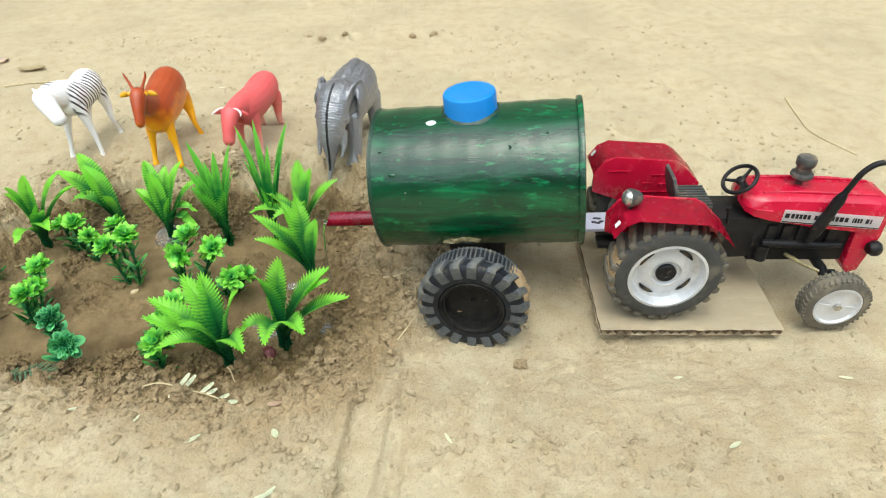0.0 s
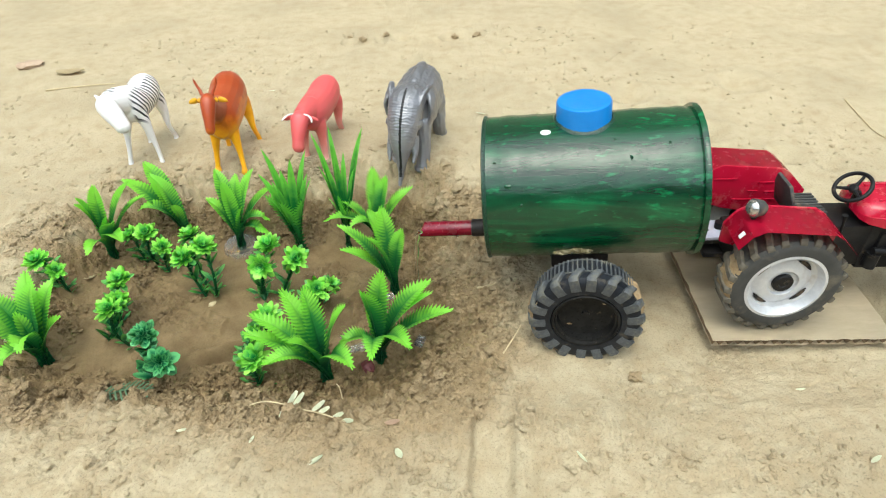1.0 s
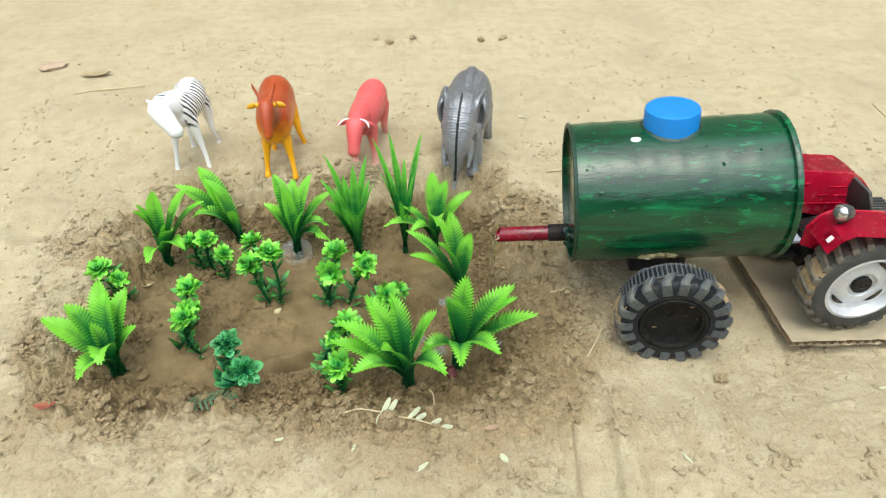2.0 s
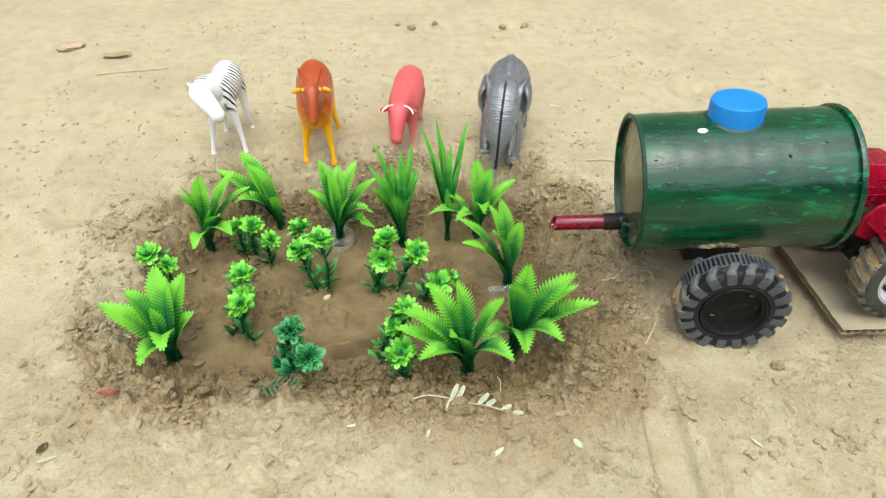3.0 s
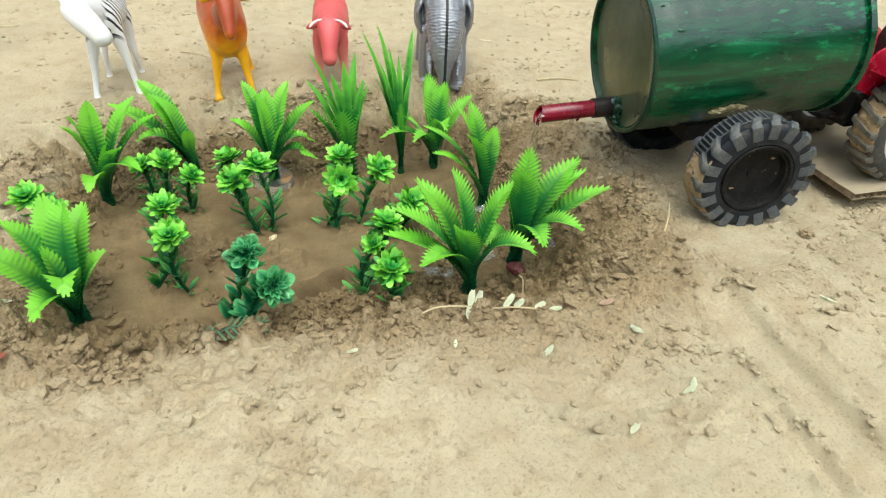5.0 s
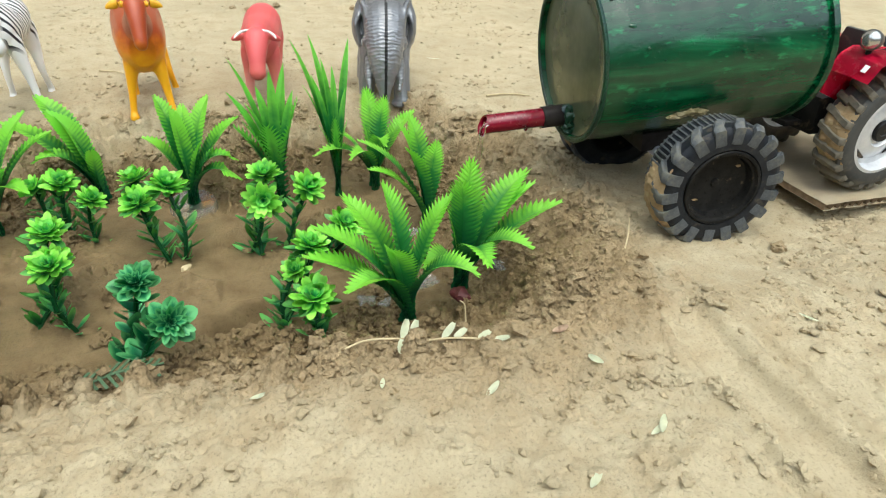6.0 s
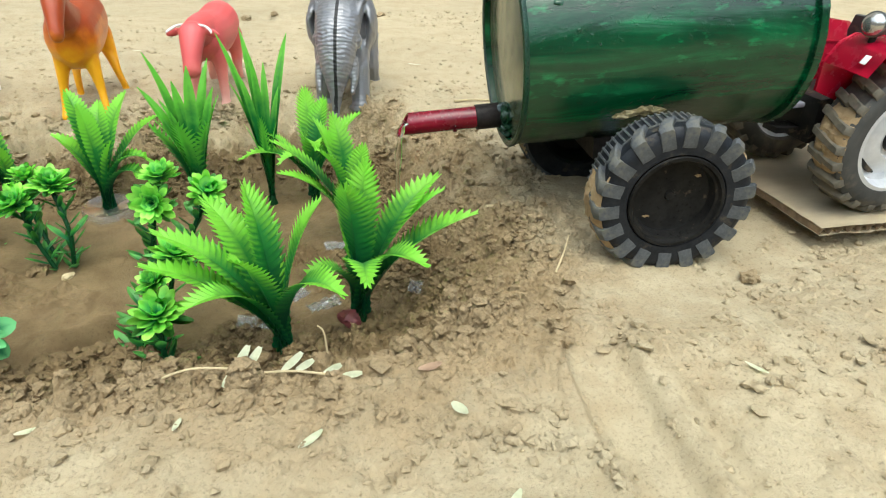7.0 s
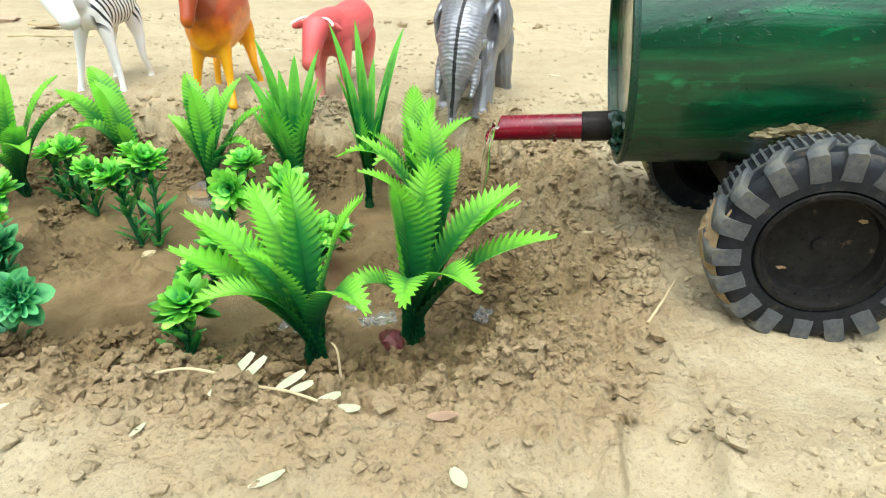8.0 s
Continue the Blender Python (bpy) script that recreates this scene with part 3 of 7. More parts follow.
def scatter(name, xs, ys, sizes, label, category, seed, pile=0.0, rounded=True):
    """Many small crumbs of soil in one mesh, half sunk in the ground."""
    r = np.random.RandomState(seed)
    v, f = ico(1)
    n = len(xs)
    lump = 1 + 0.70 * (r.rand(n, len(v), 1) - 0.5) + 0.32 * np.sin(v[None] @ r.randn(n, 3, 1) * 1.7 + r.rand(n, 1, 1) * 6)
    stretch = np.stack([0.8 + 0.6 * r.rand(n), 0.8 + 0.6 * r.rand(n), 0.6 + 0.35 * r.rand(n)], -1)[:, None]
    p = v[None] * lump * stretch * sizes[:, None, None]
    a = r.rand(n) * math.tau
    c, s = np.cos(a)[:, None], np.sin(a)[:, None]
    x = p[..., 0] * c - p[..., 1] * s + xs[:, None]
    y = p[..., 0] * s + p[..., 1] * c + ys[:, None]
    z = p[..., 2] + (height(xs, ys) + (0.05 + 0.9 * r.rand(n) ** 3 * pile) * sizes)[:, None]
    co = np.stack([x, y, z], -1).reshape(-1, 3)
    faces = (f[None] + (np.arange(n) * len(v))[:, None, None]).reshape(-1, 3)
    me = bpy.data.meshes.new(name)
    me.vertices.add(len(co))
    me.vertices.foreach_set("co", co.ravel().astype(np.float32))
    me.loops.add(faces.size)
    me.loops.foreach_set("vertex_index", faces.ravel().astype(np.int32))
    me.polygons.add(len(faces))
    me.polygons.foreach_set("loop_start", np.arange(0, faces.size, 3, dtype=np.int32))
    me.polygons.foreach_set("use_smooth", np.full(len(faces), rounded, bool))
    at = me.attributes.new("damp", "FLOAT", "POINT")
    at.data.foreach_set("value", np.repeat(0.7 * dampness(xs, ys), len(v)).astype(np.float32))
    at = me.attributes.new("churn", "FLOAT", "POINT")
    at.data.foreach_set("value", np.repeat(0.9 * brownness(xs, ys) + 0.1, len(v)).astype(np.float32))
    me.materials.append(SOIL)
    me.update()
    return tagged(new(name, me), label, category, kind="stuff")


def wheel_row(x, y):
    """A row of clods pushed up beside the trailer's wheel."""
    return np.exp(-((x + 0.0345 - 0.40 * (y - 0.245)) / 0.0036) ** 2) * smooth(0.226, 0.234, y) * smooth(0.264, 0.256, y)


def build_crumbs():
    r = np.random.RandomState(4)
    m = 310000
    x, y = r.uniform(-0.42, 0.14, m), r.uniform(0.10, 0.52, m)
    knots = np.maximum(smooth(0.0, 0.15, fbm(x, y, 42, 4, 33, 0.6)), mound(x, y) * smooth(-0.12, 0.05, fbm(x, y, 60, 3, 35)))
    rut_edge = 0.60 * np.exp(-((x + 0.0515 + 0.12 * (0.205 - y)) / 0.0030) ** 2) * smooth(0.225, 0.205, y)
    sheet_edge = 0.50 * np.exp(-((y - 0.2565) / 0.0035) ** 2) * smooth(0.088, 0.094, x)
    trodden = 0.14 * smooth(0.03, 0.15, fbm(x, y, 24, 4, 87, 0.6)) * smooth(0.27, 0.23, y) * (0.35 + 0.65 * smooth(0.02, -0.06, x)) * (1 - pressed(x, y))
    share = np.maximum.reduce([0.50 * crumble(x, y), 0.22 * west_spoil(x, y), 0.045 * churned(x, y), rut_edge, 0.9 * wheel_row(x, y), trodden, sheet_edge])
    keep = r.rand(m) < share * (0.05 + 1.5 * knots ** 1.5)
    x, y = x[keep], y[keep]
    size = (0.0005 + 0.0013 * r.rand(len(x)) ** 2.6) * (0.7 + 0.5 * smooth(0.0, 0.15, fbm(x, y, 42, 4, 33, 0.6)))
    scatter("soil_clods", x, y, size, "crumbled tan soil clods along the bed's bank", "soil", 5, 1.0, False)
    x, y = r.uniform(-0.42, 0.0, 5000), r.uniform(0.20, 0.50, 5000)
    d = bed_distance(x, y)
    keep = r.rand(5000) < 0.55 * smooth(0.034, 0.010, d) * smooth(-0.050, -0.022, d) * smooth(-0.08, 0.12, fbm(x, y, 36, 3, 39)) + 0.35 * mound(x, y) + 0.30 * west_spoil(x, y) + 0.9 * wheel_row(x, y) + 0.16 * (scoop(x, y) > 0.0012)
    x, y = x[keep], y[keep]
    scatter("broken_clods", x, y, 0.0014 + 0.0022 * r.rand(len(x)) ** 2.5, "broken brown clods of dug soil round the bed", "soil", 7, 0.4, False)
    x, y = r.uniform(-0.36, -0.08, 2600), r.uniform(0.22, 0.31, 2600)
    keep = r.rand(2600) < 0.30 * front_row(x, y) * (0.35 + 0.9 * smooth(-0.10, 0.10, fbm(x, y, 50, 3, 103)))
    x, y = x[keep], y[keep]
    scatter("edge_clods", x, y, 0.0014 + 0.0024 * r.rand(len(x)) ** 2.2, "larger brown clods along the near edge of the bed", "soil", 8, 0.25, True)
    m = 60000
    x, y = r.uniform(-0.5, 0.32, m), 0.06 + 0.75 * r.rand(m) ** 1.9
    keep = (bed_distance(x, y) > 0.02) & (r.rand(m) < (0.15 + 1.3 * np.maximum(lattice(x * 22, y * 22, 8) - 0.4, 0)) * (1 - 0.8 * pressed(x, y)))
    x, y = x[keep], y[keep]
    scatter("sand_crumbs", x, y, 0.0003 + 0.0014 * r.rand(len(x)) ** 4, "scattered sandy crumbs on the dry ground", "soil", 6, 0.3, False)


build_crumbs()


# ---- water tank trailer ----
TANK_R, TANK_L = 0.0420, 0.1174


def lug_wheel(parent, name, r, width, rim_r, m, tyre_mat, lug_mat, lugs, lug_len, hub, seed, label, both=True, deep=0.0028, drop=0.0062, wrap=1.0):
    """A wheel that turns about y, its outer face towards -y."""
    w = new(name)
    w.parent = parent
    w.matrix_basis = m
    w["label"] = label
    h = width / 2
    bm = bmesh.new()
    core = r - deep
    spin(bm, [(rim_r, -h * 0.80), (rim_r + 0.0012, -h * 0.97), (core - 0.0045, -h * 1.0), (core - 0.0018, -h * 0.93), (core, -h * 0.74),
              (core, h * 0.74), (core - 0.0018, h * 0.93), (core - 0.0045, h), (rim_r + 0.0012, h * 0.97), (rim_r, h * 0.80), (rim_r, -h * 0.80)], 64)
    part("tyre", bm, tyre_mat, w)
    # one lug, bent over the shoulder, then repeated round the wheel on both halves
    bm = bmesh.new()
    hw = math.pi * r / lugs * (0.42 if both else 0.47)
    path = [(-h * 1.03 * wrap, core - drop, 0.0), (-h * 1.02 * wrap, core + 0.0004, 0.0), (-h * 0.80, r, 0.0), (-h * 0.80 + lug_len * 0.5, r + 0.0002, 0.35), (-h * 0.80 + lug_len, r, 0.75)]
    rows = []
    for y, rad, sweep in path:
        rows.append([(rad, y, sweep * hw * 2 + s) for s in (-hw, -hw * 0.72, hw * 0.72, hw)])
    top, bot = [], []
    for row in rows:
        top.append([bm.verts.new((s if i in (1, 2) else s * 1.0, y, (rad if i in (1, 2) else rad - 0.0007))) for i, (rad, y, s) in enumerate(row)])
        bot.append([bm.verts.new((s, y * 0.93, min(rad, core) - 0.0020)) for rad, y, s in (row[0], row[3])])
    for a, b, c, d in zip(top, top[1:], bot, bot[1:]):
        for k in range(3):
            bm.faces.new((a[k], a[k + 1], b[k + 1], b[k]))
        bm.faces.new((a[0], b[0], d[0], c[0]))
        bm.faces.new((a[3], c[1], d[1], b[3]))
    for t, c in ((top[0], bot[0]), (top[-1], bot[-1])):
        bm.faces.new((t[0], t[1], t[2], t[3], c[1], c[0]))
    first = part("lug", bm, lug_mat, w)
    rr = random.Random(seed)
    for k in range(lugs):
        for side in ((0, 1) if both else (0,)):
            a = (k + 0.5 * side) * 360 / lugs
            mm = pose(0, 0, 0, 0, a + rr.uniform(-1.2, 1.2), 0)
            if side:
                mm = mm @ pose(0, 0, 0, 0, 0, 180)
            if k == 0 and side == 0:
                first.matrix_basis = mm
            else:
                again(first, mm)
    hub(w, h, rim_r)
    return w


def plain_hub(w, h, rim_r):
    bm = bmesh.new()
    spin(bm, [(rim_r + 0.0006, -h * 0.97), (rim_r + 0.0002, -h * 1.03), (rim_r - 0.0010, -h * 1.02), (rim_r - 0.0016, -h * 0.86), (rim_r - 0.0026, -h * 0.82), (rim_r - 0.0032, -h * 0.36), (rim_r - 0.0042, -h * 0.30), (0.0022, -h * 0.28),
              (0.0018, -h * 0.38), (0, -h * 0.40)], 56)
    part("hub_disc", bm, HUB, w, "recessed scratched black hub disc")
    bm = bmesh.new()
    spin(bm, [(rim_r, h * 0.8), (rim_r - 0.002, h * 0.2), (rim_r - 0.003, -h * 0.22), (0.004, -h * 0.22), (0, -h * 0.22)], 40)
    part("inner_dish", bm, HUB, w)
    for k, (a, q) in enumerate(((42, 0.70), (228, 0.66))):
        bm = bmesh.new()
        blob(bm, (rim_r * q * math.cos(radians(a)), -h * 0.32, rim_r * q * math.sin(radians(a))), (0.0013, 0.0002, 0.0006), 0.7, 2, k)
        part("mud_fleck", bm, MUD, w, "dried sand fleck")


def mud_crust(w, r, a0, a1, y0, y1, seed):
    """Dried mud caked over a stretch of the tread."""
    bm = bmesh.new()
    rows = []
    n = 60
    for i in range(n + 1):
        a = radians(a0 + (a1 - a0) * i / n)
        c, s = math.cos(a), math.sin(a)
        row = []
        for j in range(13):
            v = j / 12
            y = y0 + (y1 - y0) * v + 0.0012 * noise.noise(Vector((i * 0.3, seed, 2 if j > 6 else 5)))
            edge = min(1.0, 4 * min(i / n, 1 - i / n) + 0.05) * min(1.0, 5 * min(v, 1 - v))
            rr = r - 0.0012 + edge * (0.0028 + 0.0012 * noise.noise(Vector((i * 0.35, j * 0.5, seed))) + 0.0006 * noise.noise(Vector((i * 1.1, j * 1.3, seed + 3))))
            row.append(bm.verts.new((c * rr, y, s * rr)))
        rows.append(row)
    for p, q in zip(rows, rows[1:]):
        for j in range(12):
            bm.faces.new((p[j], p[j + 1], q[j + 1], q[j]))
    part("mud_crust", bm, MUD, w, "ochre dried mud crust on the tyre")


def build_trailer():
    top = thing("water_tank_trailer", "toy water tank trailer made from a green painted tin", "trailer", pose(0.0246, 0.3278, 0.0684, 0, -5.56, -7.38))
    h, R = TANK_L / 2, TANK_R
    bm = bmesh.new()
    rings = spin(bm, [(R - 0.0030, h - 0.0010), (R - 0.0008, h - 0.001), (R - 0.0004, h - 0.0040)] +
                 [(R + 0.00025 * math.sin(i * 2.3), h - 0.004 - (TANK_L - 0.008) * i / 22) for i in range(1, 22)] +
                 [(R - 0.0004, -h + 0.0040), (R - 0.0002, -h), (R - 0.0026, -h), (R - 0.0026, -h + 0.004)], 96, "x")
    for v in bm.verts:
        v.co += v.co.normalized() * 0.00035 * noise.noise(v.co * 55)
    part("tank_shell", bm, GREEN, top, "glossy dark green brush-painted tin shell")
    bm = bmesh.new()
    for x0 in (h,):
        spin(bm, [(R - 0.0018, x0 - 0.0025), (R + 0.0012, x0 - 0.0024), (R + 0.0017, x0 - 0.0010), (R + 0.0014, x0 + 0.0006), (R - 0.0006, x0 + 0.0010), (R - 0.0022, x0 - 0.0002)], 96, "x")
    for v in bm.verts:
        v.co += Vector((0, v.co.y, v.co.z)).normalized() * 0.00045 * noise.noise(v.co * 420)
    part("rim_bead", bm, GREEN, top, "lumpy painted rim bead")
    bm = bmesh.new()
    spin(bm, [(R - 0.0020, h - 0.0004), (R - 0.006, h - 0.0026), (0, h - 0.0026)], 64, "x")
    part("front_end", bm, GREEN, top)
    bm = bmesh.new()
    spin(bm, [(R - 0.0022, -h + 0.0024), (R - 0.0030, -h + 0.0028), (R - 0.0052, -h + 0.0024), (R - 0.0066, -h + 0.0029), (R - 0.014, -h + 0.0026), (0, -h + 0.0026)], 96, "x")
    part("end_lid", bm, TIN, top, "recessed olive lacquered tin end")
    bm = bmesh.new()
    spin(bm, [(R - 0.0030, -h + 0.0044), (R + 0.0003, -h + 0.0010), (R + 0.0006, -h - 0.0004), (R - 0.0004, -h - 0.0009), (R - 0.0018, -h - 0.0006), (R - 0.0026, -h + 0.002)], 96, "x")
    part("rear_rim", bm, DARK_GREEN, top, "thin dark green painted rim")
    # filler cap
    bm = bmesh.new()
    rc, hc = 0.0151, 0.0128
    z0 = R - 0.0028
    spin(bm, [(rc + 0.0002, z0), (rc + 0.0002, z0 + 0.002), (rc, z0 + 0.0026), (rc, z0 + hc - 0.0018), (rc - 0.0005, z0 + hc - 0.0006), (rc - 0.0016, z0 + hc), (rc - 0.0032, z0 + hc - 0.0002), (0, z0 + hc - 0.0003)], 72, "z")
    cap = part("filler_cap", bm, BLUE, top, "blue plastic bottle cap")
    cap.location = (-0.0028, 0.0020, 0.0008)
    bm = bmesh.new()
    spin(bm, [(rc + 0.0022, z0 + 0.0012), (rc + 0.0014, z0 + 0.0026), (rc + 0.0001, z0 + 0.0032)], 60, "z")
    for v in bm.verts:
        v.co.x *= 1.02
        v.co += Vector((0, 0, 0.0004)) * noise.noise(v.co * 300)
        d = max(0.0, abs(v.co.y) - 0.004)
        v.co.z -= d * d / (2 * R) * 1.25
    seal = part("cap_seal", bm, DARK_GREEN, top)
    seal.location = (-0.0028, 0.0020, 0.0004)
    bm = bmesh.new()
    blob(bm, (0, 0, 0), (0.0031, 0.0020, 0.0006), 0.25, 2, 3)
    fleck = part("paint_fleck", bm, WHITE, top, "white dab of paint")
    fleck.matrix_basis = pose(-0.0240, -R * math.sin(radians(15)), R * math.cos(radians(15)), 15, 0, 6)
    for k, (x, a, s) in enumerate(((-0.045, 58, 0.0016), (-0.038, 72, 0.0009), (-0.030, 80, 0.0008), (0.02, 40, 0.0012), (0.040, 30, 0.0009), (0.012, 25, 0.0007), (-0.052, 40, 0.0008))):
        bm = bmesh.new()
        blob(bm, (0, 0, 0), (s * 1.2, s * 0.8, s * 0.45), 0.3, 2, k + 20)
        o = part("paint_drip", bm, GREEN, top, "hardened paint drip")
        o.matrix_basis = pose(x, -R * math.sin(radians(a)), R * math.cos(radians(a)), a, 0, 30 * k)
    # outlet pipe low on the rear end
    py, pz, pr = 0.001, -0.0302, 0.0049
    bm = bmesh.new()
    x0, x1 = -h + 0.006, -h - 0.0452
    tube(bm, [(x0, py, pz), (-h - 0.020, py, pz), (x1 + 0.002, py, pz), (x1, py, pz)], [pr, pr, pr, pr * 0.97], 28, cap=False)
    tube(bm, [(x1, py, pz), (x1 + 0.0005, py, pz), (x0, py, pz)], [pr * 0.97, pr * 0.78, pr * 0.78], 28, cap=False)
    for v in bm.verts:
        if v.co.x < x1 + 0.001:
            v.co.x += (v.co.z - pz) * 0.45
    part("outlet_pipe", bm, RED_PIPE, top, "dark red plastic outlet pipe")
    bm = bmesh.new()
    tube(bm, [(-h + 0.001, py, pz), (-h - 0.0005, py, pz), (-h - 0.0125, py, pz), (-h - 0.0128, py, pz)], [pr * 1.0, pr * 1.16, pr * 1.13, pr * 1.0], 28, cap=False)
    for v in bm.verts:
        v.co += Vector((0, v.co.y - py, v.co.z - pz)).normalized() * 0.0003 * noise.noise(v.co * 350)
    part("pipe_sleeve", bm, TAPE, top, "black tape sleeve on the pipe")
    bm = bmesh.new()
    blob(bm, (-h + 0.0005, py - 0.0035, pz + 0.001), (0.0032, 0.0042, 0.0058), 0.5, 3, 8)
    blob(bm, (-h + 0.002, py - 0.0030, pz - 0.0052), (0.0040, 0.005, 0.0036), 0.5, 3, 11)
    part("pipe_glue", bm, DARK_GREEN, top, "lumpy painted glue round the pipe")
    bm = bmesh.new()
    blob(bm, (-h - 0.0012, py - 0.0040, pz + 0.0040), (0.0020, 0.0016, 0.0026), 0.5, 2, 12)
    part("glue_drop", bm, GLUE_CLEAR, top, "shiny grey glue drop")
    # bracket, axle and wheels
    bm = bmesh.new()
    box(bm, (-0.022, -0.018, -0.0490), (0.012, 0.018, -0.0385), 0.0012)
    part("axle_block", bm, TAPE, top, "dark block under the tank")
    bm = bmesh.new()
    for k, (x, z, a, b) in enumerate(((-0.0175, -0.0232, 0.0034, 0.0013), (-0.0140, -0.0222, 0.0036, 0.0018), (-0.0100, -0.0214, 0.0042, 0.0022), (-0.0060, -0.0212, 0.0036, 0.0024), (-0.0028, -0.0222, 0.0030, 0.0017))):
        blob(bm, (x, -0.0358, z), (a, 0.0018, b), 0.5, 3, 21 + k)
    part("glue_bead", bm, GLUE, top, "yellowed glue bead")
    bm = bmesh.new()
    tube(bm, [(-0.012, -0.052, -0.0495), (-0.012, 0.036, -0.0500)], 0.0032, 14)
    part("axle", bm, LILAC, top, "pale grey axle rod")
    inv = top.matrix_world.inverted()
    near = pose(0.0183, 0.2725, 0.0184, 0, 0, -11)
    far = pose(0.0235, 0.3660, 0.0165, 0, 0, 168)
    for m, seed in ((near, 3), (far, 4)):
        w = lug_wheel(top, "trailer_wheel", 0.0321, 0.0205, 0.0185, inv @ m, TYRE_OLD, LUG_OLD, 18, 0.0062, plain_hub, seed, "black ribbed plastic trailer wheel", False, 0.0020)
        bm = bmesh.new()
        spin(bm, [(0.0285, -0.0026), (0.0305, -0.0022), (0.0305, -0.0014), (0.0299, -0.0012), (0.0299, 0.0092), (0.0285, 0.0098)], 60)
        for k in range(72):
            a = k * math.tau / 72
            c, s = math.cos(a), math.sin(a)
            q = [bm.verts.new((c * rr - s * d, y, s * rr + c * d)) for rr, y, d in
                 ((0.0285, -0.0014, -0.0006), (0.0285, -0.0014, 0.0006), (0.0285, 0.0094, 0.0006), (0.0285, 0.0094, -0.0006),
                  (0.0306, -0.0012, -0.0004), (0.0306, -0.0012, 0.0004), (0.0306, 0.0090, 0.0004), (0.0306, 0.0090, -0.0004))]
            for f in ((4, 5, 6, 7), (0, 1, 5, 4), (1, 2, 6, 5), (2, 3, 7, 6), (3, 0, 4, 7)):
                bm.faces.new([q[i] for i in f])
        part("tread_ribs", bm, LUG_OLD, w, "fine cross ribs on the inner tread")
        mud_crust(w, 0.0306, 160, 246, -0.0092, 0.0090, 60)
        mud_crust(w, 0.0300, -48, 58, -0.0070, 0.0095, 64)
    # drawbar to the tractor
    bm = bmesh.new()
    box(bm, (h - 0.004, -0.010, -0.0375), (h + 0.0250, 0.008, -0.0352), 0.0006)
    part("hitch_plate", bm, LILAC, top, "grey-lilac hitch plate")
    bm = bmesh.new()
    for k, (x, y) in enumerate(((0.008, -0.003), (0.0105, -0.004), (0.0125, -0.0025), (0.011, 0.0005), (0.009, 0.001))):
        blob(bm, (h + x, y, -0.0350), (0.0016, 0.0009, 0.0006), 0.4, 2, k + 5)
    part("ink_mark", bm, INK, top, "dark mark on the plate")
    bm = bmesh.new()
    tube(bm, [(h + 0.020, 0, -0.040), (h + 0.020, 0, -0.031)], [0.0026, 0.0026], 14)
    part("hitch_pin", bm, BLACK, top)
    return top


build_trailer()


# ---- tractor ----
def steel_rim(w, h, rim_r):
    bm = bmesh.new()
    r = rim_r
    spin(bm, [(r + 0.0008, -h * 0.80), (r + 0.0010, -h * 0.94), (r - 0.0006, -h * 0.97), (r - 0.0014, -h * 0.80), (r - 0.0024, -h * 0.40), (r - 0.0052, -h * 0.28), (r * 0.55, -h * 0.50), (r * 0.40, -h * 0.55),
              (r * 0.36, -h * 0.40), (r * 0.22, -h * 0.36), (0, -h * 0.36)], 64)
    part("rim", bm, SILVER, w, "silver painted dished rim")
    bm = bmesh.new()
    spin(bm, [(r * 0.27, -h * 0.36), (r * 0.27, -h * 0.56), (r * 0.24, -h * 0.62), (r * 0.12, -h * 0.62), (r * 0.10, -h * 0.56), (0, -h * 0.56)], 30)
    part("hub_cap", bm, BLACK, w, "black hub cap")
    for k in range(4):
        bm = bmesh.new()
        pts = [(r * 0.74 * math.cos(radians(a)), -h * 0.385, r * 0.74 * math.sin(radians(a))) for a in range(-20, 21, 8)]
        tube(bm, pts, [0.0004, 0.0010, 0.0012, 0.0012, 0.0010, 0.0004], 8, side=(0, 1, 0), flat=0.5)
        o = part("rim_slot", bm, BLACK, w)
        o.matrix_basis = pose(0, 0, 0, 0, 90 * k + 38, 0)
    bm = bmesh.new()
    spin(bm, [(r, h * 0.8), (r - 0.003, h * 0.3), (0.005, h * 0.1), (0, h * 0.1)], 40)
    part("inner_dish", bm, SILVER, w)


def front_rim(w, h, rim_r):
    bm = bmesh.new()
    r = rim_r
    spin(bm, [(r + 0.0006, -h * 0.82), (r + 0.0006, -h * 0.98), (r - 0.0006, -h * 1.0), (r - 0.0012, -h * 0.78), (r * 0.80, -h * 0.70), (r * 0.40, -h * 0.72), (r * 0.30, -h * 0.80), (0, -h * 0.80)], 52)
    part("rim", bm, SILVER, w, "silver painted rim")
    for k in range(2):
        bm = bmesh.new()
        box(bm, (r * 0.28, -h * 0.80, -0.0005), (r * 0.84, -h * 0.68, 0.0005), 0.0002)
        o = part("spoke_ridge", bm, SILVER, w)
        o.matrix_basis = pose(0, 0, 0, 0, 180 * k + 8, 0)
    bm = bmesh.new()
    spin(bm, [(0.0026, -h * 0.78), (0.0024, -h * 1.08), (0.0012, -h * 1.14), (0, -h * 1.14)], 6)
    part("wheel_nut", bm, CHROME, w)
    bm = bmesh.new()
    spin(bm, [(r, h * 0.8), (r - 0.002, h * 0.4), (0, h * 0.4)], 32)
    part("inner_dish", bm, SILVER, w)


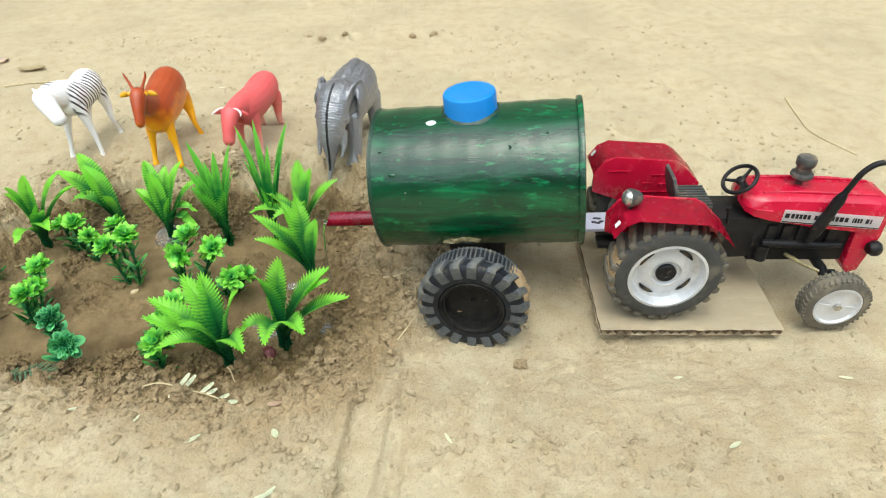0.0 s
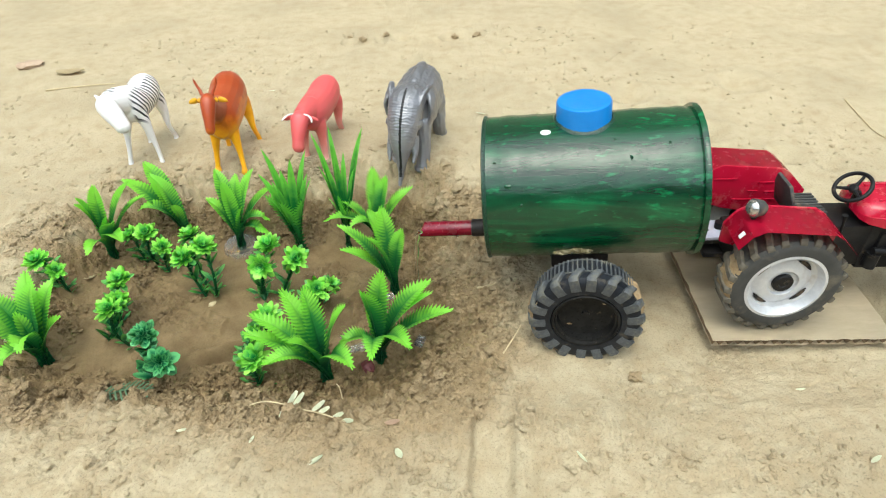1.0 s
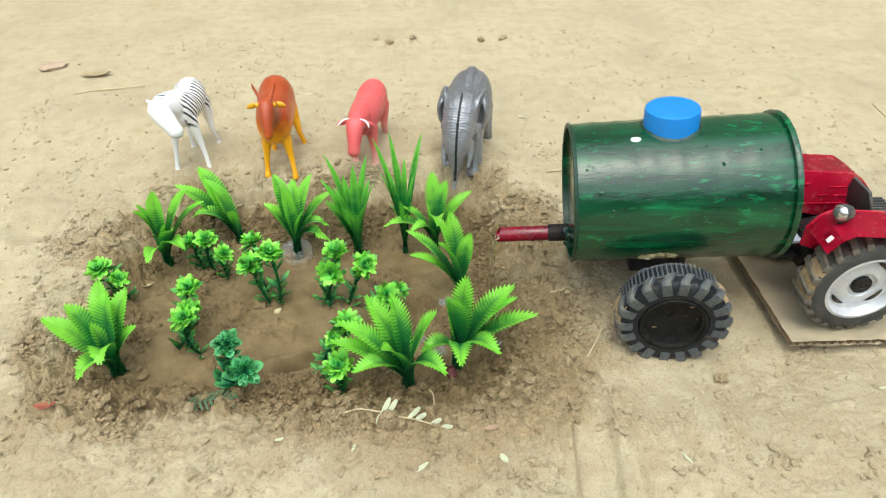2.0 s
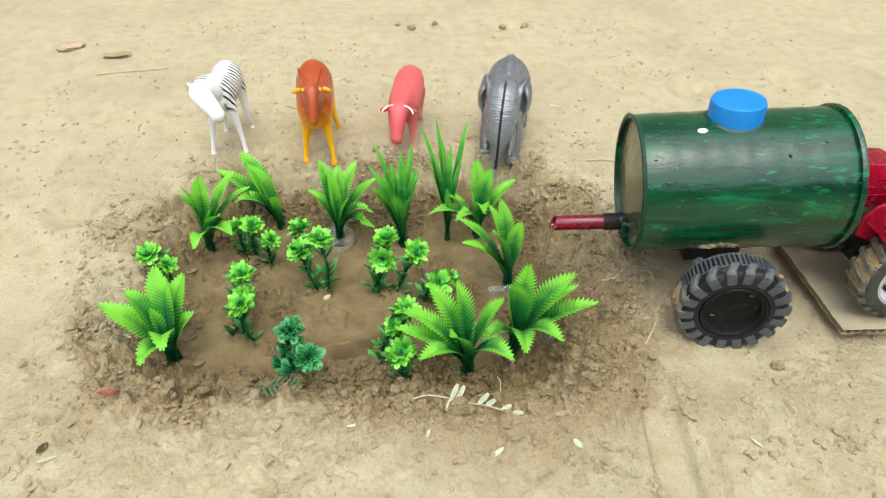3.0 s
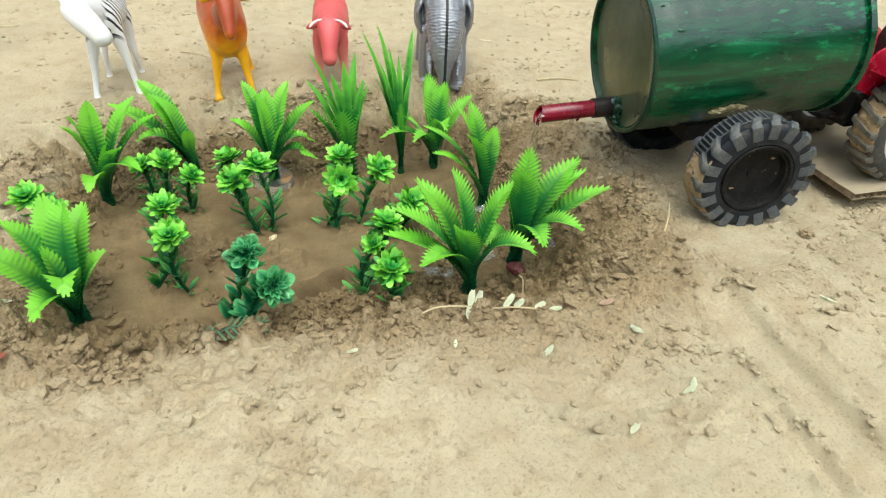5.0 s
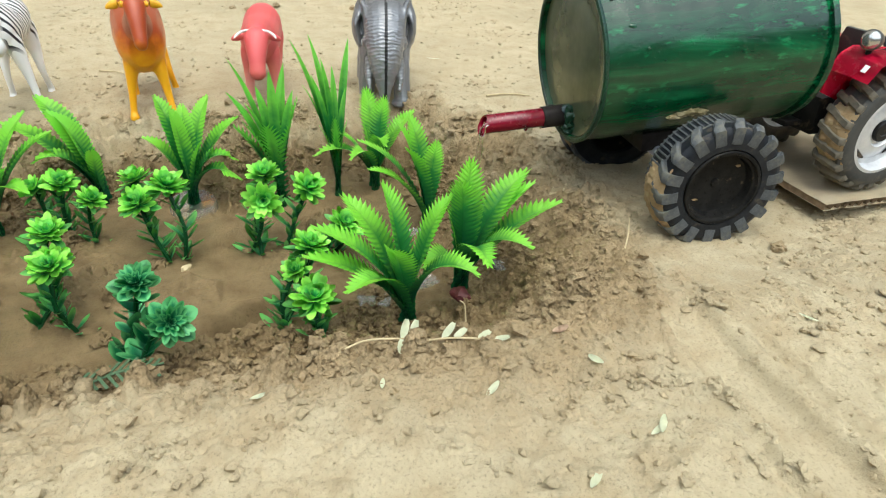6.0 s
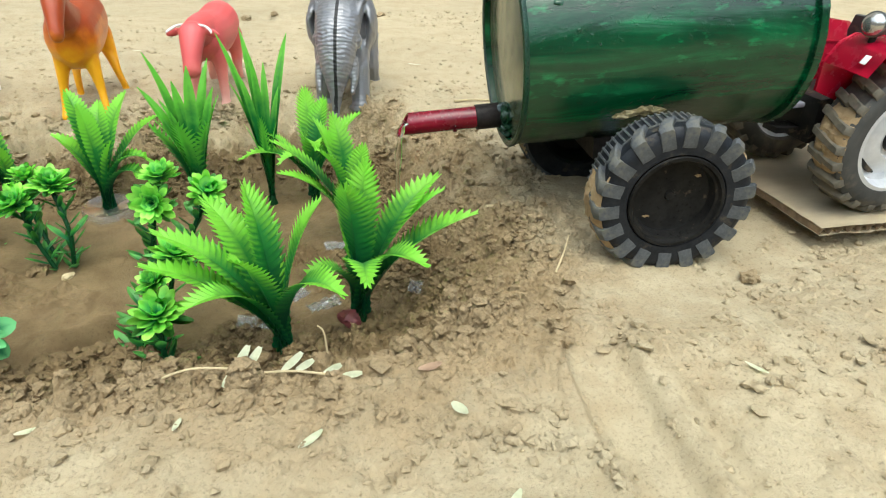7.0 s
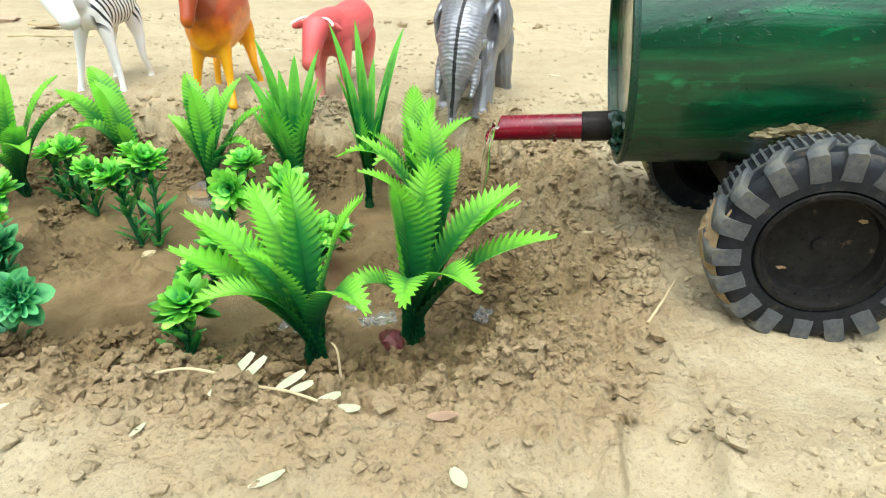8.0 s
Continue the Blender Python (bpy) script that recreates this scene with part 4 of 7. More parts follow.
def hood_section(x, half, zb, zt, crown):
    """Half profile of the bonnet at x, from its lower edge over the crown."""
    pts = []
    for s in (-1, 1):
        side = [(s * half, zb), (s * half * 1.01, zb + (zt - zb) * 0.45), (s * half * 0.97, zt - crown), (s * half * 0.86, zt - crown * 0.35), (s * half * 0.62, zt - crown * 0.05)]
        pts += side if s < 0 else side[::-1]
    return [Vector((x, y, z)) for y, z in pts]


def build_fender(top, s):
    """Rear mudguard: flat top with sloped ends and an inner side wall; s is -1 or 1 for its side."""
    prof = [(-0.0345, 0.0640), (-0.0290, 0.0722), (-0.0225, 0.0755), (0.0135, 0.0728), (0.0190, 0.0695), (0.0305, 0.0580)]
    bm = bmesh.new()
    yo, yi = s * 0.0450, s * 0.0215
    up = [[bm.verts.new((x, y, z + (0.0 if k else -0.0008))) for k, y in enumerate((yo, (yo + yi) / 2, yi))] for x, z in prof]
    for a, b in zip(up, up[1:]):
        for k in range(2):
            bm.faces.new((a[k], a[k + 1], b[k + 1], b[k]))
    bmesh.ops.solidify(bm, geom=list(bm.faces), thickness=0.0012)
    bmesh.ops.bevel(bm, geom=[e for e in bm.edges if e.calc_length() > 0.003], offset=0.0005, segments=2, affect="EDGES")
    f = part("mudguard", bm, RED, top, "red enamelled rear mudguard")
    bm = bmesh.new()
    extrude_outline(bm, [(x, z + 0.0004) for x, z in prof] + [(0.030, 0.046), (0.004, 0.042), (-0.018, 0.046), (-0.034, 0.052)], yi - s * 0.0012, yi + s * 0.0004, 0.0003)
    part("inner_panel", bm, RED, f)
    for k, (x0, x1, z) in enumerate(((-0.026, -0.012, 0.0665), (0.001, 0.013, 0.0640), (-0.004, 0.002, 0.058), (0.006, 0.015, 0.0575), (-0.012, 0.014, 0.052))):
        bm = bmesh.new()
        box(bm, (x0, yi - s * 0.0018, z - 0.0004), (x1, yi - s * 0.0008, z + 0.0004), 0.0002)
        part("pressed_rib", bm, RED, f)
    # lamp at the rear corner of the near one
    if s < 0:
        bm = bmesh.new()
        spin(bm, [(0, 0.0062), (0.0022, 0.0056), (0.0040, 0.0034), (0.0049, 0.0), (0.0050, -0.0020), (0.0044, -0.0024)], 30, "x")
        o = part("lamp_housing", bm, SEAT, f, "dusty grey egg-shaped lamp housing")
        o.matrix_basis = pose(-0.0250, s * 0.0315, 0.0808, 0, 8, 14)
        bm = bmesh.new()
        spin(bm, [(0.0046, -0.0018), (0.0044, -0.0026), (0.0036, -0.0040), (0.0020, -0.0050), (0, -0.0053)], 26, "x")
        g = part("lamp_lens", bm, CHROME, f, "silvery glass lamp lens")
        g.matrix_basis = o.matrix_basis
        bm = bmesh.new()
        tube(bm, [(-0.0245, s * 0.0315, 0.0735), (-0.0245, s * 0.0315, 0.0790)], 0.0014, 10)
        part("lamp_stalk", bm, BLACK, f)
    bm = bmesh.new()
    box(bm, (-0.0019, -0.0013, -0.0003), (0.0019, 0.0013, 0.0003), 0.0001)
    o = part("reflector", bm, STICKER, f, "white reflector patch")
    o.matrix_basis = pose(-0.0322, s * 0.0390, 0.0690, 0, -55, 0)


def build_tractor():
    top = thing("toy_tractor", "red toy farm tractor with dusty black tyres", "tractor", pose(0.1275, 0.3105, 0, 0, 0, -1.5))
    rw = lambda s: pose(0.0, s * 0.0335, 0.0345) @ (pose(0, 0, 0) if s < 0 else pose(0, 0, 0, 0, 0, 180))
    for s in (-1, 1):
        rear = lug_wheel(top, "rear_wheel", 0.0330, 0.0190, 0.0212, rw(s), TYRE_DUSTY, LUG_DUSTY, 23, 0.0085, steel_rim, 7 + s, "large rear wheel with a silver rim", True, 0.0022, 0.0010, 0.90)
        mud_crust(rear, 0.0308, 146, 216, -0.0085, 0.0080, 80 + s)
    for s in (-1, 1):
        lug_wheel(top, "front_wheel", 0.0190, 0.0115, 0.0128, pose(0.1000, s * 0.0385, 0.0134) @ (pose(0, 0, 0) if s < 0 else pose(0, 0, 0, 0, 0, 180)), LUG_DUSTY, LUG_DUSTY, 38, 0.0030, front_rim, 17 + s, "small front wheel with a silver rim", True, 0.0007, 0.0002, 0.86)
    for s in (-1, 1):
        build_fender(top, s)
    # bonnet
    bm = bmesh.new()
    secs = [hood_section(x, hw, zb, zt, cr) for x, hw, zb, zt, cr in (
        (0.0455, 0.0060, 0.0600, 0.0640, 0.002), (0.0468, 0.0120, 0.0588, 0.0662, 0.004), (0.0510, 0.0158, 0.0575, 0.0682, 0.006), (0.0600, 0.0172, 0.0555, 0.0694, 0.007),
        (0.0740, 0.0172, 0.0530, 0.0692, 0.007), (0.0900, 0.0170, 0.0500, 0.0684, 0.007), (0.1120, 0.0168, 0.0470, 0.0672, 0.0075), (0.1225, 0.0162, 0.0455, 0.0662, 0.008), (0.1275, 0.0150, 0.0455, 0.0645, 0.008), (0.1290, 0.0120, 0.0470, 0.0620, 0.006))]
    rows = [[bm.verts.new(p) for p in sec] for sec in secs]
    for a, b in zip(rows, rows[1:]):
        for k in range(len(a) - 1):
            bm.faces.new((a[k], a[k + 1], b[k + 1], b[k]))
        bm.faces.new((a[-1], a[0], b[0], b[-1]))
    bm.faces.new(rows[0])
    bm.faces.new(rows[-1][::-1])
    bonnet = part("bonnet", bm, RED, top, "glossy red bonnet")
    for s in (-1, 1):
        bm = bmesh.new()
        tube(bm, [(0.056, s * 0.0085, 0.0690), (0.075, s * 0.0085, 0.0693), (0.100, s * 0.0085, 0.0679), (0.122, s * 0.0080, 0.0662)], [0.0006, 0.0011, 0.0011, 0.0006], 10)
        part("crease", bm, RED, bonnet)
        # side sticker with bars where the lettering is
        st = lambda x0, x1, v0, v1, lift: [(x, s * (0.01735 + lift - 0.0002 * abs(v - 0.5)), 0.0686 - 0.0052 - 0.095 * (x - 0.066) - 0.0088 + 0.0088 * v) for x in (x0, x1) for v in (v0, v1)]
        def plate(name, x0, x1, v0, v1, lift, mat, parent, label=""):
            b2 = bmesh.new()
            q = [b2.verts.new(p) for p in st(x0, x1, v0, v1, lift)]
            b2.faces.new((q[0], q[1], q[3], q[2]))
            bmesh.ops.solidify(b2, geom=list(b2.faces), thickness=0.0002)
            return part(name, b2, mat, parent, label, smooth=False)
        plate("sticker", 0.0660, 0.1225, 0.0, 1.0, 0.0003, STICKER, bonnet, "white sticker band with dark bars")
        plate("sticker_line", 0.0662, 0.1223, 0.05, 0.13, 0.0006, INK, bonnet)
        x = 0.0670
        for wdt in (0.0035, 0.0025, 0.0022, 0.0022, 0.0025, 0.0022, 0.0, 0.0024, 0.0024, 0.0025, 0.0024, 0.0024, 0.0024, 0.0030, 0.0028, 0.0, 0.0012, 0.0016, 0.0016, 0.0016, 0.0, 0.0026, 0.0012):
            if wdt:
                plate("ink_bar", x, x + wdt * 0.72, 0.40, 0.74, 0.0006, INK, bonnet)
            x += wdt if wdt else 0.0016
    # front grille, chin and headlamps
    bm = bmesh.new()
    extrude_outline(bm, [(0.1115, 0.050), (0.1262, 0.050), (0.1275, 0.044), (0.1225, 0.018), (0.1165, 0.0155), (0.1130, 0.022)], -0.0158, 0.0158, 0.0009)
    g = part("front_cowl", bm, RED, top, "red front cowl")
    for s in (-1, 1):
        bm = bmesh.new()
        spin(bm, [(0, -0.004), (0.0030, -0.0036), (0.0046, -0.001), (0.0046, 0.0015), (0.0036, 0.0030), (0, 0.0036)], 26, "x")
        o = part("headlamp", bm, BLACK, g, "dark headlamp")
        o.location = (0.1245, s * 0.0185, 0.0365)
    for k in range(6):
        bm = bmesh.new()
        box(bm, (0.1262 - 0.0008 * k, -0.012, 0.0420 - 0.0035 * k), (0.1276 - 0.0008 * k, 0.012, 0.0432 - 0.0035 * k), 0.0003)
        part("grille_bar", bm, BLACK, g)
    # engine, gearbox, axles
    bm = bmesh.new()
    box(bm, (0.056, -0.0130, 0.0235), (0.112, 0.0130, 0.0560), 0.0016)
    e = part("engine_block", bm, BLACK, top, "black moulded engine block")
    for k in range(5):
        bm = bmesh.new()
        box(bm, (0.062 + 0.0088 * k, -0.0150, 0.034), (0.0672 + 0.0088 * k, -0.0125, 0.050), 0.0005)
        part("engine_fin", bm, BLACK, e)
    for s in (-1, 1):
        bm = bmesh.new()
        tube(bm, [(0.060, s * 0.0160, 0.0390), (0.075, s * 0.0165, 0.0385), (0.095, s * 0.0160, 0.0370), (0.107, s * 0.015, 0.0365)], [0.0022, 0.0026, 0.0020, 0.0016], 12)
        part("engine_pipe", bm, BLACK, e)
        bm = bmesh.new()
        tube(bm, [(0.062, s * 0.0150, 0.0270), (0.062, s * 0.0150, 0.0370)], [0.0040, 0.0040], 18)
        part("oil_filter", bm, BLACK, e)
    bm = bmesh.new()
    extrude_outline(bm, [(-0.020, 0.024), (-0.020, 0.045), (0.030, 0.054), (0.058, 0.054), (0.058, 0.026), (0.020, 0.024)], -0.0125, 0.0125, 0.0012)
    part("gearbox", bm, BLACK, top, "black gearbox housing")
    bm = bmesh.new()
    tube(bm, [(0, -0.030, 0.0345), (0, -0.012, 0.0345), (0, 0.012, 0.0345), (0, 0.030, 0.0345)], [0.0055, 0.0085, 0.0085, 0.0055], 18)
    part("rear_axle", bm, BLACK, top)
    bm = bmesh.new()
    tube(bm, [(0.0990, -0.034, 0.0165), (0.0995, -0.018, 0.0215), (0.0995, 0.018, 0.0215), (0.0990, 0.034, 0.0165)], [0.0020, 0.0030, 0.0030, 0.0020], 12)
    part("front_axle", bm, BLACK, top)
    for s in (-1, 1):
        bm = bmesh.new()
        tube(bm, [(0.0985, s * 0.0320, 0.0150), (0.0975, s * 0.0320, 0.0260), (0.0970, s * 0.0300, 0.0300)], [0.0024, 0.0026, 0.0020], 12)
        part("steering_knuckle", bm, BLACK, top)
        bm = bmesh.new()
        tube(bm, [(0.0920, s * 0.0280, 0.0270), (0.0830, s * 0.0200, 0.0280), (0.078, s * 0.0130, 0.0285)], [0.0010, 0.0013, 0.0012], 10)
        part("steering_rod", bm, GLUE, top, "dull brass steering rod")
    # dashboard and steering wheel
    bm = bmesh.new()
    tube(bm, [(0.0490, 0.0, 0.060), (0.0490, 0.0, 0.0660), (0.0480, 0.0, 0.0695)], [0.0040, 0.0030, 0.0018], 14)
    part("steering_column", bm, BLACK, top)
    st = new("steering_wheel")
    st.parent = top
    st["label"] = "black three-spoke steering wheel"
    st.matrix_basis = pose(0.0455, 0.0020, 0.0715, 8, -38, 0)
    bm = bmesh.new()
    rs = 0.0096
    pts = [(rs * math.cos(k * math.tau / 40), rs * math.sin(k * math.tau / 40), 0) for k in range(41)]
    tube(bm, pts, 0.0012, 10, cap=False, side=(0, 0, 1))
    part("wheel_ring", bm, BLACK, st)
    for k in range(3):
        bm = bmesh.new()
        tube(bm, [(0.001, 0, -0.0014), (0.005, 0, -0.0010), (rs, 0, 0)], [0.0013, 0.0010, 0.0008], 8)
        o = part("spoke", bm, BLACK, st)
        o.matrix_basis = pose(0, 0, 0, 0, 0, 120 * k + 20)
    bm = bmesh.new()
    spin(bm, [(0.0026, -0.0024), (0.0028, -0.0004), (0.0016, 0.0006), (0, 0.0006)], 18, "z")
    part("wheel_hub", bm, BLACK, st)
    # seat with ribs
    seat = new("driver_seat")
    seat.parent = top
    seat["label"] = "dusty black ribbed driver's seat"
    bm = bmesh.new()
    box(bm, (0.0090, -0.0115, 0.0585), (0.0285, 0.0115, 0.0615), 0.0008)
    part("seat_pan", bm, SEAT, seat)
    for k in range(8):
        bm = bmesh.new()
        box(bm, (0.0105, -0.0102 + 0.0027 * k, 0.0612), (0.0285, -0.0087 + 0.0027 * k, 0.0628), 0.0004)
        part("seat_rib", bm, SEAT, seat)
    bm = bmesh.new()
    extrude_outline(bm, [(-0.0115, 0.0), (-0.0115, 0.0125), (-0.0080, 0.0200), (0.0080, 0.0200), (0.0115, 0.0125), (0.0115, 0.0)], -0.0010, 0.0010, 0.0006)
    o = part("backrest", bm, SEAT, seat)
    o.matrix_basis = pose(0.0090, 0.0, 0.0590, 0, 0, 90) @ pose(0, 0, 0, -14, 0, 0)
    bm = bmesh.new()
    tube(bm, [(0.016, 0, 0.050), (0.016, 0, 0.0588)], [0.006, 0.0045], 14)
    part("seat_post", bm, BLACK, seat)
    bm = bmesh.new()
    tube(bm, [(0.0375, -0.0145, 0.0520), (0.0360, -0.0155, 0.0600), (0.0352, -0.0155, 0.0640)], [0.0008, 0.0008, 0.0016], 10)
    part("gear_lever", bm, BLACK, top, "black gear lever")
    # air cleaner stack and exhaust
    bm = bmesh.new()
    spin(bm, [(0.0017, 0.0720), (0.0017, 0.0815), (0.0048, 0.0815), (0.0062, 0.0830), (0.0060, 0.0846), (0.0042, 0.0852), (0.0040, 0.0885), (0.0052, 0.0900), (0.0054, 0.0935), (0.0046, 0.0950), (0, 0.0954)], 32, "z")
    o = part("air_cleaner", bm, SEAT, top, "black mushroom air cleaner")
    o.location = (0.0795, 0.0015, -0.0088)
    bm = bmesh.new()
    path = curve_pts([(0.0850, -0.0180, 0.0420), (0.0865, -0.0195, 0.0500), (0.0910, -0.0200, 0.0680), (0.0950, -0.0200, 0.0805), (0.0980, -0.0200, 0.0882), (0.1025, -0.0200, 0.0930), (0.1070, -0.0200, 0.0945)], 5)
    tube(bm, path, [0.0023 if i < 4 else (0.0031 if i < 12 else (0.0025 if i < 13 else 0.0016)) for i in range(len(path))], 14)
    part("exhaust", bm, BLACK, top, "bent black exhaust pipe")
    bm = bmesh.new()
    box(bm, (-0.032, -0.005, 0.0270), (-0.012, 0.005, 0.0300), 0.0006)
    part("tow_bar", bm, BLACK, top)
    return top


build_tractor()


# ---- cardboard under the tractor ----
def build_cardboard():
    top = thing("cardboard_sheet", "brown corrugated cardboard sheet under the tractor", "cardboard", pose(0.0925, 0.2625, -0.0044, 0.4, 0, -1.5))
    L, W, t = 0.106, 0.145, 0.0044
    for k, (z0, z1) in enumerate(((0.0, 0.0006), (t - 0.0007, t))):
        bm = bmesh.new()
        grid = [[bm.verts.new((L * i / 24 + (0.0012 * noise.noise(Vector((j * 0.7, 3.1 + k, 0))) if i in (0, 24) else 0), W * j / 24 + (0.0012 * noise.noise(Vector((i * 0.8, 9 + k, 0))) if j in (0, 24) else 0),
                               z1 + 0.0005 * noise.noise(Vector((i * 0.25, j * 0.25, k * 5))))) for j in range(25)] for i in range(25)]
        for i in range(24):
            for j in range(24):
                bm.faces.new((grid[i][j], grid[i + 1][j], grid[i + 1][j + 1], grid[i][j + 1]))
        bmesh.ops.solidify(bm, geom=list(bm.faces), thickness=0.0006)
        part("liner", bm, CARD, top)
    bm = bmesh.new()
    n = 160
    a = [bm.verts.new((0.0006 + (L - 0.0012) * i / n, 0.0004, t / 2 + (t / 2 - 0.0009) * math.sin(i * math.tau / 8))) for i in range(n + 1)]
    b = [bm.verts.new((v.co.x, W - 0.0004, v.co.z)) for v in a]
    for i in range(n):
        bm.faces.new((a[i], a[i + 1], b[i + 1], b[i]))
    part("fluting", bm, CARD_DARK, top, "wavy fluting between the liners")
    for x in (0.0004, L - 0.0010):
        bm = bmesh.new()
        box(bm, (x, 0.001, 0.0006), (x + 0.0006, W - 0.001, t - 0.0008), 0.0)
        part("edge_strip", bm, CARD_DARK, top)


build_cardboard()


# ---- plastic plants in the bed ----
def leaf_mesh(tip, half, teeth, arch, fold=0.35, serrated=True, curl=0.0, twist=0.0, comb=False):
    """A moulded leaf from the origin to tip: folded along its midrib, with saw teeth on both edges."""
    bm = bmesh.new()
    uvl = bm.loops.layers.uv.new("UVMap")
    tip = Vector(tip)
    flat = Vector((tip.x, tip.y, 0))
    az = math.atan2(flat.y, flat.x) if flat.length > 0.003 else -1.2
    out = Vector((math.cos(az), math.sin(az), 0))
    side0 = Vector((-math.sin(az), math.cos(az), 0))
    lean = 0.27 if serrated else 0.30
    ctrl = Vector((flat.x * lean, flat.y * lean, tip.z * 0.62 + arch * (1.0 if serrated else 0.5)))
    n = teeth
    uvs = {}

    def at(t):
        p = ctrl * (2 * t * (1 - t)) + tip * (t * t)
        d = (ctrl * (2 - 4 * t) + tip * (2 * t)).normalized()
        p = p + out * (curl * t ** 3) - Vector((0, 0, abs(curl) * 0.8 * t ** 4))
        return p, d

    def width(t):
        grow = min(1.0, max(0.0, (t - 0.05) / 0.52))
        grow = grow * grow * (3 - 2 * grow)
        return half * ((0.66 if serrated else 0.7) + (0.34 if serrated else 0.3) * grow) * (1 - max(0.0, (t - 0.62) / 0.38) ** 1.9 * 0.94)

    def vert(p, u, v):
        w = bm.verts.new(p)
        uvs[w] = (u, v)
        return w

    mids, edges = [], {-1: [], 1: []}
    for i in range(n + 1):
        t = i / n
        p, d = at(t)
        a = twist * t
        side = side0 * math.cos(a) + out * math.sin(a)
        nrm = d.cross(side).normalized()
        if nrm.dot(out) > 0:
            nrm = -nrm
        w = width(t)
        f = fold + 1.1 * max(0.0, 0.42 - t)
        mids.append(vert(p, t, 0.5))
        for s in (-1, 1):
            k = 0.34 if comb else 0.76 if serrated and t > 0.26 else 0.95 if serrated else 1.0
            edges[s].append((p + side * (s * w * k) - nrm * (-f * w * k), p + side * (s * w * 1.15) - nrm * (-f * w * 1.22) + d * (tip.length / n * (1.5 if comb else 1.15)), t))
    for s in (-1, 1):
        ev = [vert(e[0], e[2], 0.5 + 0.4 * s) for e in edges[s]]
        for i in range(n):
            bm.faces.new((mids[i], mids[i + 1], ev[i + 1], ev[i]))
            if serrated and (comb or i > n * 0.27):
                k = vert(edges[s][i][1], edges[s][i][2] + 0.10, 0.5 + 0.5 * s)
                bm.faces.new((ev[i], ev[i + 1], k))
    for f in bm.faces:
        for lp in f.loops:
            lp[uvl].uv = uvs[lp.vert]
    bmesh.ops.solidify(bm, geom=list(bm.faces), thickness=0.00045)
    return bm


def fern_leaf(tip, half, teeth, arch, fold=0.35, curl=0.0, twist=0.0, saw=1.0):
    """A feathered leaf from the origin to tip: narrow foot, slanted ridged barbs that end in free teeth on both edges."""
    bm = bmesh.new()
    uvl = bm.loops.layers.uv.new("UVMap")
    tip = Vector(tip)
    flat = Vector((tip.x, tip.y, 0))
    az = math.atan2(flat.y, flat.x) if flat.length > 0.003 else -1.2
    out = Vector((math.cos(az), math.sin(az), 0))
    side0 = Vector((-math.sin(az), math.cos(az), 0))
    ctrl = Vector((flat.x * 0.30, flat.y * 0.30, tip.z * 0.64 + arch))
    step = tip.length / teeth
    uvs = {}

    def row(t):
        p = ctrl * (2 * t * (1 - t)) + tip * (t * t) + out * (curl * t ** 3) - Vector((0, 0, abs(curl) * 1.1 * t ** 4))
        d = (ctrl * (2 - 4 * t) + tip * (2 * t)).normalized()
        side = side0 * math.cos(twist * t) + out * math.sin(twist * t)
        up = side.cross(d).normalized()
        if up.dot(out) > 0:
            up = -up
        g = min(1.0, max(0.0, (t - 0.04) / 0.50))
        w = half * (0.44 + 0.56 * g * g * (3 - 2 * g)) * (1 - max(0.0, (t - 0.60) / 0.40) ** 2.1 * 0.93)
        f = fold + 1.5 * max(0.0, 0.45 - t)
        return p, d, side, up, w, f

    def vert(p, u, v):
        q = bm.verts.new(p)
        uvs[q] = (u, v)
        return q

    mids = [vert(row(i / teeth)[0], i / teeth, 0.5) for i in range(teeth + 1)]
    for s in (-1, 1):
        ev = []
        for i in range(teeth + 1):
            t = i / teeth
            p, d, side, up, w, f = row(t)
            free = min(1.0, max(0.0, (t - 0.18) / 0.22))
            k = 0.98 - 0.26 * free * saw
            # u set back in the grooves: shade between barbs is painted into the colour
            ev.append(vert(p + side * (s * w * k) + up * (f * w * k - 0.00020 * saw) + d * (step * 0.9 * free), t - 0.10, 0.5 + 0.34 * s))
        for i in range(teeth):
            t = (i + 0.5) / teeth
            p, d, side, up, w, f = row(t)
            free = min(1.0, max(0.0, (t - 0.18) / 0.22))
            # u pushed forward on ridge and tooth, painting them lighter as if lit
            rr = vert(p + side * (s * w * 0.52) + up * (f * w * 0.52 + 0.00042 * saw) + d * (step * 0.5 * free), t + 0.08, 0.5 + 0.30 * s)
            end = vert(p + side * (s * w * (1.0 + 0.20 * free * saw)) + up * (f * w * 1.12 + 0.0001) + d * (step * (0.6 + 1.4 * saw) * free), t + 0.12, 0.5 + 0.5 * s)
            loop = (mids[i], mids[i + 1], ev[i + 1], end, ev[i])
            for q in range(5):
                bm.faces.new((loop[q], loop[(q + 1) % 5], rr))
    for f in bm.faces:
        for lp in f.loops:
            lp[uvl].uv = uvs[lp.vert]
    bmesh.ops.solidify(bm, geom=list(bm.faces), thickness=0.0004)
    return bm


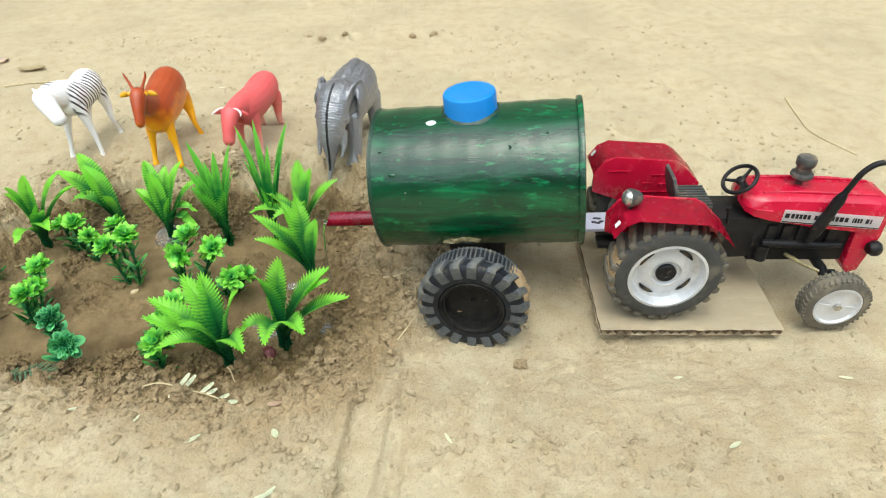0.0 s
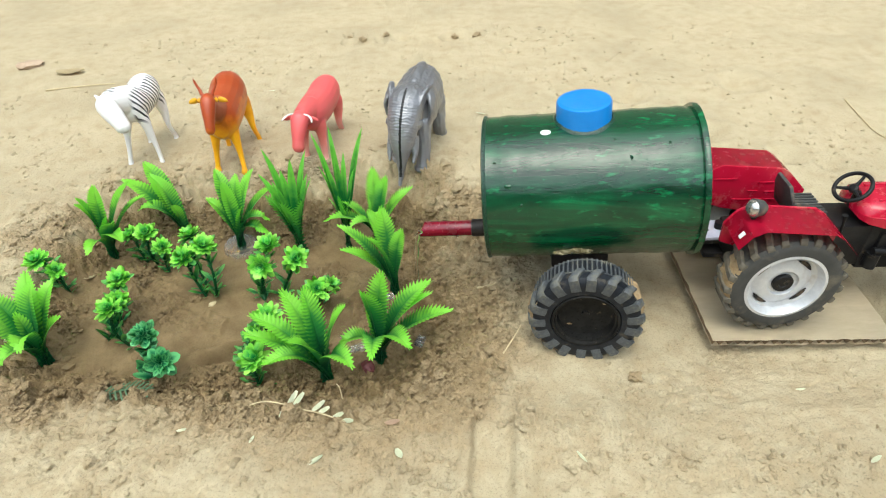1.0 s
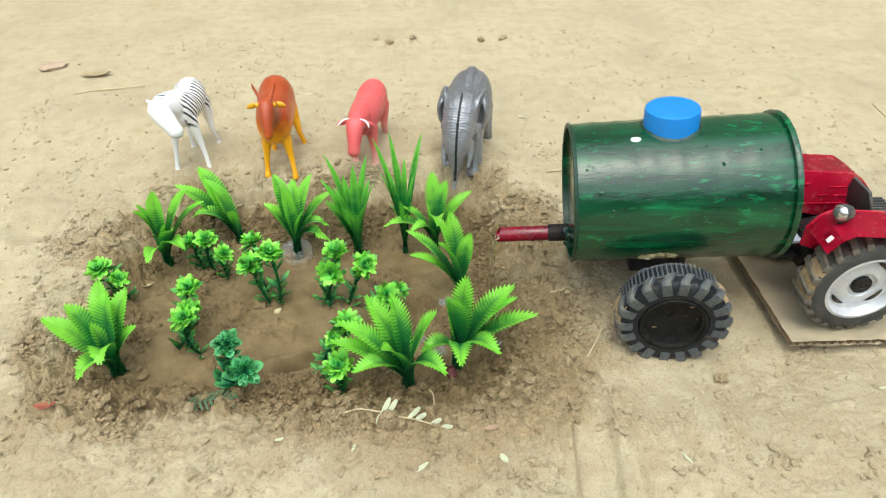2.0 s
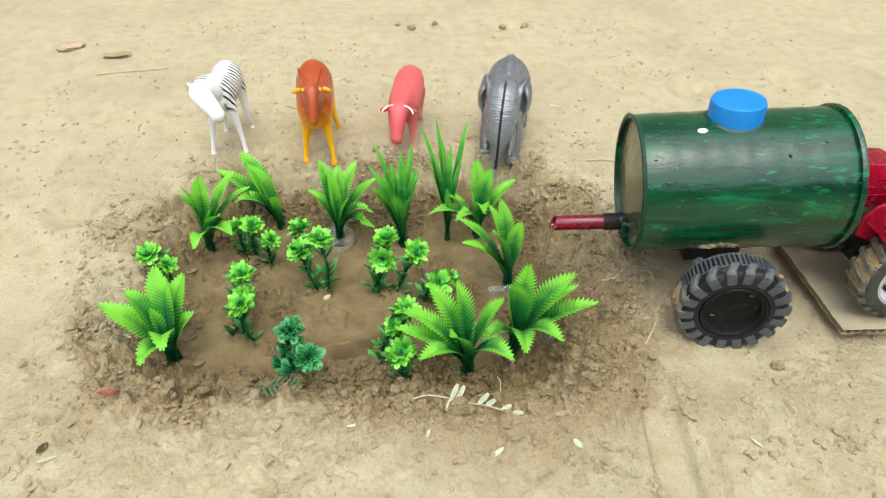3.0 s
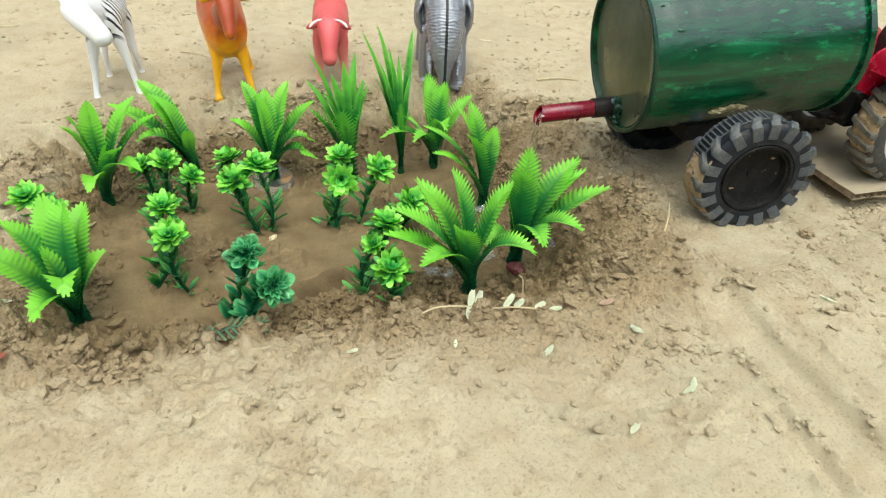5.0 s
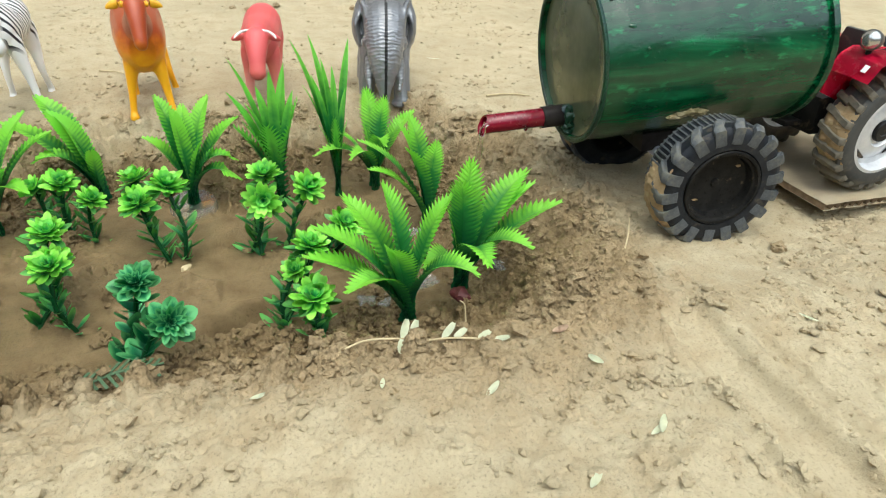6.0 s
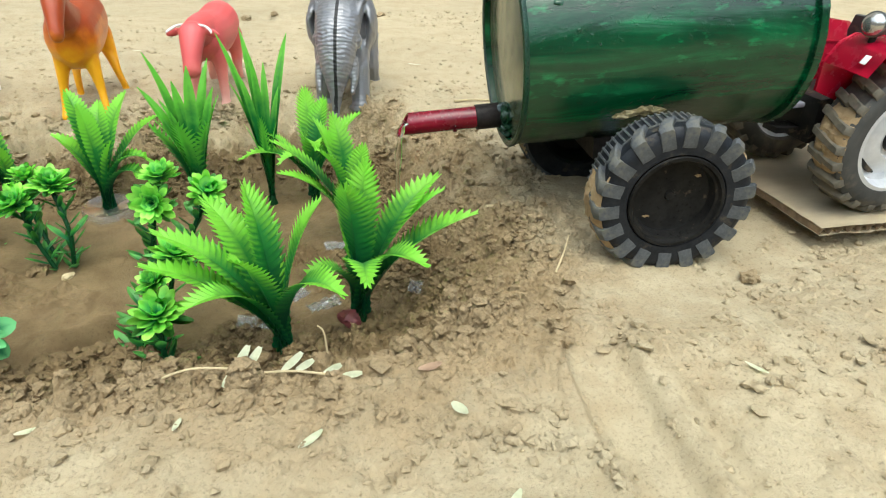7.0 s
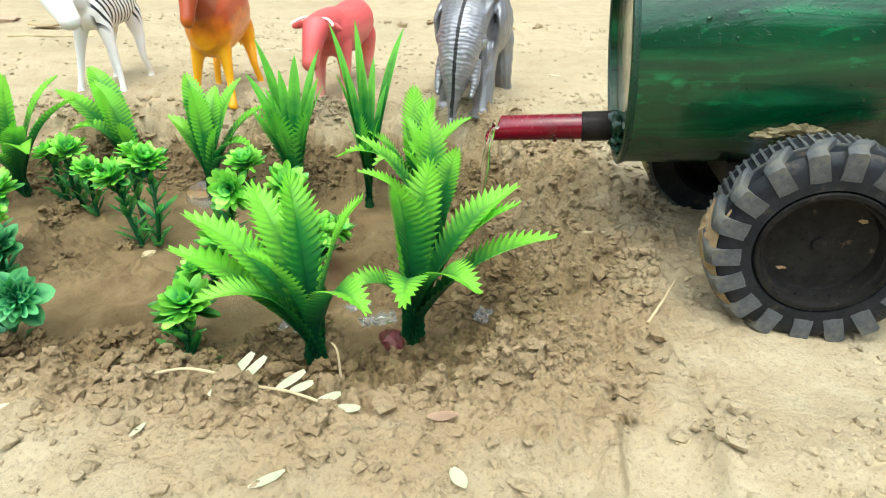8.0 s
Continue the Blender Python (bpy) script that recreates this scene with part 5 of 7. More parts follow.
def build_fern(base, tips, half, label, mat, teeth=25, seed=0, saw=1.0):
    r = random.Random(seed)
    top = thing("plastic_fern", label, "artificial plant", pose(*base), "plastic ferns")
    for tip in tips:
        ln = Vector(tip).length
        low = tip[2] < 0.042 and tip[1] < 0.0
        hw = half * (0.74 + 0.34 * min(1.0, ln / 0.055)) * r.uniform(0.94, 1.06)
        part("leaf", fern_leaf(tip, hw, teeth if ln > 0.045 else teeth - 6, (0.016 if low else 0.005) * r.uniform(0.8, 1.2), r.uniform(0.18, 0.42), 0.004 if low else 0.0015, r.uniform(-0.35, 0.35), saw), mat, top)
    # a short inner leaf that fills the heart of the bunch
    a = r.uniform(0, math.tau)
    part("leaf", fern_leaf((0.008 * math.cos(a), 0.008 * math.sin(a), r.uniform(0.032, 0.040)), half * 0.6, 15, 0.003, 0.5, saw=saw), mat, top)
    bm = bmesh.new()
    tube(bm, [(0, 0, -0.008), (0.0003, 0, -0.001), (0.0, 0.0002, 0.0045)], [0.0022, 0.0026, 0.0016], 10)
    part("stalk", bm, STEM, top)
    return top


def build_grass_plant(base, tips, half, label, mat, seed, combs):
    """Long pointed blades over a fan of shorter leaves cut like ladders."""
    r = random.Random(seed)
    top = thing("plastic_grass_plant", label, "artificial plant", pose(*base), "plastic grass plants")
    for tip in tips:
        ln = Vector(tip).length
        part("leaf", leaf_mesh(tip, half * min(1.1, ln / 0.075) ** 1.2, 16, 0.010 * r.uniform(0.7, 1.3), r.uniform(0.25, 0.45), False, twist=r.uniform(-0.5, 0.5)), mat, top)
    for tip, hw in combs:
        part("leaf", leaf_mesh(tip, hw, 19, 0.004, 0.3, True, twist=r.uniform(-0.3, 0.3), comb=True), mat, top)
    bm = bmesh.new()
    tube(bm, [(0, 0, -0.008), (0.0003, 0, -0.001), (0.0, 0.0002, 0.0035)], [0.0024, 0.0026, 0.0012], 10)
    part("stalk", bm, STEM, top)
    return top


FERNS = (
    ((-0.319, 0.294, -0.036), ((-0.007, 0.028, 0.053), (-0.034, 0.009, 0.043), (0.008, 0.026, 0.048), (-0.016, 0.006, 0.054), (0.003, -0.014, 0.036), (-0.008, -0.018, 0.028), (0.014, 0.008, 0.033), (0.003, 0.014, 0.055)), 0.0068, 0.6),
    ((-0.318, 0.405, -0.036), ((0.022, 0.013, 0.060), (0.032, 0.008, 0.051), (0.001, 0.006, 0.061), (-0.006, -0.004, 0.058), (-0.010, -0.002, 0.051), (0.014, -0.012, 0.042), (0.021, -0.020, 0.036), (-0.002, -0.022, 0.028)), 0.0056, 0.45),
    ((-0.270, 0.432, -0.036), ((-0.022, 0.018, 0.058), (-0.040, 0.012, 0.047), (-0.013, 0.007, 0.050), (-0.024, -0.004, 0.033), (-0.017, 0.010, 0.052)), 0.0066, 0.4),
    ((-0.221, 0.415, -0.036), ((-0.011, 0.016, 0.060), (0.001, 0.020, 0.053), (0.014, 0.018, 0.058), (0.028, 0.012, 0.047), (0.022, -0.002, 0.031), (-0.019, 0.008, 0.040), (0.023, -0.008, 0.022), (-0.004, 0.004, 0.056)), 0.0056, 0.5),
    ((-0.097, 0.357, -0.038), ((0.006, 0.008, 0.049), (-0.006, 0.016, 0.062), (-0.014, 0.012, 0.061), (-0.034, 0.010, 0.053), (-0.032, -0.002, 0.042), (-0.013, -0.004, 0.052)), 0.0056, 0.7),
    ((-0.112, 0.415, -0.037), ((-0.001, 0.016, 0.058), (0.008, 0.010, 0.054), (0.026, 0.010, 0.045), (-0.025, 0.004, 0.040), (-0.034, -0.006, 0.032), (-0.015, -0.012, 0.031), (0.001, -0.012, 0.039)), 0.0058, 0.9),
    ((-0.136, 0.273, -0.035), ((-0.021, 0.020, 0.056), (-0.007, 0.012, 0.063), (0.015, 0.000, 0.061), (0.018, -0.020, 0.041), (-0.041, 0.001, 0.042), (-0.036, 0.005, 0.052), (-0.012, -0.014, 0.050), (-0.026, -0.014, 0.037)), 0.0064, 0.85),
    ((-0.104, 0.289, -0.035), ((0.004, 0.008, 0.064), (0.031, 0.008, 0.057), (0.031, 0.001, 0.054), (0.043, -0.005, 0.046), (0.018, -0.022, 0.040), (-0.001, -0.026, 0.038), (-0.004, -0.004, 0.061), (-0.018, -0.008, 0.028)), 0.0064, 0.85),
)
for _k, (_b, _t, _w, _s) in enumerate(FERNS):
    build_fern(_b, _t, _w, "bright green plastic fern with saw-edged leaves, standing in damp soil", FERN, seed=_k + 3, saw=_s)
build_grass_plant((-0.172, 0.406, -0.037), ((-0.021, 0.020, 0.081), (0.0, 0.014, 0.075), (0.010, 0.026, 0.076), (-0.024, 0.010, 0.066), (0.012, 0.010, 0.065), (-0.008, 0.012, 0.068), (-0.015, 0.008, 0.060)),
                  0.0030, "dark green plastic grass plant with long blades", GRASS, 30,
                  (((-0.017, 0.002, 0.050), 0.0062), ((-0.006, -0.010, 0.052), 0.0066), ((0.008, -0.004, 0.050), 0.0060), ((-0.022, 0.010, 0.046), 0.0052), ((0.014, 0.008, 0.060), 0.0030), ((0.002, 0.010, 0.048), 0.0050)))
build_grass_plant((-0.136, 0.414, -0.038), ((-0.021, 0.022, 0.089), (-0.009, 0.030, 0.090), (0.016, 0.034, 0.086), (-0.017, 0.012, 0.066), (0.009, 0.014, 0.062), (-0.005, 0.016, 0.080), (0.002, 0.018, 0.074), (-0.012, 0.010, 0.072)),
                  0.0021, "slender green plastic grass plant with pointed blades", GRASS, 31,
                  (((-0.010, 0.000, 0.044), 0.0030), ((0.006, -0.002, 0.046), 0.0030), ((-0.002, -0.006, 0.050), 0.0028)))


def petal_mesh(mat, name, wide=0.43, point=0.0):
    """A spoon-shaped petal of unit length along x, with its own thickness."""
    bm = bmesh.new()
    uvl = bm.loops.layers.uv.new("UVMap")
    rows = []
    for t, w, z in ((0.0, 0.30, 0.0), (0.30, 0.72, 0.0), (0.58, 1.0, 0.03), (0.78, 0.94 - point, 0.05), (0.92, 0.62 - point, 0.08), (1.0, 0.05, 0.11)):
        rows.append([(bm.verts.new((t, wide * w * s, z + 0.05 * s * s * w)), t, 0.5 + 0.5 * s) for s in (-1, 0, 1)])
    for a, b in zip(rows, rows[1:]):
        for k in range(2):
            q = (a[k], a[k + 1], b[k + 1], b[k])
            f = bm.faces.new([p[0] for p in q])
            for lp, p in zip(f.loops, q):
                lp[uvl].uv = (p[1], p[2])
    bmesh.ops.solidify(bm, geom=list(bm.faces), thickness=0.02)
    bmesh.ops.recalc_face_normals(bm, faces=bm.faces)
    me = bpy.data.meshes.new(name)
    bm.to_mesh(me)
    bm.free()
    me.materials.append(mat)
    me.shade_smooth()
    me.set_sharp_from_angle(angle=radians(35))
    return me


PETAL = {"bright": petal_mesh(ROSETTE, "petal", 0.18), "dark": petal_mesh(ROSETTE_DARK, "petal", 0.20, 0.14)}
HEART = {"bright": petal_mesh(ROSETTE_CORE, "petal", 0.30), "dark": PETAL["dark"]}
LEAFLET_MESH = {"bright": petal_mesh(LEAFY, "leaflet", 0.15, 0.12), "dark": petal_mesh(ROSETTE_DARK, "leaflet", 0.26, 0.1)}


def rosette(parent, centre, normal, R, tone, seed):
    """A head of petals in rising rings."""
    r = random.Random(seed)
    head = new("rosette")
    head.empty_display_size = 0.002
    head.parent = parent
    head.matrix_basis = Matrix.Translation(centre) @ Vector(normal).to_track_quat("Z", "Y").to_matrix().to_4x4()
    for k in range(6):
        o = new("sepal", LEAFLET_MESH[tone])
        o.parent = head
        size = R * r.uniform(1.05, 1.35)
        o.matrix_basis = pose(0, 0, -0.22 * R, 0, 0, 60 * k + r.uniform(-18, 18)) @ pose(0, 0, 0, 0, -r.uniform(-14, 14), 0) @ Matrix.Diagonal((size, size * 1.2, size, 1))
    for n, ln, tilt, lift in ((13, 1.04, 12, -0.12), (13, 0.94, 32, 0.0), (9, 0.70, 50, 0.03), (6, 0.44, 64, 0.05)):
        a0 = r.uniform(0, 360)
        for k in range(n):
            size = R * ln * r.uniform(0.80, 1.14)
            o = new("petal", (PETAL if ln > 0.7 else HEART)[tone])
            o.parent = head
            o.matrix_basis = pose(0, 0, lift * R, 0, 0, a0 + 360 * k / n + r.uniform(-8, 8)) @ pose(R * 0.05, 0, 0, 0, -tilt + r.uniform(-9, 9), 0) @ Matrix.Diagonal((size, size * (1.0 if ln > 0.8 else 0.9), size, 1))


def leafy_stem(parent, a, b, tone, seed, bow=0.004, leaves=22, size=0.0120):
    r = random.Random(seed)
    a, b = Vector(a), Vector(b)
    mid = (a + b) / 2 + Vector((r.uniform(-bow, bow), r.uniform(-bow, bow), 0))
    pts = curve_pts([a - Vector((0, 0, 0.006)), a, mid, b], 8)
    bm = bmesh.new()
    bm.loops.layers.uv.new("UVMap")
    tube(bm, pts, [0.0010] * len(pts), 8)
    stem = part("stem", bm, STEM, parent)
    for k in range(leaves):
        t = 0.24 + 0.74 * (k / leaves) ** 0.8
        p = pts[int(t * (len(pts) - 1))]
        ln = size * r.uniform(0.65, 1.1)
        o = new("leaflet", LEAFLET_MESH[tone])
        o.parent = stem
        o.matrix_basis = Matrix.Translation(p) @ pose(0, 0, 0, 0, 0, 137.5 * k + r.uniform(-20, 20)) @ pose(0, 0, 0, 0, -r.uniform(18, 62), 0) @ Matrix.Diagonal((ln, ln, ln, 1))
    return stem


# each: list of (foot, head, radius, head's facing)
SUCCULENTS = (
    ("bright", (((-0.343, 0.366), (-0.345, 0.361, -0.003), 0.0100, (0.0, -0.4, 1)), ((-0.334, 0.362), (-0.333, 0.358, -0.010), 0.0080, (0.6, -0.3, 1)))),
    ("bright", (((-0.283, 0.398), (-0.281, 0.394, -0.006), 0.0100, (0.1, -0.4, 1)), ((-0.271, 0.388), (-0.268, 0.384, -0.012), 0.0085, (0.5, -0.4, 1)), ((-0.290, 0.398), (-0.294, 0.397, -0.009), 0.0090, (-0.5, -0.3, 1)))),
    ("bright", (((-0.238, 0.372), (-0.247, 0.389, -0.005), 0.0100, (-0.2, 0.1, 1)), ((-0.228, 0.360), (-0.231, 0.369, -0.001), 0.0115, (0.2, -0.2, 1)), ((-0.235, 0.359), (-0.245, 0.364, -0.007), 0.0110, (-0.4, -0.4, 1)))),
    ("bright", (((-0.285, 0.330), (-0.280, 0.339, -0.004), 0.0105, (0.1, -0.3, 1)), ((-0.286, 0.313), (-0.277, 0.324, -0.010), 0.0085, (0.5, -0.5, 1)))),
    ("bright", (((-0.273, 0.311), (-0.276, 0.311, -0.005), 0.0105, (-0.1, -0.4, 1)),)),
    ("dark", (((-0.252, 0.285), (-0.242, 0.281, 0.001), 0.0118, (-0.1, -0.5, 1)), ((-0.246, 0.277), (-0.232, 0.270, -0.012), 0.0128, (0.4, -0.8, 0.6)))),
    ("bright", (((-0.195, 0.358), (-0.187, 0.351, -0.006), 0.0115, (-0.1, -1.0, 0.5)), ((-0.190, 0.352), (-0.184, 0.366, 0.001), 0.0110, (-0.1, -0.2, 1)), ((-0.178, 0.352), (-0.164, 0.355, -0.004), 0.0115, (0.3, -0.5, 1)))),
    ("bright", (((-0.158, 0.345), (-0.149, 0.339, -0.018), 0.0110, (0.2, -0.6, 1)), ((-0.152, 0.350), (-0.140, 0.345, -0.020), 0.0080, (0.7, -0.3, 0.8)))),
    ("bright", (((-0.190, 0.285), (-0.173, 0.300, -0.005), 0.0105, (0.2, -0.2, 1)), ((-0.188, 0.287), (-0.181, 0.293, -0.012), 0.0080, (-0.4, -0.5, 1)))),
    ("bright", (((-0.176, 0.266), (-0.177, 0.272, -0.013), 0.0118, (0.0, -0.35, 1)),)),
)
for _k, (_tone, _heads) in enumerate(SUCCULENTS):
    _x, _y = _heads[0][0]
    _z = ground_z(_x, _y) - 0.001
    _top = thing("plastic_succulent", "dark bluish green plastic succulent with a rosette head" if _tone == "dark" else "bright green plastic succulent with rosette heads on thin stems", "artificial plant", pose(_x, _y, _z), "plastic succulents")
    _o = Vector((_x, _y, _z))
    for _i, (_f, _h, _r, _n) in enumerate(_heads):
        _foot = Vector((*_f, ground_z(*_f) - 0.001)) - _o
        leafy_stem(_top, _foot, Vector(_h) - _o - Vector(_n).normalized() * _r * 0.2, _tone, _k * 7 + _i)
        rosette(_top, Vector(_h) - _o, _n, _r * (0.68 if _tone == "dark" else 0.84), _tone, _k * 11 + _i)


# ---- toy animals: each one plain moulded figure ----
def toy_plastic(name, stops, rough=0.38, axis="Z", lo=0.0, hi=0.06, sss=0.0, bump=0.3, wrinkle=0.0, metal=0.0):
    """Moulded plastic whose sprayed colour changes along an axis of the toy."""
    n = Nodes(name)
    tc = n.add("ShaderNodeTexCoord")
    sep = n.add("ShaderNodeSeparateXYZ")
    n.link(tc.outputs["Object"], sep.inputs[0])
    w = n.noise(tc.outputs["Object"], 120, 4)
    f = n.math("DIVIDE", n.math("SUBTRACT", sep.outputs[axis], lo), hi - lo)
    f = n.math("ADD", f, n.math("MULTIPLY", n.math("SUBTRACT", w, 0.5), 0.30))
    n.put("Base Color", n.ramp(f, stops))
    n.put("Roughness", rough)
    n.put("Metallic", metal)
    if sss:
        n.put("Subsurface Weight", sss)
        n.put("Subsurface Radius", (0.006, 0.003, 0.001))
        n.put("Subsurface Scale", 1.0)
    h = n.math("MULTIPLY", n.noise(tc.outputs["Object"], 500, 3), 0.4)
    if wrinkle:
        wv = n.add("ShaderNodeTexWave", wave_type="BANDS", bands_direction="Z")
        wv.inputs["Scale"].default_value = 150
        wv.inputs["Distortion"].default_value = 12.0
        wv.inputs["Detail"].default_value = 3.0
        wv.inputs["Detail Scale"].default_value = 1.3
        n.link(tc.outputs["Object"], wv.inputs["Vector"])
        h = n.math("ADD", h, n.math("MULTIPLY", wv.outputs["Fac"], wrinkle))
    n.bump(h, bump, 0.0007)
    return n.mat


def striped_plastic():
    n = Nodes("white plastic with black stripes")
    tc = n.add("ShaderNodeTexCoord")
    mp = n.add("ShaderNodeMapping")
    mp.inputs["Rotation"].default_value = (0, radians(-24), 0)
    n.link(tc.outputs["Object"], mp.inputs["Vector"])
    wv = n.add("ShaderNodeTexWave", wave_type="BANDS", bands_direction="X")
    wv.inputs["Scale"].default_value = 98
    wv.inputs["Distortion"].default_value = 2.6
    wv.inputs["Detail"].default_value = 1.0
    wv.inputs["Detail Scale"].default_value = 1.2
    n.link(mp.outputs["Vector"], wv.inputs["Vector"])
    sep = n.add("ShaderNodeSeparateXYZ")
    n.link(tc.outputs["Object"], sep.inputs[0])
    flank = n.ramp(n.math("MULTIPLY", n.math("ABSOLUTE", sep.outputs["Y"]), 60.0), [(0.18, g3(0)), (0.30, g3(1))])
    high = n.ramp(n.math("MULTIPLY", sep.outputs["Z"], 12.0), [(0.40, g3(0)), (0.46, g3(1))])
    front = n.ramp(n.math("ADD", n.math("MULTIPLY", sep.outputs["X"], 9.0), 0.5), [(0.74, g3(1)), (0.80, g3(0))])
    line = n.ramp(wv.outputs["Fac"], [(0.62, g3(0)), (0.70, g3(1))])
    m = n.math("MULTIPLY", n.math("MULTIPLY", flank, high), n.math("MULTIPLY", front, line))
    n.put("Base Color", n.mix(m, (0.80, 0.79, 0.77), (0.02, 0.02, 0.025)))
    n.put("Roughness", 0.4)
    n.bump(n.noise(tc.outputs["Object"], 300, 3), 0.2, 0.0005)
    return n.mat


AMBER = toy_plastic("amber plastic sprayed brown on top", [(0.40, (0.86, 0.42, 0.008)), (0.57, (0.70, 0.21, 0.008)), (0.72, (0.36, 0.062, 0.014))], 0.32, "Z", 0.0, 0.072, 0.15)
ROSE = toy_plastic("rose red plastic, paler legs", [(0.05, (0.78, 0.42, 0.36)), (0.40, (0.70, 0.19, 0.16)), (0.66, (0.62, 0.10, 0.10))], 0.45, "Z", 0.0, 0.055, 0.1)
GREY = toy_plastic("metallic grey plastic, wrinkled", [(0.1, (0.24, 0.24, 0.25)), (0.5, (0.32, 0.32, 0.335)), (0.9, (0.20, 0.20, 0.21))], 0.38, "Z", 0.0, 0.075, 0.0, 0.18, 0.35, 0.45)
STRIPED = striped_plastic()
PALE = paint("white horn paint", (0.72, 0.66, 0.62), (0.82, 0.78, 0.74), 0.5, 200)
SEAM = paint("dark mould seam", (0.006, 0.006, 0.006), (0.012, 0.012, 0.012), 0.6, 200)
YELLOW = paint("amber yellow plastic", (0.72, 0.36, 0.01), (0.82, 0.44, 0.015), 0.35, 200)


def loft(bm, rows, seg=18, n=4, mat=0):
    """A smooth body: rows of (x, y, z, half width, half height)."""
    c = curve_pts([r[:3] for r in rows], n)
    w = curve_pts([(r[3], r[4], 0) for r in rows], n)
    tube(bm, c, [(max(a.x, 1e-4), max(a.y, 1e-4)) for a in w], seg, True, 1.0, (0, 1, 0), mat)


def limb(bm, rows, seg=12, n=3, mat=0):
    """A leg, horn or tail: rows of (x, y, z, radius)."""
    c = curve_pts([r[:3] for r in rows], n)
    w = curve_pts([(r[3], 0, 0) for r in rows], n)
    tube(bm, c, [max(a.x, 1e-4) for a in w], seg, True, 1.0, (0, 1, 0) if abs(rows[0][1] - rows[-1][1]) < abs(rows[0][0] - rows[-1][0]) + abs(rows[0][2] - rows[-1][2]) else (1, 0, 0), mat)


def leg(bm, x, y, top, foot_x, foot_y, r0, r1, hoof, mat=0, bend=0.0):
    limb(bm, [(x, y * 0.55, top * 1.12, r0 * 0.5), (x, y * 0.85, top * 0.92, r0 * 1.02), (x + (foot_x - x) * 0.35, y + (foot_y - y) * 0.35, top * 0.62, (r0 + r1) * 0.46), (foot_x * 0.6 + x * 0.4 + bend, foot_y * 0.7 + y * 0.3, top * 0.36, r1 * 1.12),
              (foot_x, foot_y, top * 0.10, r1), (foot_x + hoof * 0.3, foot_y, 0.0012, r1 * 1.35), (foot_x + hoof * 0.3, foot_y, -0.0010, r1 * 1.3)], 12, 3, mat)


def skin(build, voxel, rounds):
    """Fuses the overlapping body shapes into one smooth moulded skin."""
    bm = bmesh.new()
    build(bm)
    rough = mesh_object("mould", bm, [])
    mod = rough.modifiers.new("skin", "REMESH")
    mod.mode, mod.voxel_size = "VOXEL", voxel
    bpy.context.view_layer.update()
    seen = rough.evaluated_get(bpy.context.evaluated_depsgraph_get())
    bm = bmesh.new()
    bm.from_mesh(seen.to_mesh())
    seen.to_mesh_clear()
    me = rough.data
    bpy.data.objects.remove(rough)
    bpy.data.meshes.remove(me)
    for k in range(rounds):
        bmesh.ops.smooth_vert(bm, verts=bm.verts, factor=0.5, use_axis_x=True, use_axis_y=True, use_axis_z=True)
    for f in bm.faces:
        f.material_index = 0
        f.smooth = True
    return bm


def figure(name, label, mats, m, build, details=None, voxel=0.0008, rounds=2, relief=None):
    bm = skin(build, voxel, rounds)
    if relief:
        bm.normal_update()
        for v, d in [(v, v.normal * relief(v.co)) for v in bm.verts]:
            v.co += d
    if details:
        details(bm)
    ob = mesh_object(name, bm, mats)
    ob.matrix_world = m
    return tagged(ob, label, "toy animal", "toy animals")


def zebra(bm):
    loft(bm, [(-0.0245, 0, 0.047, 0.003, 0.004), (-0.0215, 0, 0.0475, 0.0090, 0.0100), (-0.0120, 0, 0.0475, 0.0118, 0.0128), (0.000, 0, 0.0450, 0.0112, 0.0118), (0.0120, 0, 0.0460, 0.0108, 0.0126), (0.0205, 0, 0.0470, 0.0085, 0.0110), (0.0235, 0, 0.0475, 0.004, 0.006)])
    loft(bm, [(0.008, 0, 0.049, 0.0100, 0.0105), (0.017, -0.003, 0.0515, 0.0094, 0.0110), (0.025, -0.007, 0.0540, 0.0084, 0.0100), (0.031, -0.009, 0.0550, 0.0070, 0.0075), (0.035, -0.009, 0.0550, 0.004, 0.004)])
    loft(bm, [(0.0300, -0.0110, 0.0585, 0.0042, 0.0034), (0.0340, -0.0090, 0.0560, 0.0074, 0.0066), (0.0385, -0.0040, 0.0510, 0.0072, 0.0066), (0.0425, 0.0010, 0.0460, 0.0060, 0.0056), (0.0455, 0.0045, 0.0420, 0.0052, 0.0048), (0.0470, 0.0060, 0.0400, 0.002, 0.002)], 16)
    for s in (-1, 1):
        limb(bm, [(0.0310, -0.0105 + s * 0.0036, 0.0590, 0.0016), (0.0300, -0.0115 + s * 0.0046, 0.0612, 0.0012), (0.0296, -0.0118 + s * 0.0050, 0.0622, 0.0004)], 8)
    leg(bm, 0.017, 0.0065, 0.045, 0.0215, 0.0125, 0.0050, 0.0018, 0.003)
    leg(bm, 0.017, -0.0065, 0.045, 0.0235, -0.0110, 0.0050, 0.0018, 0.003)
    leg(bm, -0.016, 0.0070, 0.045, -0.0195, 0.0110, 0.0060, 0.0018, 0.003, 0, 0.003)
    leg(bm, -0.016, -0.0070, 0.045, -0.0130, -0.0080, 0.0060, 0.0018, 0.003, 0, 0.003)
    limb(bm, [(-0.023, 0, 0.052, 0.0016), (-0.0275, 0.002, 0.046, 0.0013), (-0.029, 0.003, 0.034, 0.0018), (-0.029, 0.003, 0.028, 0.0004)], 8)


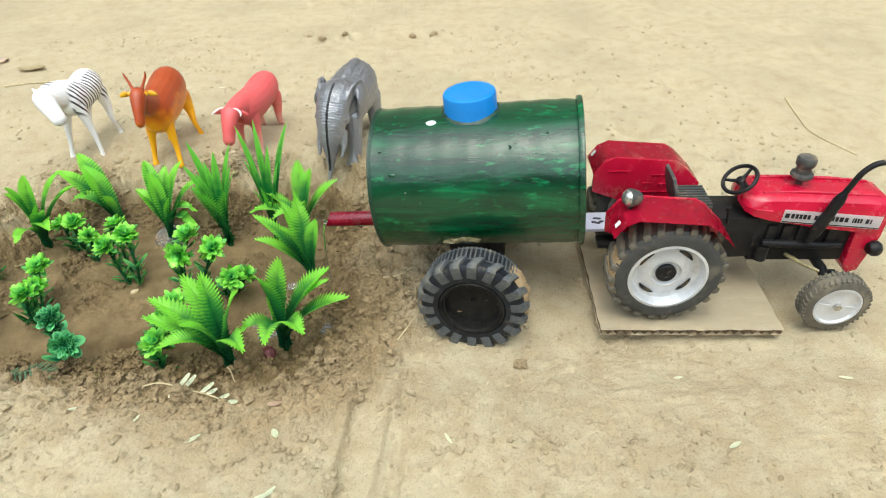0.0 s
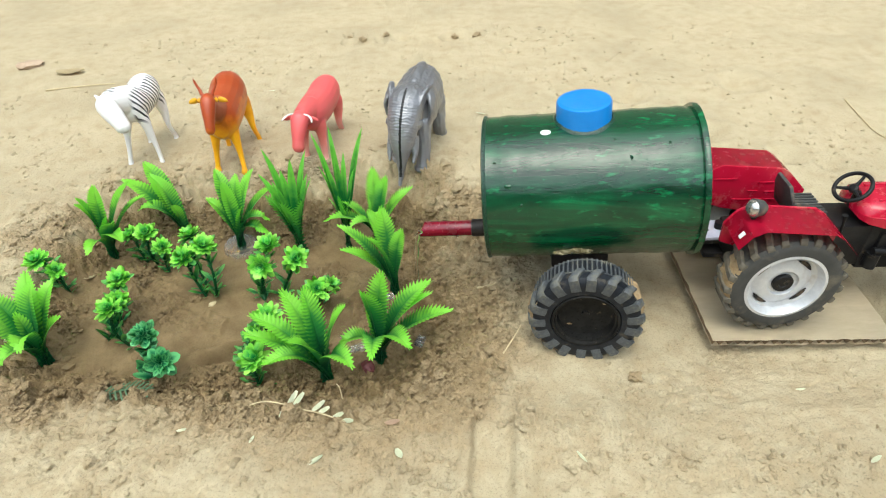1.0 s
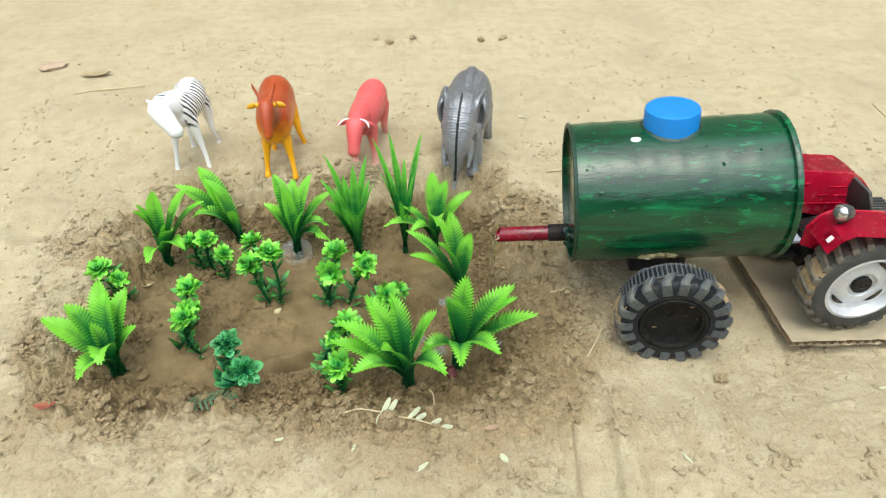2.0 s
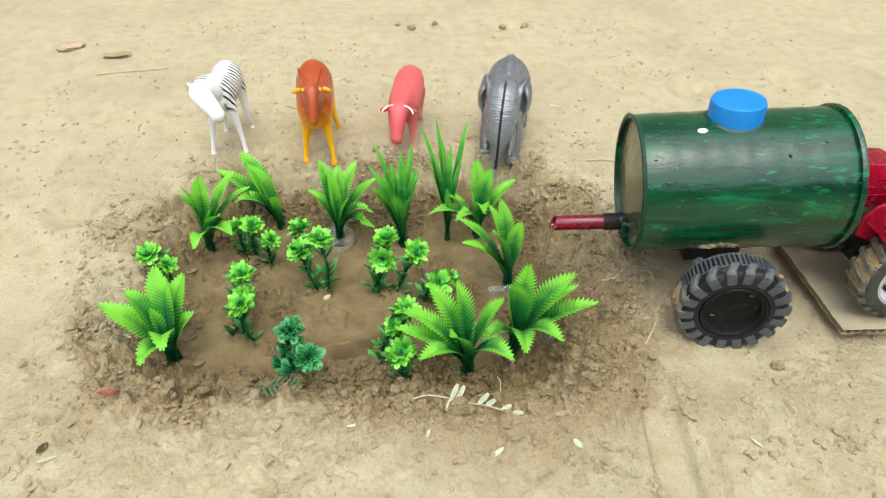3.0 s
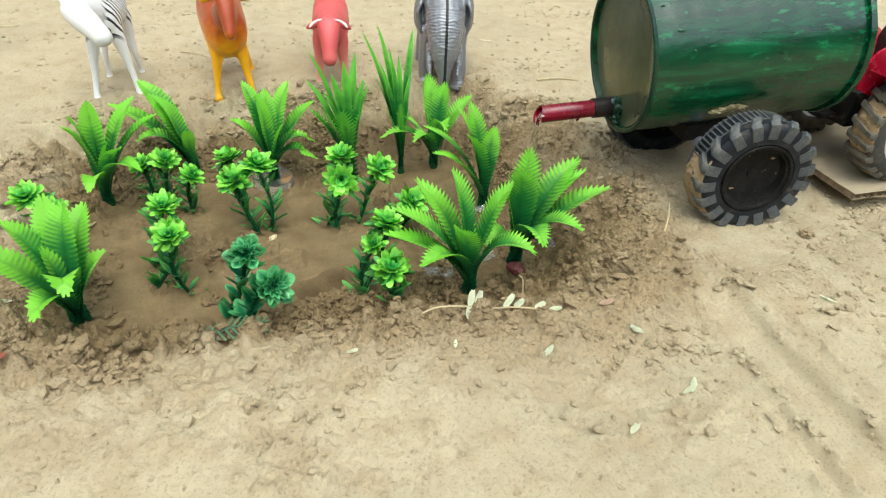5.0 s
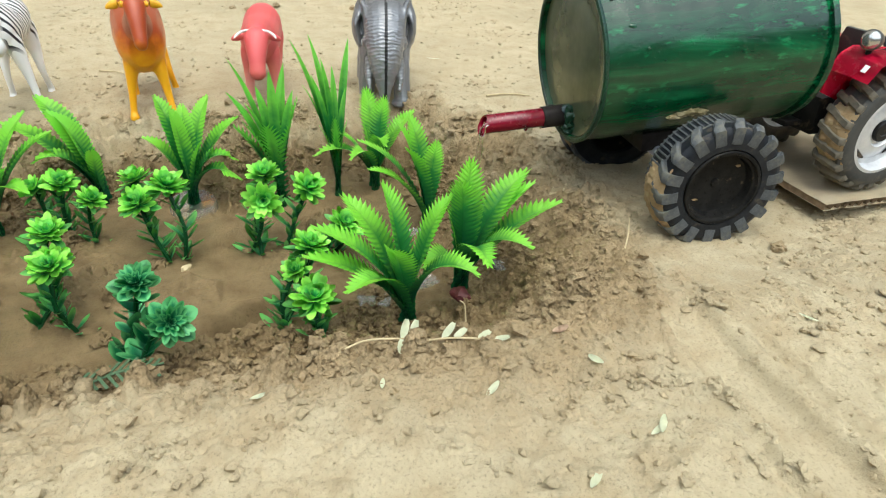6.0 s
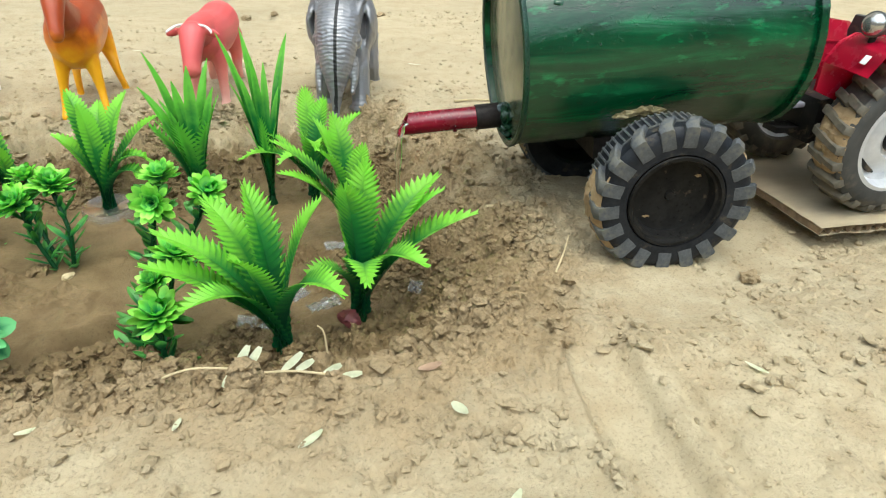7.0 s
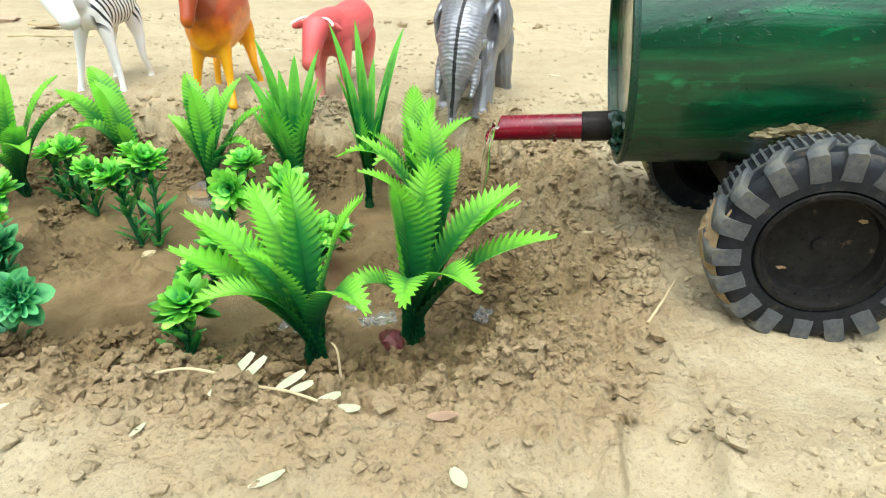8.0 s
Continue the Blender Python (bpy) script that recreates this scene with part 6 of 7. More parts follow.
def antelope(bm):
    loft(bm, [(-0.040, 0, 0.046, 0.003, 0.004), (-0.037, 0, 0.0465, 0.0105, 0.0125), (-0.027, 0, 0.0478, 0.0145, 0.0178), (-0.010, 0, 0.0450, 0.0150, 0.0182), (0.008, 0, 0.0440, 0.0142, 0.0178), (0.020, 0, 0.0425, 0.0125, 0.0165), (0.027, 0, 0.0415, 0.0070, 0.010)])
    loft(bm, [(0.012, 0, 0.050, 0.0100, 0.011), (0.023, 0, 0.0545, 0.0078, 0.0105), (0.032, 0, 0.0610, 0.0062, 0.0085), (0.038, 0, 0.0660, 0.0054, 0.0060), (0.041, 0, 0.0680, 0.003, 0.003)])
    loft(bm, [(0.0345, 0, 0.0715, 0.0035, 0.0030), (0.0390, 0, 0.0690, 0.0056, 0.0058), (0.0440, 0, 0.0630, 0.0050, 0.0056), (0.0485, 0, 0.0560, 0.0039, 0.0044), (0.0515, 0, 0.0505, 0.0034, 0.0036), (0.0530, 0, 0.0485, 0.0016, 0.0016)], 16)
    for s in (-1, 1):
        limb(bm, [(0.0370, s * 0.0030, 0.0700, 0.0022), (0.0362, s * 0.0034, 0.0735, 0.0014)], 8)
    leg(bm, 0.016, 0.0070, 0.040, 0.0260, 0.0112, 0.0054, 0.0021, 0.003)
    leg(bm, 0.016, -0.0070, 0.040, 0.0205, -0.0108, 0.0054, 0.0021, 0.003)
    leg(bm, -0.030, 0.0085, 0.042, -0.0260, 0.0165, 0.0070, 0.0021, 0.003, 0, 0.004)
    leg(bm, -0.030, -0.0080, 0.042, -0.0170, -0.0080, 0.0070, 0.0021, 0.003, 0, 0.004)
    limb(bm, [(-0.039, 0, 0.050, 0.0018), (-0.043, 0.001, 0.040, 0.0012), (-0.044, 0.002, 0.026, 0.0016), (-0.044, 0.002, 0.022, 0.0004)], 8)


def antelope_ears(bm):
    for s in (-1, 1):
        limb(bm, [(0.0370, s * 0.0030, 0.0720, 0.0014), (0.0345, s * 0.0052, 0.0765, 0.0011), (0.0330, s * 0.0074, 0.0810, 0.0009), (0.0335, s * 0.0080, 0.0845, 0.0003)], 8)
        loft(bm, [(0.0380, s * 0.0045, 0.0690, 0.0010, 0.0010), (0.0378, s * 0.0080, 0.0695, 0.0024, 0.0014), (0.0378, s * 0.0120, 0.0685, 0.0018, 0.0012), (0.0378, s * 0.0140, 0.0675, 0.0004, 0.0004)], 10, 3, 1)


def cow_horns(bm):
    for s in (-1, 1):
        limb(bm, [(0.0335, s * 0.0010, 0.0522, 0.0006), (0.0340, s * 0.0065, 0.0518, 0.0007), (0.0365, s * 0.0100, 0.0500, 0.0008), (0.0400, s * 0.0112, 0.0490, 0.0004)], 8, 3, 1)


def cow(bm):
    loft(bm, [(-0.047, 0, 0.0400, 0.003, 0.004), (-0.0440, 0, 0.0410, 0.0088, 0.0110), (-0.034, 0, 0.0420, 0.0118, 0.0135), (-0.015, 0, 0.0395, 0.0122, 0.0140), (0.003, 0, 0.0400, 0.0118, 0.0140), (0.014, 0, 0.0410, 0.0100, 0.0125), (0.021, 0, 0.0410, 0.005, 0.008)])
    loft(bm, [(0.006, 0, 0.0450, 0.0090, 0.0100), (0.018, 0, 0.0460, 0.0078, 0.0092), (0.028, 0, 0.0470, 0.0066, 0.0075), (0.035, 0, 0.0470, 0.003, 0.003)])
    loft(bm, [(0.0290, 0, 0.0510, 0.0042, 0.0035), (0.0330, 0, 0.0480, 0.0068, 0.0062), (0.0385, 0, 0.0410, 0.0058, 0.0060), (0.0430, 0, 0.0335, 0.0046, 0.0050), (0.0455, 0, 0.0285, 0.0045, 0.0042), (0.0470, 0, 0.0260, 0.002, 0.002)], 16)
    for s in (-1, 1):
        loft(bm, [(0.0320, s * 0.0055, 0.0490, 0.0010, 0.0010), (0.0318, s * 0.0090, 0.0480, 0.0026, 0.0015), (0.0316, s * 0.0125, 0.0465, 0.0018, 0.0012), (0.0316, s * 0.0140, 0.0455, 0.0004, 0.0004)], 10, 3)
    leg(bm, 0.010, 0.0070, 0.038, 0.0130, 0.0085, 0.0055, 0.0026, 0.002)
    leg(bm, 0.010, -0.0070, 0.038, 0.0100, -0.0080, 0.0055, 0.0026, 0.002)
    leg(bm, -0.036, 0.0070, 0.038, -0.0400, 0.0080, 0.0065, 0.0025, 0.002, 0, 0.003)
    leg(bm, -0.036, -0.0070, 0.038, -0.0370, -0.0085, 0.0065, 0.0025, 0.002, 0, 0.003)
    limb(bm, [(-0.046, 0, 0.047, 0.0016), (-0.0490, 0.001, 0.038, 0.0011), (-0.0495, 0.001, 0.024, 0.0016), (-0.0495, 0.001, 0.019, 0.0004)], 8)


def elephant(bm):
    loft(bm, [(-0.046, 0, 0.044, 0.004, 0.006), (-0.0415, 0, 0.0455, 0.0135, 0.0170), (-0.030, 0, 0.0470, 0.0185, 0.0220), (-0.012, 0, 0.0465, 0.0200, 0.0215), (0.003, 0, 0.0455, 0.0188, 0.0205), (0.013, 0, 0.0445, 0.0150, 0.0175), (0.021, 0, 0.0430, 0.007, 0.010)])
    limb(bm, [(-0.043, 0, 0.058, 0.0036), (-0.032, 0, 0.0665, 0.0046), (-0.018, 0, 0.0670, 0.0046), (-0.004, 0, 0.0640, 0.0042), (0.006, 0, 0.0610, 0.0036)], 12)
    # broad flat nape and forehead, cheeks and the tapering trunk
    loft(bm, [(0.002, 0, 0.0600, 0.0110, 0.0060), (0.012, 0, 0.0595, 0.0148, 0.0100), (0.021, 0, 0.0550, 0.0145, 0.0120), (0.0285, 0, 0.0470, 0.0136, 0.0120), (0.0335, 0, 0.0390, 0.0122, 0.0105), (0.0370, 0, 0.0310, 0.0100, 0.0086), (0.0390, 0, 0.0240, 0.0078, 0.0070),
              (0.0405, 0, 0.0180, 0.0056, 0.0056), (0.0420, 0, 0.0125, 0.0038, 0.0044), (0.0440, 0, 0.0060, 0.0026, 0.0030), (0.0475, 0, 0.0000, 0.0018, 0.0020), (0.0500, 0, -0.0030, 0.0012, 0.0014)], 20)
    blob(bm, (0.030, 0, 0.0235), (0.0060, 0.0062, 0.0048), 0.0, 2)
    for s in (-1, 1):
        # ears laid back on the shoulders, with a raised rim running down to the brow
        loft(bm, [(0.010, s * 0.0142, 0.0655, 0.0016, 0.0040), (0.007, s * 0.0172, 0.0605, 0.0028, 0.0090), (0.006, s * 0.0192, 0.0525, 0.0030, 0.0112), (0.008, s * 0.0190, 0.0440, 0.0028, 0.0095), (0.012, s * 0.0165, 0.0360, 0.0014, 0.0045)], 14, 4)
        limb(bm, [(0.002, s * 0.0172, 0.0655, 0.0012), (0.009, s * 0.0158, 0.0668, 0.0016), (0.018, s * 0.0134, 0.0635, 0.0017), (0.0255, s * 0.0118, 0.0575, 0.0016)], 10)
        blob(bm, (0.0290, s * 0.0118, 0.0440), (0.0042, 0.0036, 0.0050), 0.0, 2)
        limb(bm, [(0.0320, s * 0.0095, 0.0345, 0.0036), (0.0365, s * 0.0108, 0.0235, 0.0026), (0.0415, s * 0.0098, 0.0145, 0.0012)], 10)
        leg(bm, 0.010, s * 0.0105, 0.040, 0.022 if s > 0 else 0.012, s * 0.0125, 0.0086, 0.0056, 0.002)
        leg(bm, -0.032, s * 0.0110, 0.042, -0.022 if s < 0 else -0.034, s * 0.0145, 0.0096, 0.0056, 0.002, 0, 0.003)
    limb(bm, [(-0.045, 0, 0.052, 0.0020), (-0.0490, 0.001, 0.040, 0.0016), (-0.0495, 0.001, 0.024, 0.0014), (-0.0495, 0.001, 0.018, 0.0016)], 8)


def elephant_folds(p):
    """Skin folds: rings round the trunk, creases on the flanks, a gap along the joint of the two halves."""
    trunk = smooth(0.022, 0.031, p.x) * (0.00013 * math.sin((p.z - 0.5 * p.x) * 2500 + 4.0 * noise.noise(p * 160)) + 0.00030 * noise.noise(p * 330))
    flank = (1 - smooth(0.018, 0.026, p.x)) * 0.00065 * noise.noise(Vector((p.x * 260, p.y * 420, p.z * 150)))
    return float(trunk + flank)


def elephant_seam(bm):
    bm.normal_update()
    for f in bm.faces:
        c = f.calc_center_median()
        if abs(c.y - 0.0004) < 0.0007 + 0.0003 * (c.x > 0.02) and c.x > 0.018 and f.normal.x > 0.05 and c.z > 0.004:
            f.material_index = 1


figure("toy_zebra", "white plastic toy zebra with black side stripes", [STRIPED], pose(-0.3140, 0.5180, -0.0050, 0, 0, -91) @ Matrix.Diagonal((1.04, 1.10, 1.10, 1)), zebra, voxel=0.0007)
figure("toy_antelope", "amber plastic toy antelope sprayed brown on its back", [AMBER, YELLOW], pose(-0.2395, 0.5040, -0.0055, 0, 0, -86) @ Matrix.Diagonal((1.02, 1.04, 1.03, 1)), antelope, antelope_ears)
figure("toy_cow", "rose red plastic toy cow with white horns", [ROSE, PALE], pose(-0.1660, 0.5070, -0.0055, 0, 0, -100) @ Matrix.Diagonal((1.0, 1.10, 1.03, 1)), cow, cow_horns)
figure("toy_elephant", "wrinkled metallic grey plastic toy elephant with a dark mould seam", [GREY, SEAM], pose(-0.0815, 0.5020, -0.0055, 0, 0, -105), elephant, elephant_seam, 0.00065, 2, elephant_folds)


# ---- litter, water and small finds ----
def flat_leaf(name, label, mat, x, y, length, half, turn, category="dry leaf", tilt=0.0, lift=0.0012, curl=0.12, group="dry leaflets"):
    bm = bmesh.new()
    rows = []
    for i in range(7):
        t = i / 6
        w = half * math.sin(math.pi * min(0.96, t * 0.92 + 0.05)) ** 0.7
        rows.append([bm.verts.new((length * (t - 0.5), w * s, curl * length * (t - 0.5) ** 2 + abs(s) * half * 0.22)) for s in (-1, 0, 1)])
    for a, b in zip(rows, rows[1:]):
        for k in range(2):
            bm.faces.new((a[k], a[k + 1], b[k + 1], b[k]))
    bmesh.ops.solidify(bm, geom=list(bm.faces), thickness=0.0003)
    ob = mesh_object(name, bm, mat)
    ob.matrix_world = pose(x, y, ground_z(x, y) + lift, tilt, 0, turn)
    return tagged(ob, label, category, group)


for _x, _y, _l, _h, _a in ((-0.130, 0.198, 0.0095, 0.0018, 38), (-0.088, 0.200, 0.0070, 0.0025, -62), (-0.084, 0.166, 0.0095, 0.0017, 48), (0.140, 0.181, 0.0085, 0.0016, 28), (0.217, 0.225, 0.0080, 0.0014, -10),
                           (-0.086, 0.165, 0.0100, 0.0015, 20), (0.128, 0.228, 0.0060, 0.0012, 5), (-0.116, 0.155, 0.0090, 0.0018, 35), (-0.205, 0.222, 0.0070, 0.0014, 12), (0.002, 0.190, 0.0080, 0.0012, -60),
                           (-0.30, 0.246, 0.0060, 0.0013, 5), (-0.36, 0.215, 0.0090, 0.0013, 20), (-0.165, 0.212, 0.0055, 0.0012, 70), (0.075, 0.42, 0.0080, 0.0014, -20), (-0.02, 0.565, 0.0110, 0.0014, -25), (-0.23, 0.63, 0.008, 0.0012, 15)):
    flat_leaf("dry_leaflet", "pale dry leaflet lying on the sand", LEAFLET, _x, _y, _l * 0.9, _h * 0.72, _a)
flat_leaf("red_leaf", "curled reddish dry leaf on the sand", RED_LEAF, -0.342, 0.256, 0.0120, 0.0026, 8, curl=0.5, group="")
flat_leaf("pink_leaf", "faded pinkish dry leaf on the bank", PINK_LEAF, -0.092, 0.2188, 0.0080, 0.0017, 12, curl=0.2, group="", lift=0.0008)
flat_leaf("bark_scrap", "dark brown scrap of bark on the sand", BARK, -0.3653, 0.2225, 0.0070, 0.0026, 62, "bark", curl=0.2, group="", lift=0.0003)
flat_leaf("brown_leaf", "curled brown dry leaf on the sand", STRAW, -0.465, 0.694, 0.030, 0.007, 10, curl=0.25, group="", lift=0.0014)
flat_leaf("pale_pod", "pinkish pale dry pod beside the bed", LEAFLET, -0.354, 0.311, 0.0140, 0.0020, -28, curl=0.5, group="")
flat_leaf("pale_pod", "small pale dry pod in the bed", STRAW, -0.326, 0.379, 0.0090, 0.0018, 32, curl=0.3, group="")


def build_sprig():
    """A dry stalk with a few leaflets still on it."""
    o = Vector((-0.146, 0.233, ground_z(-0.146, 0.233)))
    top = thing("dry_sprig", "pale dry sprig with leaflets on the bed's bank", "dry sprig", Matrix.Translation(o))
    path = [(-0.173, 0.237, -0.0180), (-0.164, 0.239, -0.0125), (-0.152, 0.236, -0.0120), (-0.143, 0.233, -0.0138), (-0.132, 0.228, -0.0145), (-0.117, 0.221, -0.0140)]
    pts = curve_pts([(x - o.x, y - o.y, max(z, ground_z(x, y) + 0.0008) - o.z) for x, y, z in path], 6)
    for p in pts:
        p.z = max(p.z, ground_z(p.x + o.x, p.y + o.y) - o.z + 0.0007)
    bm = bmesh.new()
    tube(bm, pts, [0.0004] * len(pts), 8)
    part("stalk", bm, STRAW, top)
    for i, (t, turn, ln, rise) in enumerate(((0.44, 62, 0.0092, 10), (0.45, -112, 0.0085, -6), (0.51, 58, 0.0096, 8), (0.53, -116, 0.0096, -6), (0.59, -112, 0.0060, -4), (0.74, 40, 0.0085, 8), (0.83, 26, 0.0062, 5), (0.90, 20, 0.0058, 4), (0.97, -10, 0.0060, 2))):
        bm = bmesh.new()
        rows = []
        for k in range(6):
            u = k / 5
            w = 0.0016 * math.sin(math.pi * min(0.95, u * 0.9 + 0.06)) ** 0.4
            rows.append([bm.verts.new((ln * u, w * s, 0.1 * ln * u * u + abs(s) * 0.0004)) for s in (-1, 0, 1)])
        for a, b in zip(rows, rows[1:]):
            for k in range(2):
                bm.faces.new((a[k], a[k + 1], b[k + 1], b[k]))
        bmesh.ops.solidify(bm, geom=list(bm.faces), thickness=0.0003)
        ob = part("leaflet", bm, LEAFLET, top)
        ob.matrix_basis = Matrix.Translation(pts[int(t * (len(pts) - 1))]) @ pose(0, 0, 0, 0, 0, turn) @ pose(0, 0, 0, 0, -rise, 0)


build_sprig()


def build_fern_frond():
    o = Vector((-0.252, 0.2585, ground_z(-0.252, 0.2585) + 0.0012))
    top = thing("fallen_frond", "dull green fallen frond on the bed's bank", "leaf", Matrix.Translation(o))
    bm = bmesh.new()
    tube(bm, [(-0.013, -0.003, 0.0008), (0, 0.001, 0.0016), (0.016, 0.002, 0.001)], [0.0004, 0.0006, 0.0004], 6)
    part("rib", bm, GREEN_LEAF, top)
    for k in range(9):
        for s in (-1, 1):
            bm = bmesh.new()
            box(bm, (0, -0.0006, 0.0004), (0.0085 - abs(k - 4) * 0.0007, 0.0006, 0.0008), 0.0002)
            ob = part("frond_leaflet", bm, GREEN_LEAF, top)
            ob.matrix_basis = pose(-0.012 + 0.0030 * k, 0.001 - 0.0004 * abs(k - 5), 0.001, 0, 4, s * 62)


build_fern_frond()


def twig(name, label, pts, r, mat=STRAW, category="twig"):
    pts = [(x, y, ground_z(x, y) + z) for x, y, z in pts]
    o = Vector(pts[0])
    bm = bmesh.new()
    c = curve_pts([Vector(p) - o for p in pts], 6)
    tube(bm, c, [r * (1 - 0.5 * i / len(c)) for i in range(len(c))], 7)
    ob = mesh_object(name, bm, mat)
    ob.location = o
    return tagged(ob, label, category)


twig("straw_stalk", "thin dry straw stuck in the soil", [(-0.1215, 0.2420, -0.001), (-0.1222, 0.2428, 0.008), (-0.1240, 0.2440, 0.0165)], 0.0004)
twig("twig", "thin grey-brown twig on the sand", [(-0.016, 0.463, 0.001), (0.000, 0.464, 0.0012), (0.018, 0.460, 0.001)], 0.0008)
twig("straw_stalk", "long pale straw on the sand", [(-0.470, 0.646, 0.001), (-0.44, 0.656, 0.0015), (-0.405, 0.663, 0.001)], 0.0010)
twig("straw_stalk", "long thin pale straw curving over the sand", [(0.335, 0.575, 0.0006), (0.328, 0.53, 0.001), (0.327, 0.50, 0.001), (0.345, 0.462, 0.0006)], 0.0008)
twig("twig", "short dry twig in the crumbled soil", [(-0.040, 0.322, 0.001), (-0.030, 0.326, 0.002), (-0.022, 0.335, 0.001)], 0.0007)
twig("straw_stalk", "short straw by the wheel rut", [(-0.028, 0.268, 0.0006), (-0.022, 0.275, 0.003), (-0.016, 0.284, 0.0045)], 0.0005)
twig("twig", "short dark twig behind the toys", [(-0.275, 0.575, 0.001), (-0.262, 0.566, 0.0015), (-0.255, 0.560, 0.001)], 0.0007)


def stone(name, label, x, y, size, mat, seed, category="stone", sink=0.3, rough=0.35):
    bm = bmesh.new()
    blob(bm, (0, 0, 0), size, rough, 3, seed)
    ob = mesh_object(name, bm, mat)
    ob.location = (x, y, ground_z(x, y) + size[2] * (1 - 2 * sink))
    ob.rotation_euler = (0, 0, seed * 1.3)
    return tagged(ob, label, category)


stone("pale_pebble", "small cream pebble on damp soil", -0.228, 0.349, (0.0030, 0.0018, 0.0015), STRAW, 3)
stone("red_seed", "dark red seed half buried in soil", -0.1100, 0.2745, (0.0048, 0.0038, 0.0032), SEED, 4, "seed", 0.20, 0.35)
stone("pink_stone", "flat pinkish stone on the sand", -0.521, 0.717, (0.015, 0.010, 0.0045), STONE, 5)
for _i, (_x, _y, _s) in enumerate(((-0.1501, 0.2154, 0.0046), (-0.1237, 0.2159, 0.0042), (-0.1483, 0.7795, 0.0051), (-0.1193, 0.7833, 0.0044), (-0.0358, 0.7834, 0.0051), (-0.0093, 0.7758, 0.0058), (-0.1642, 0.7844, 0.0037), (-0.280, 0.266, 0.0085), (-0.203, 0.283, 0.0060), (-0.213, 0.277, 0.0075), (-0.196, 0.276, 0.0050), (-0.222, 0.285, 0.0048), (0.0435, 0.244, 0.0040), (-0.262, 0.262, 0.0045), (-0.170, 0.254, 0.0042),
                                   (-0.152, 0.250, 0.0040), (-0.140, 0.252, 0.0036), (-0.0440, 0.230, 0.0050), (-0.047, 0.222, 0.0042), (-0.085, 0.255, 0.0044), (-0.242, 0.356, 0.0048), (-0.262, 0.300, 0.0050), (-0.335, 0.335, 0.0040), (-0.090, 0.402, 0.0052), (-0.065, 0.372, 0.0045))):
    _ob = stone("soil_lump", "large broken lump of brown soil on the ground", _x, _y, (_s, _s * 0.8, _s * 0.55), SOIL, _i + 10, "soil lump", 0.3, 0.55)
    _at = _ob.data.attributes.new("damp", "FLOAT", "POINT")
    _at.data.foreach_set("value", np.full(len(_ob.data.vertices), 0.7 * float(dampness(np.array([_x]), np.array([_y]))[0]), dtype=np.float32))
    _at = _ob.data.attributes.new("churn", "FLOAT", "POINT")
    _at.data.foreach_set("value", np.full(len(_ob.data.vertices), 0.7 if _y > 0.6 else 0.8, dtype=np.float32))
    _ob["group"] = "soil lumps"


def film_scrap(x, y, w, d, turn, seed):
    """Crumpled scrap of clear film."""
    bm = bmesh.new()
    n = 10
    g = [[bm.verts.new((w * (i / n - 0.5), d * (j / n - 0.5), 0.0035 * abs(noise.noise(Vector((i * 0.45, j * 0.45, seed)))) + 0.0006 + 0.0022 * (i / n - 0.5) ** 2)) for j in range(n + 1)] for i in range(n + 1)]
    for i in range(n):
        for j in range(n):
            bm.faces.new((g[i][j], g[i + 1][j], g[i + 1][j + 1], g[i][j + 1]))
    bmesh.ops.solidify(bm, geom=list(bm.faces), thickness=0.00025)
    ob = mesh_object("film_scrap", bm, FILM)
    ob.matrix_world = pose(x, y, ground_z(x, y) + 0.0012, 0, 0, turn)
    ob.visible_shadow = False
    return tagged(ob, "crumpled clear plastic film on damp soil", "plastic film", "film scraps")


for _k, (_x, _y, _w, _d, _a) in enumerate(((-0.118, 0.300, 0.014, 0.007, 20), (-0.146, 0.293, 0.016, 0.009, -15), (-0.078, 0.300, 0.010, 0.006, 70), (-0.105, 0.345, 0.016, 0.006, 5), (-0.128, 0.315, 0.010, 0.006, 40))):
    film_scrap(_x, _y, _w, _d, _a, _k * 3.3)

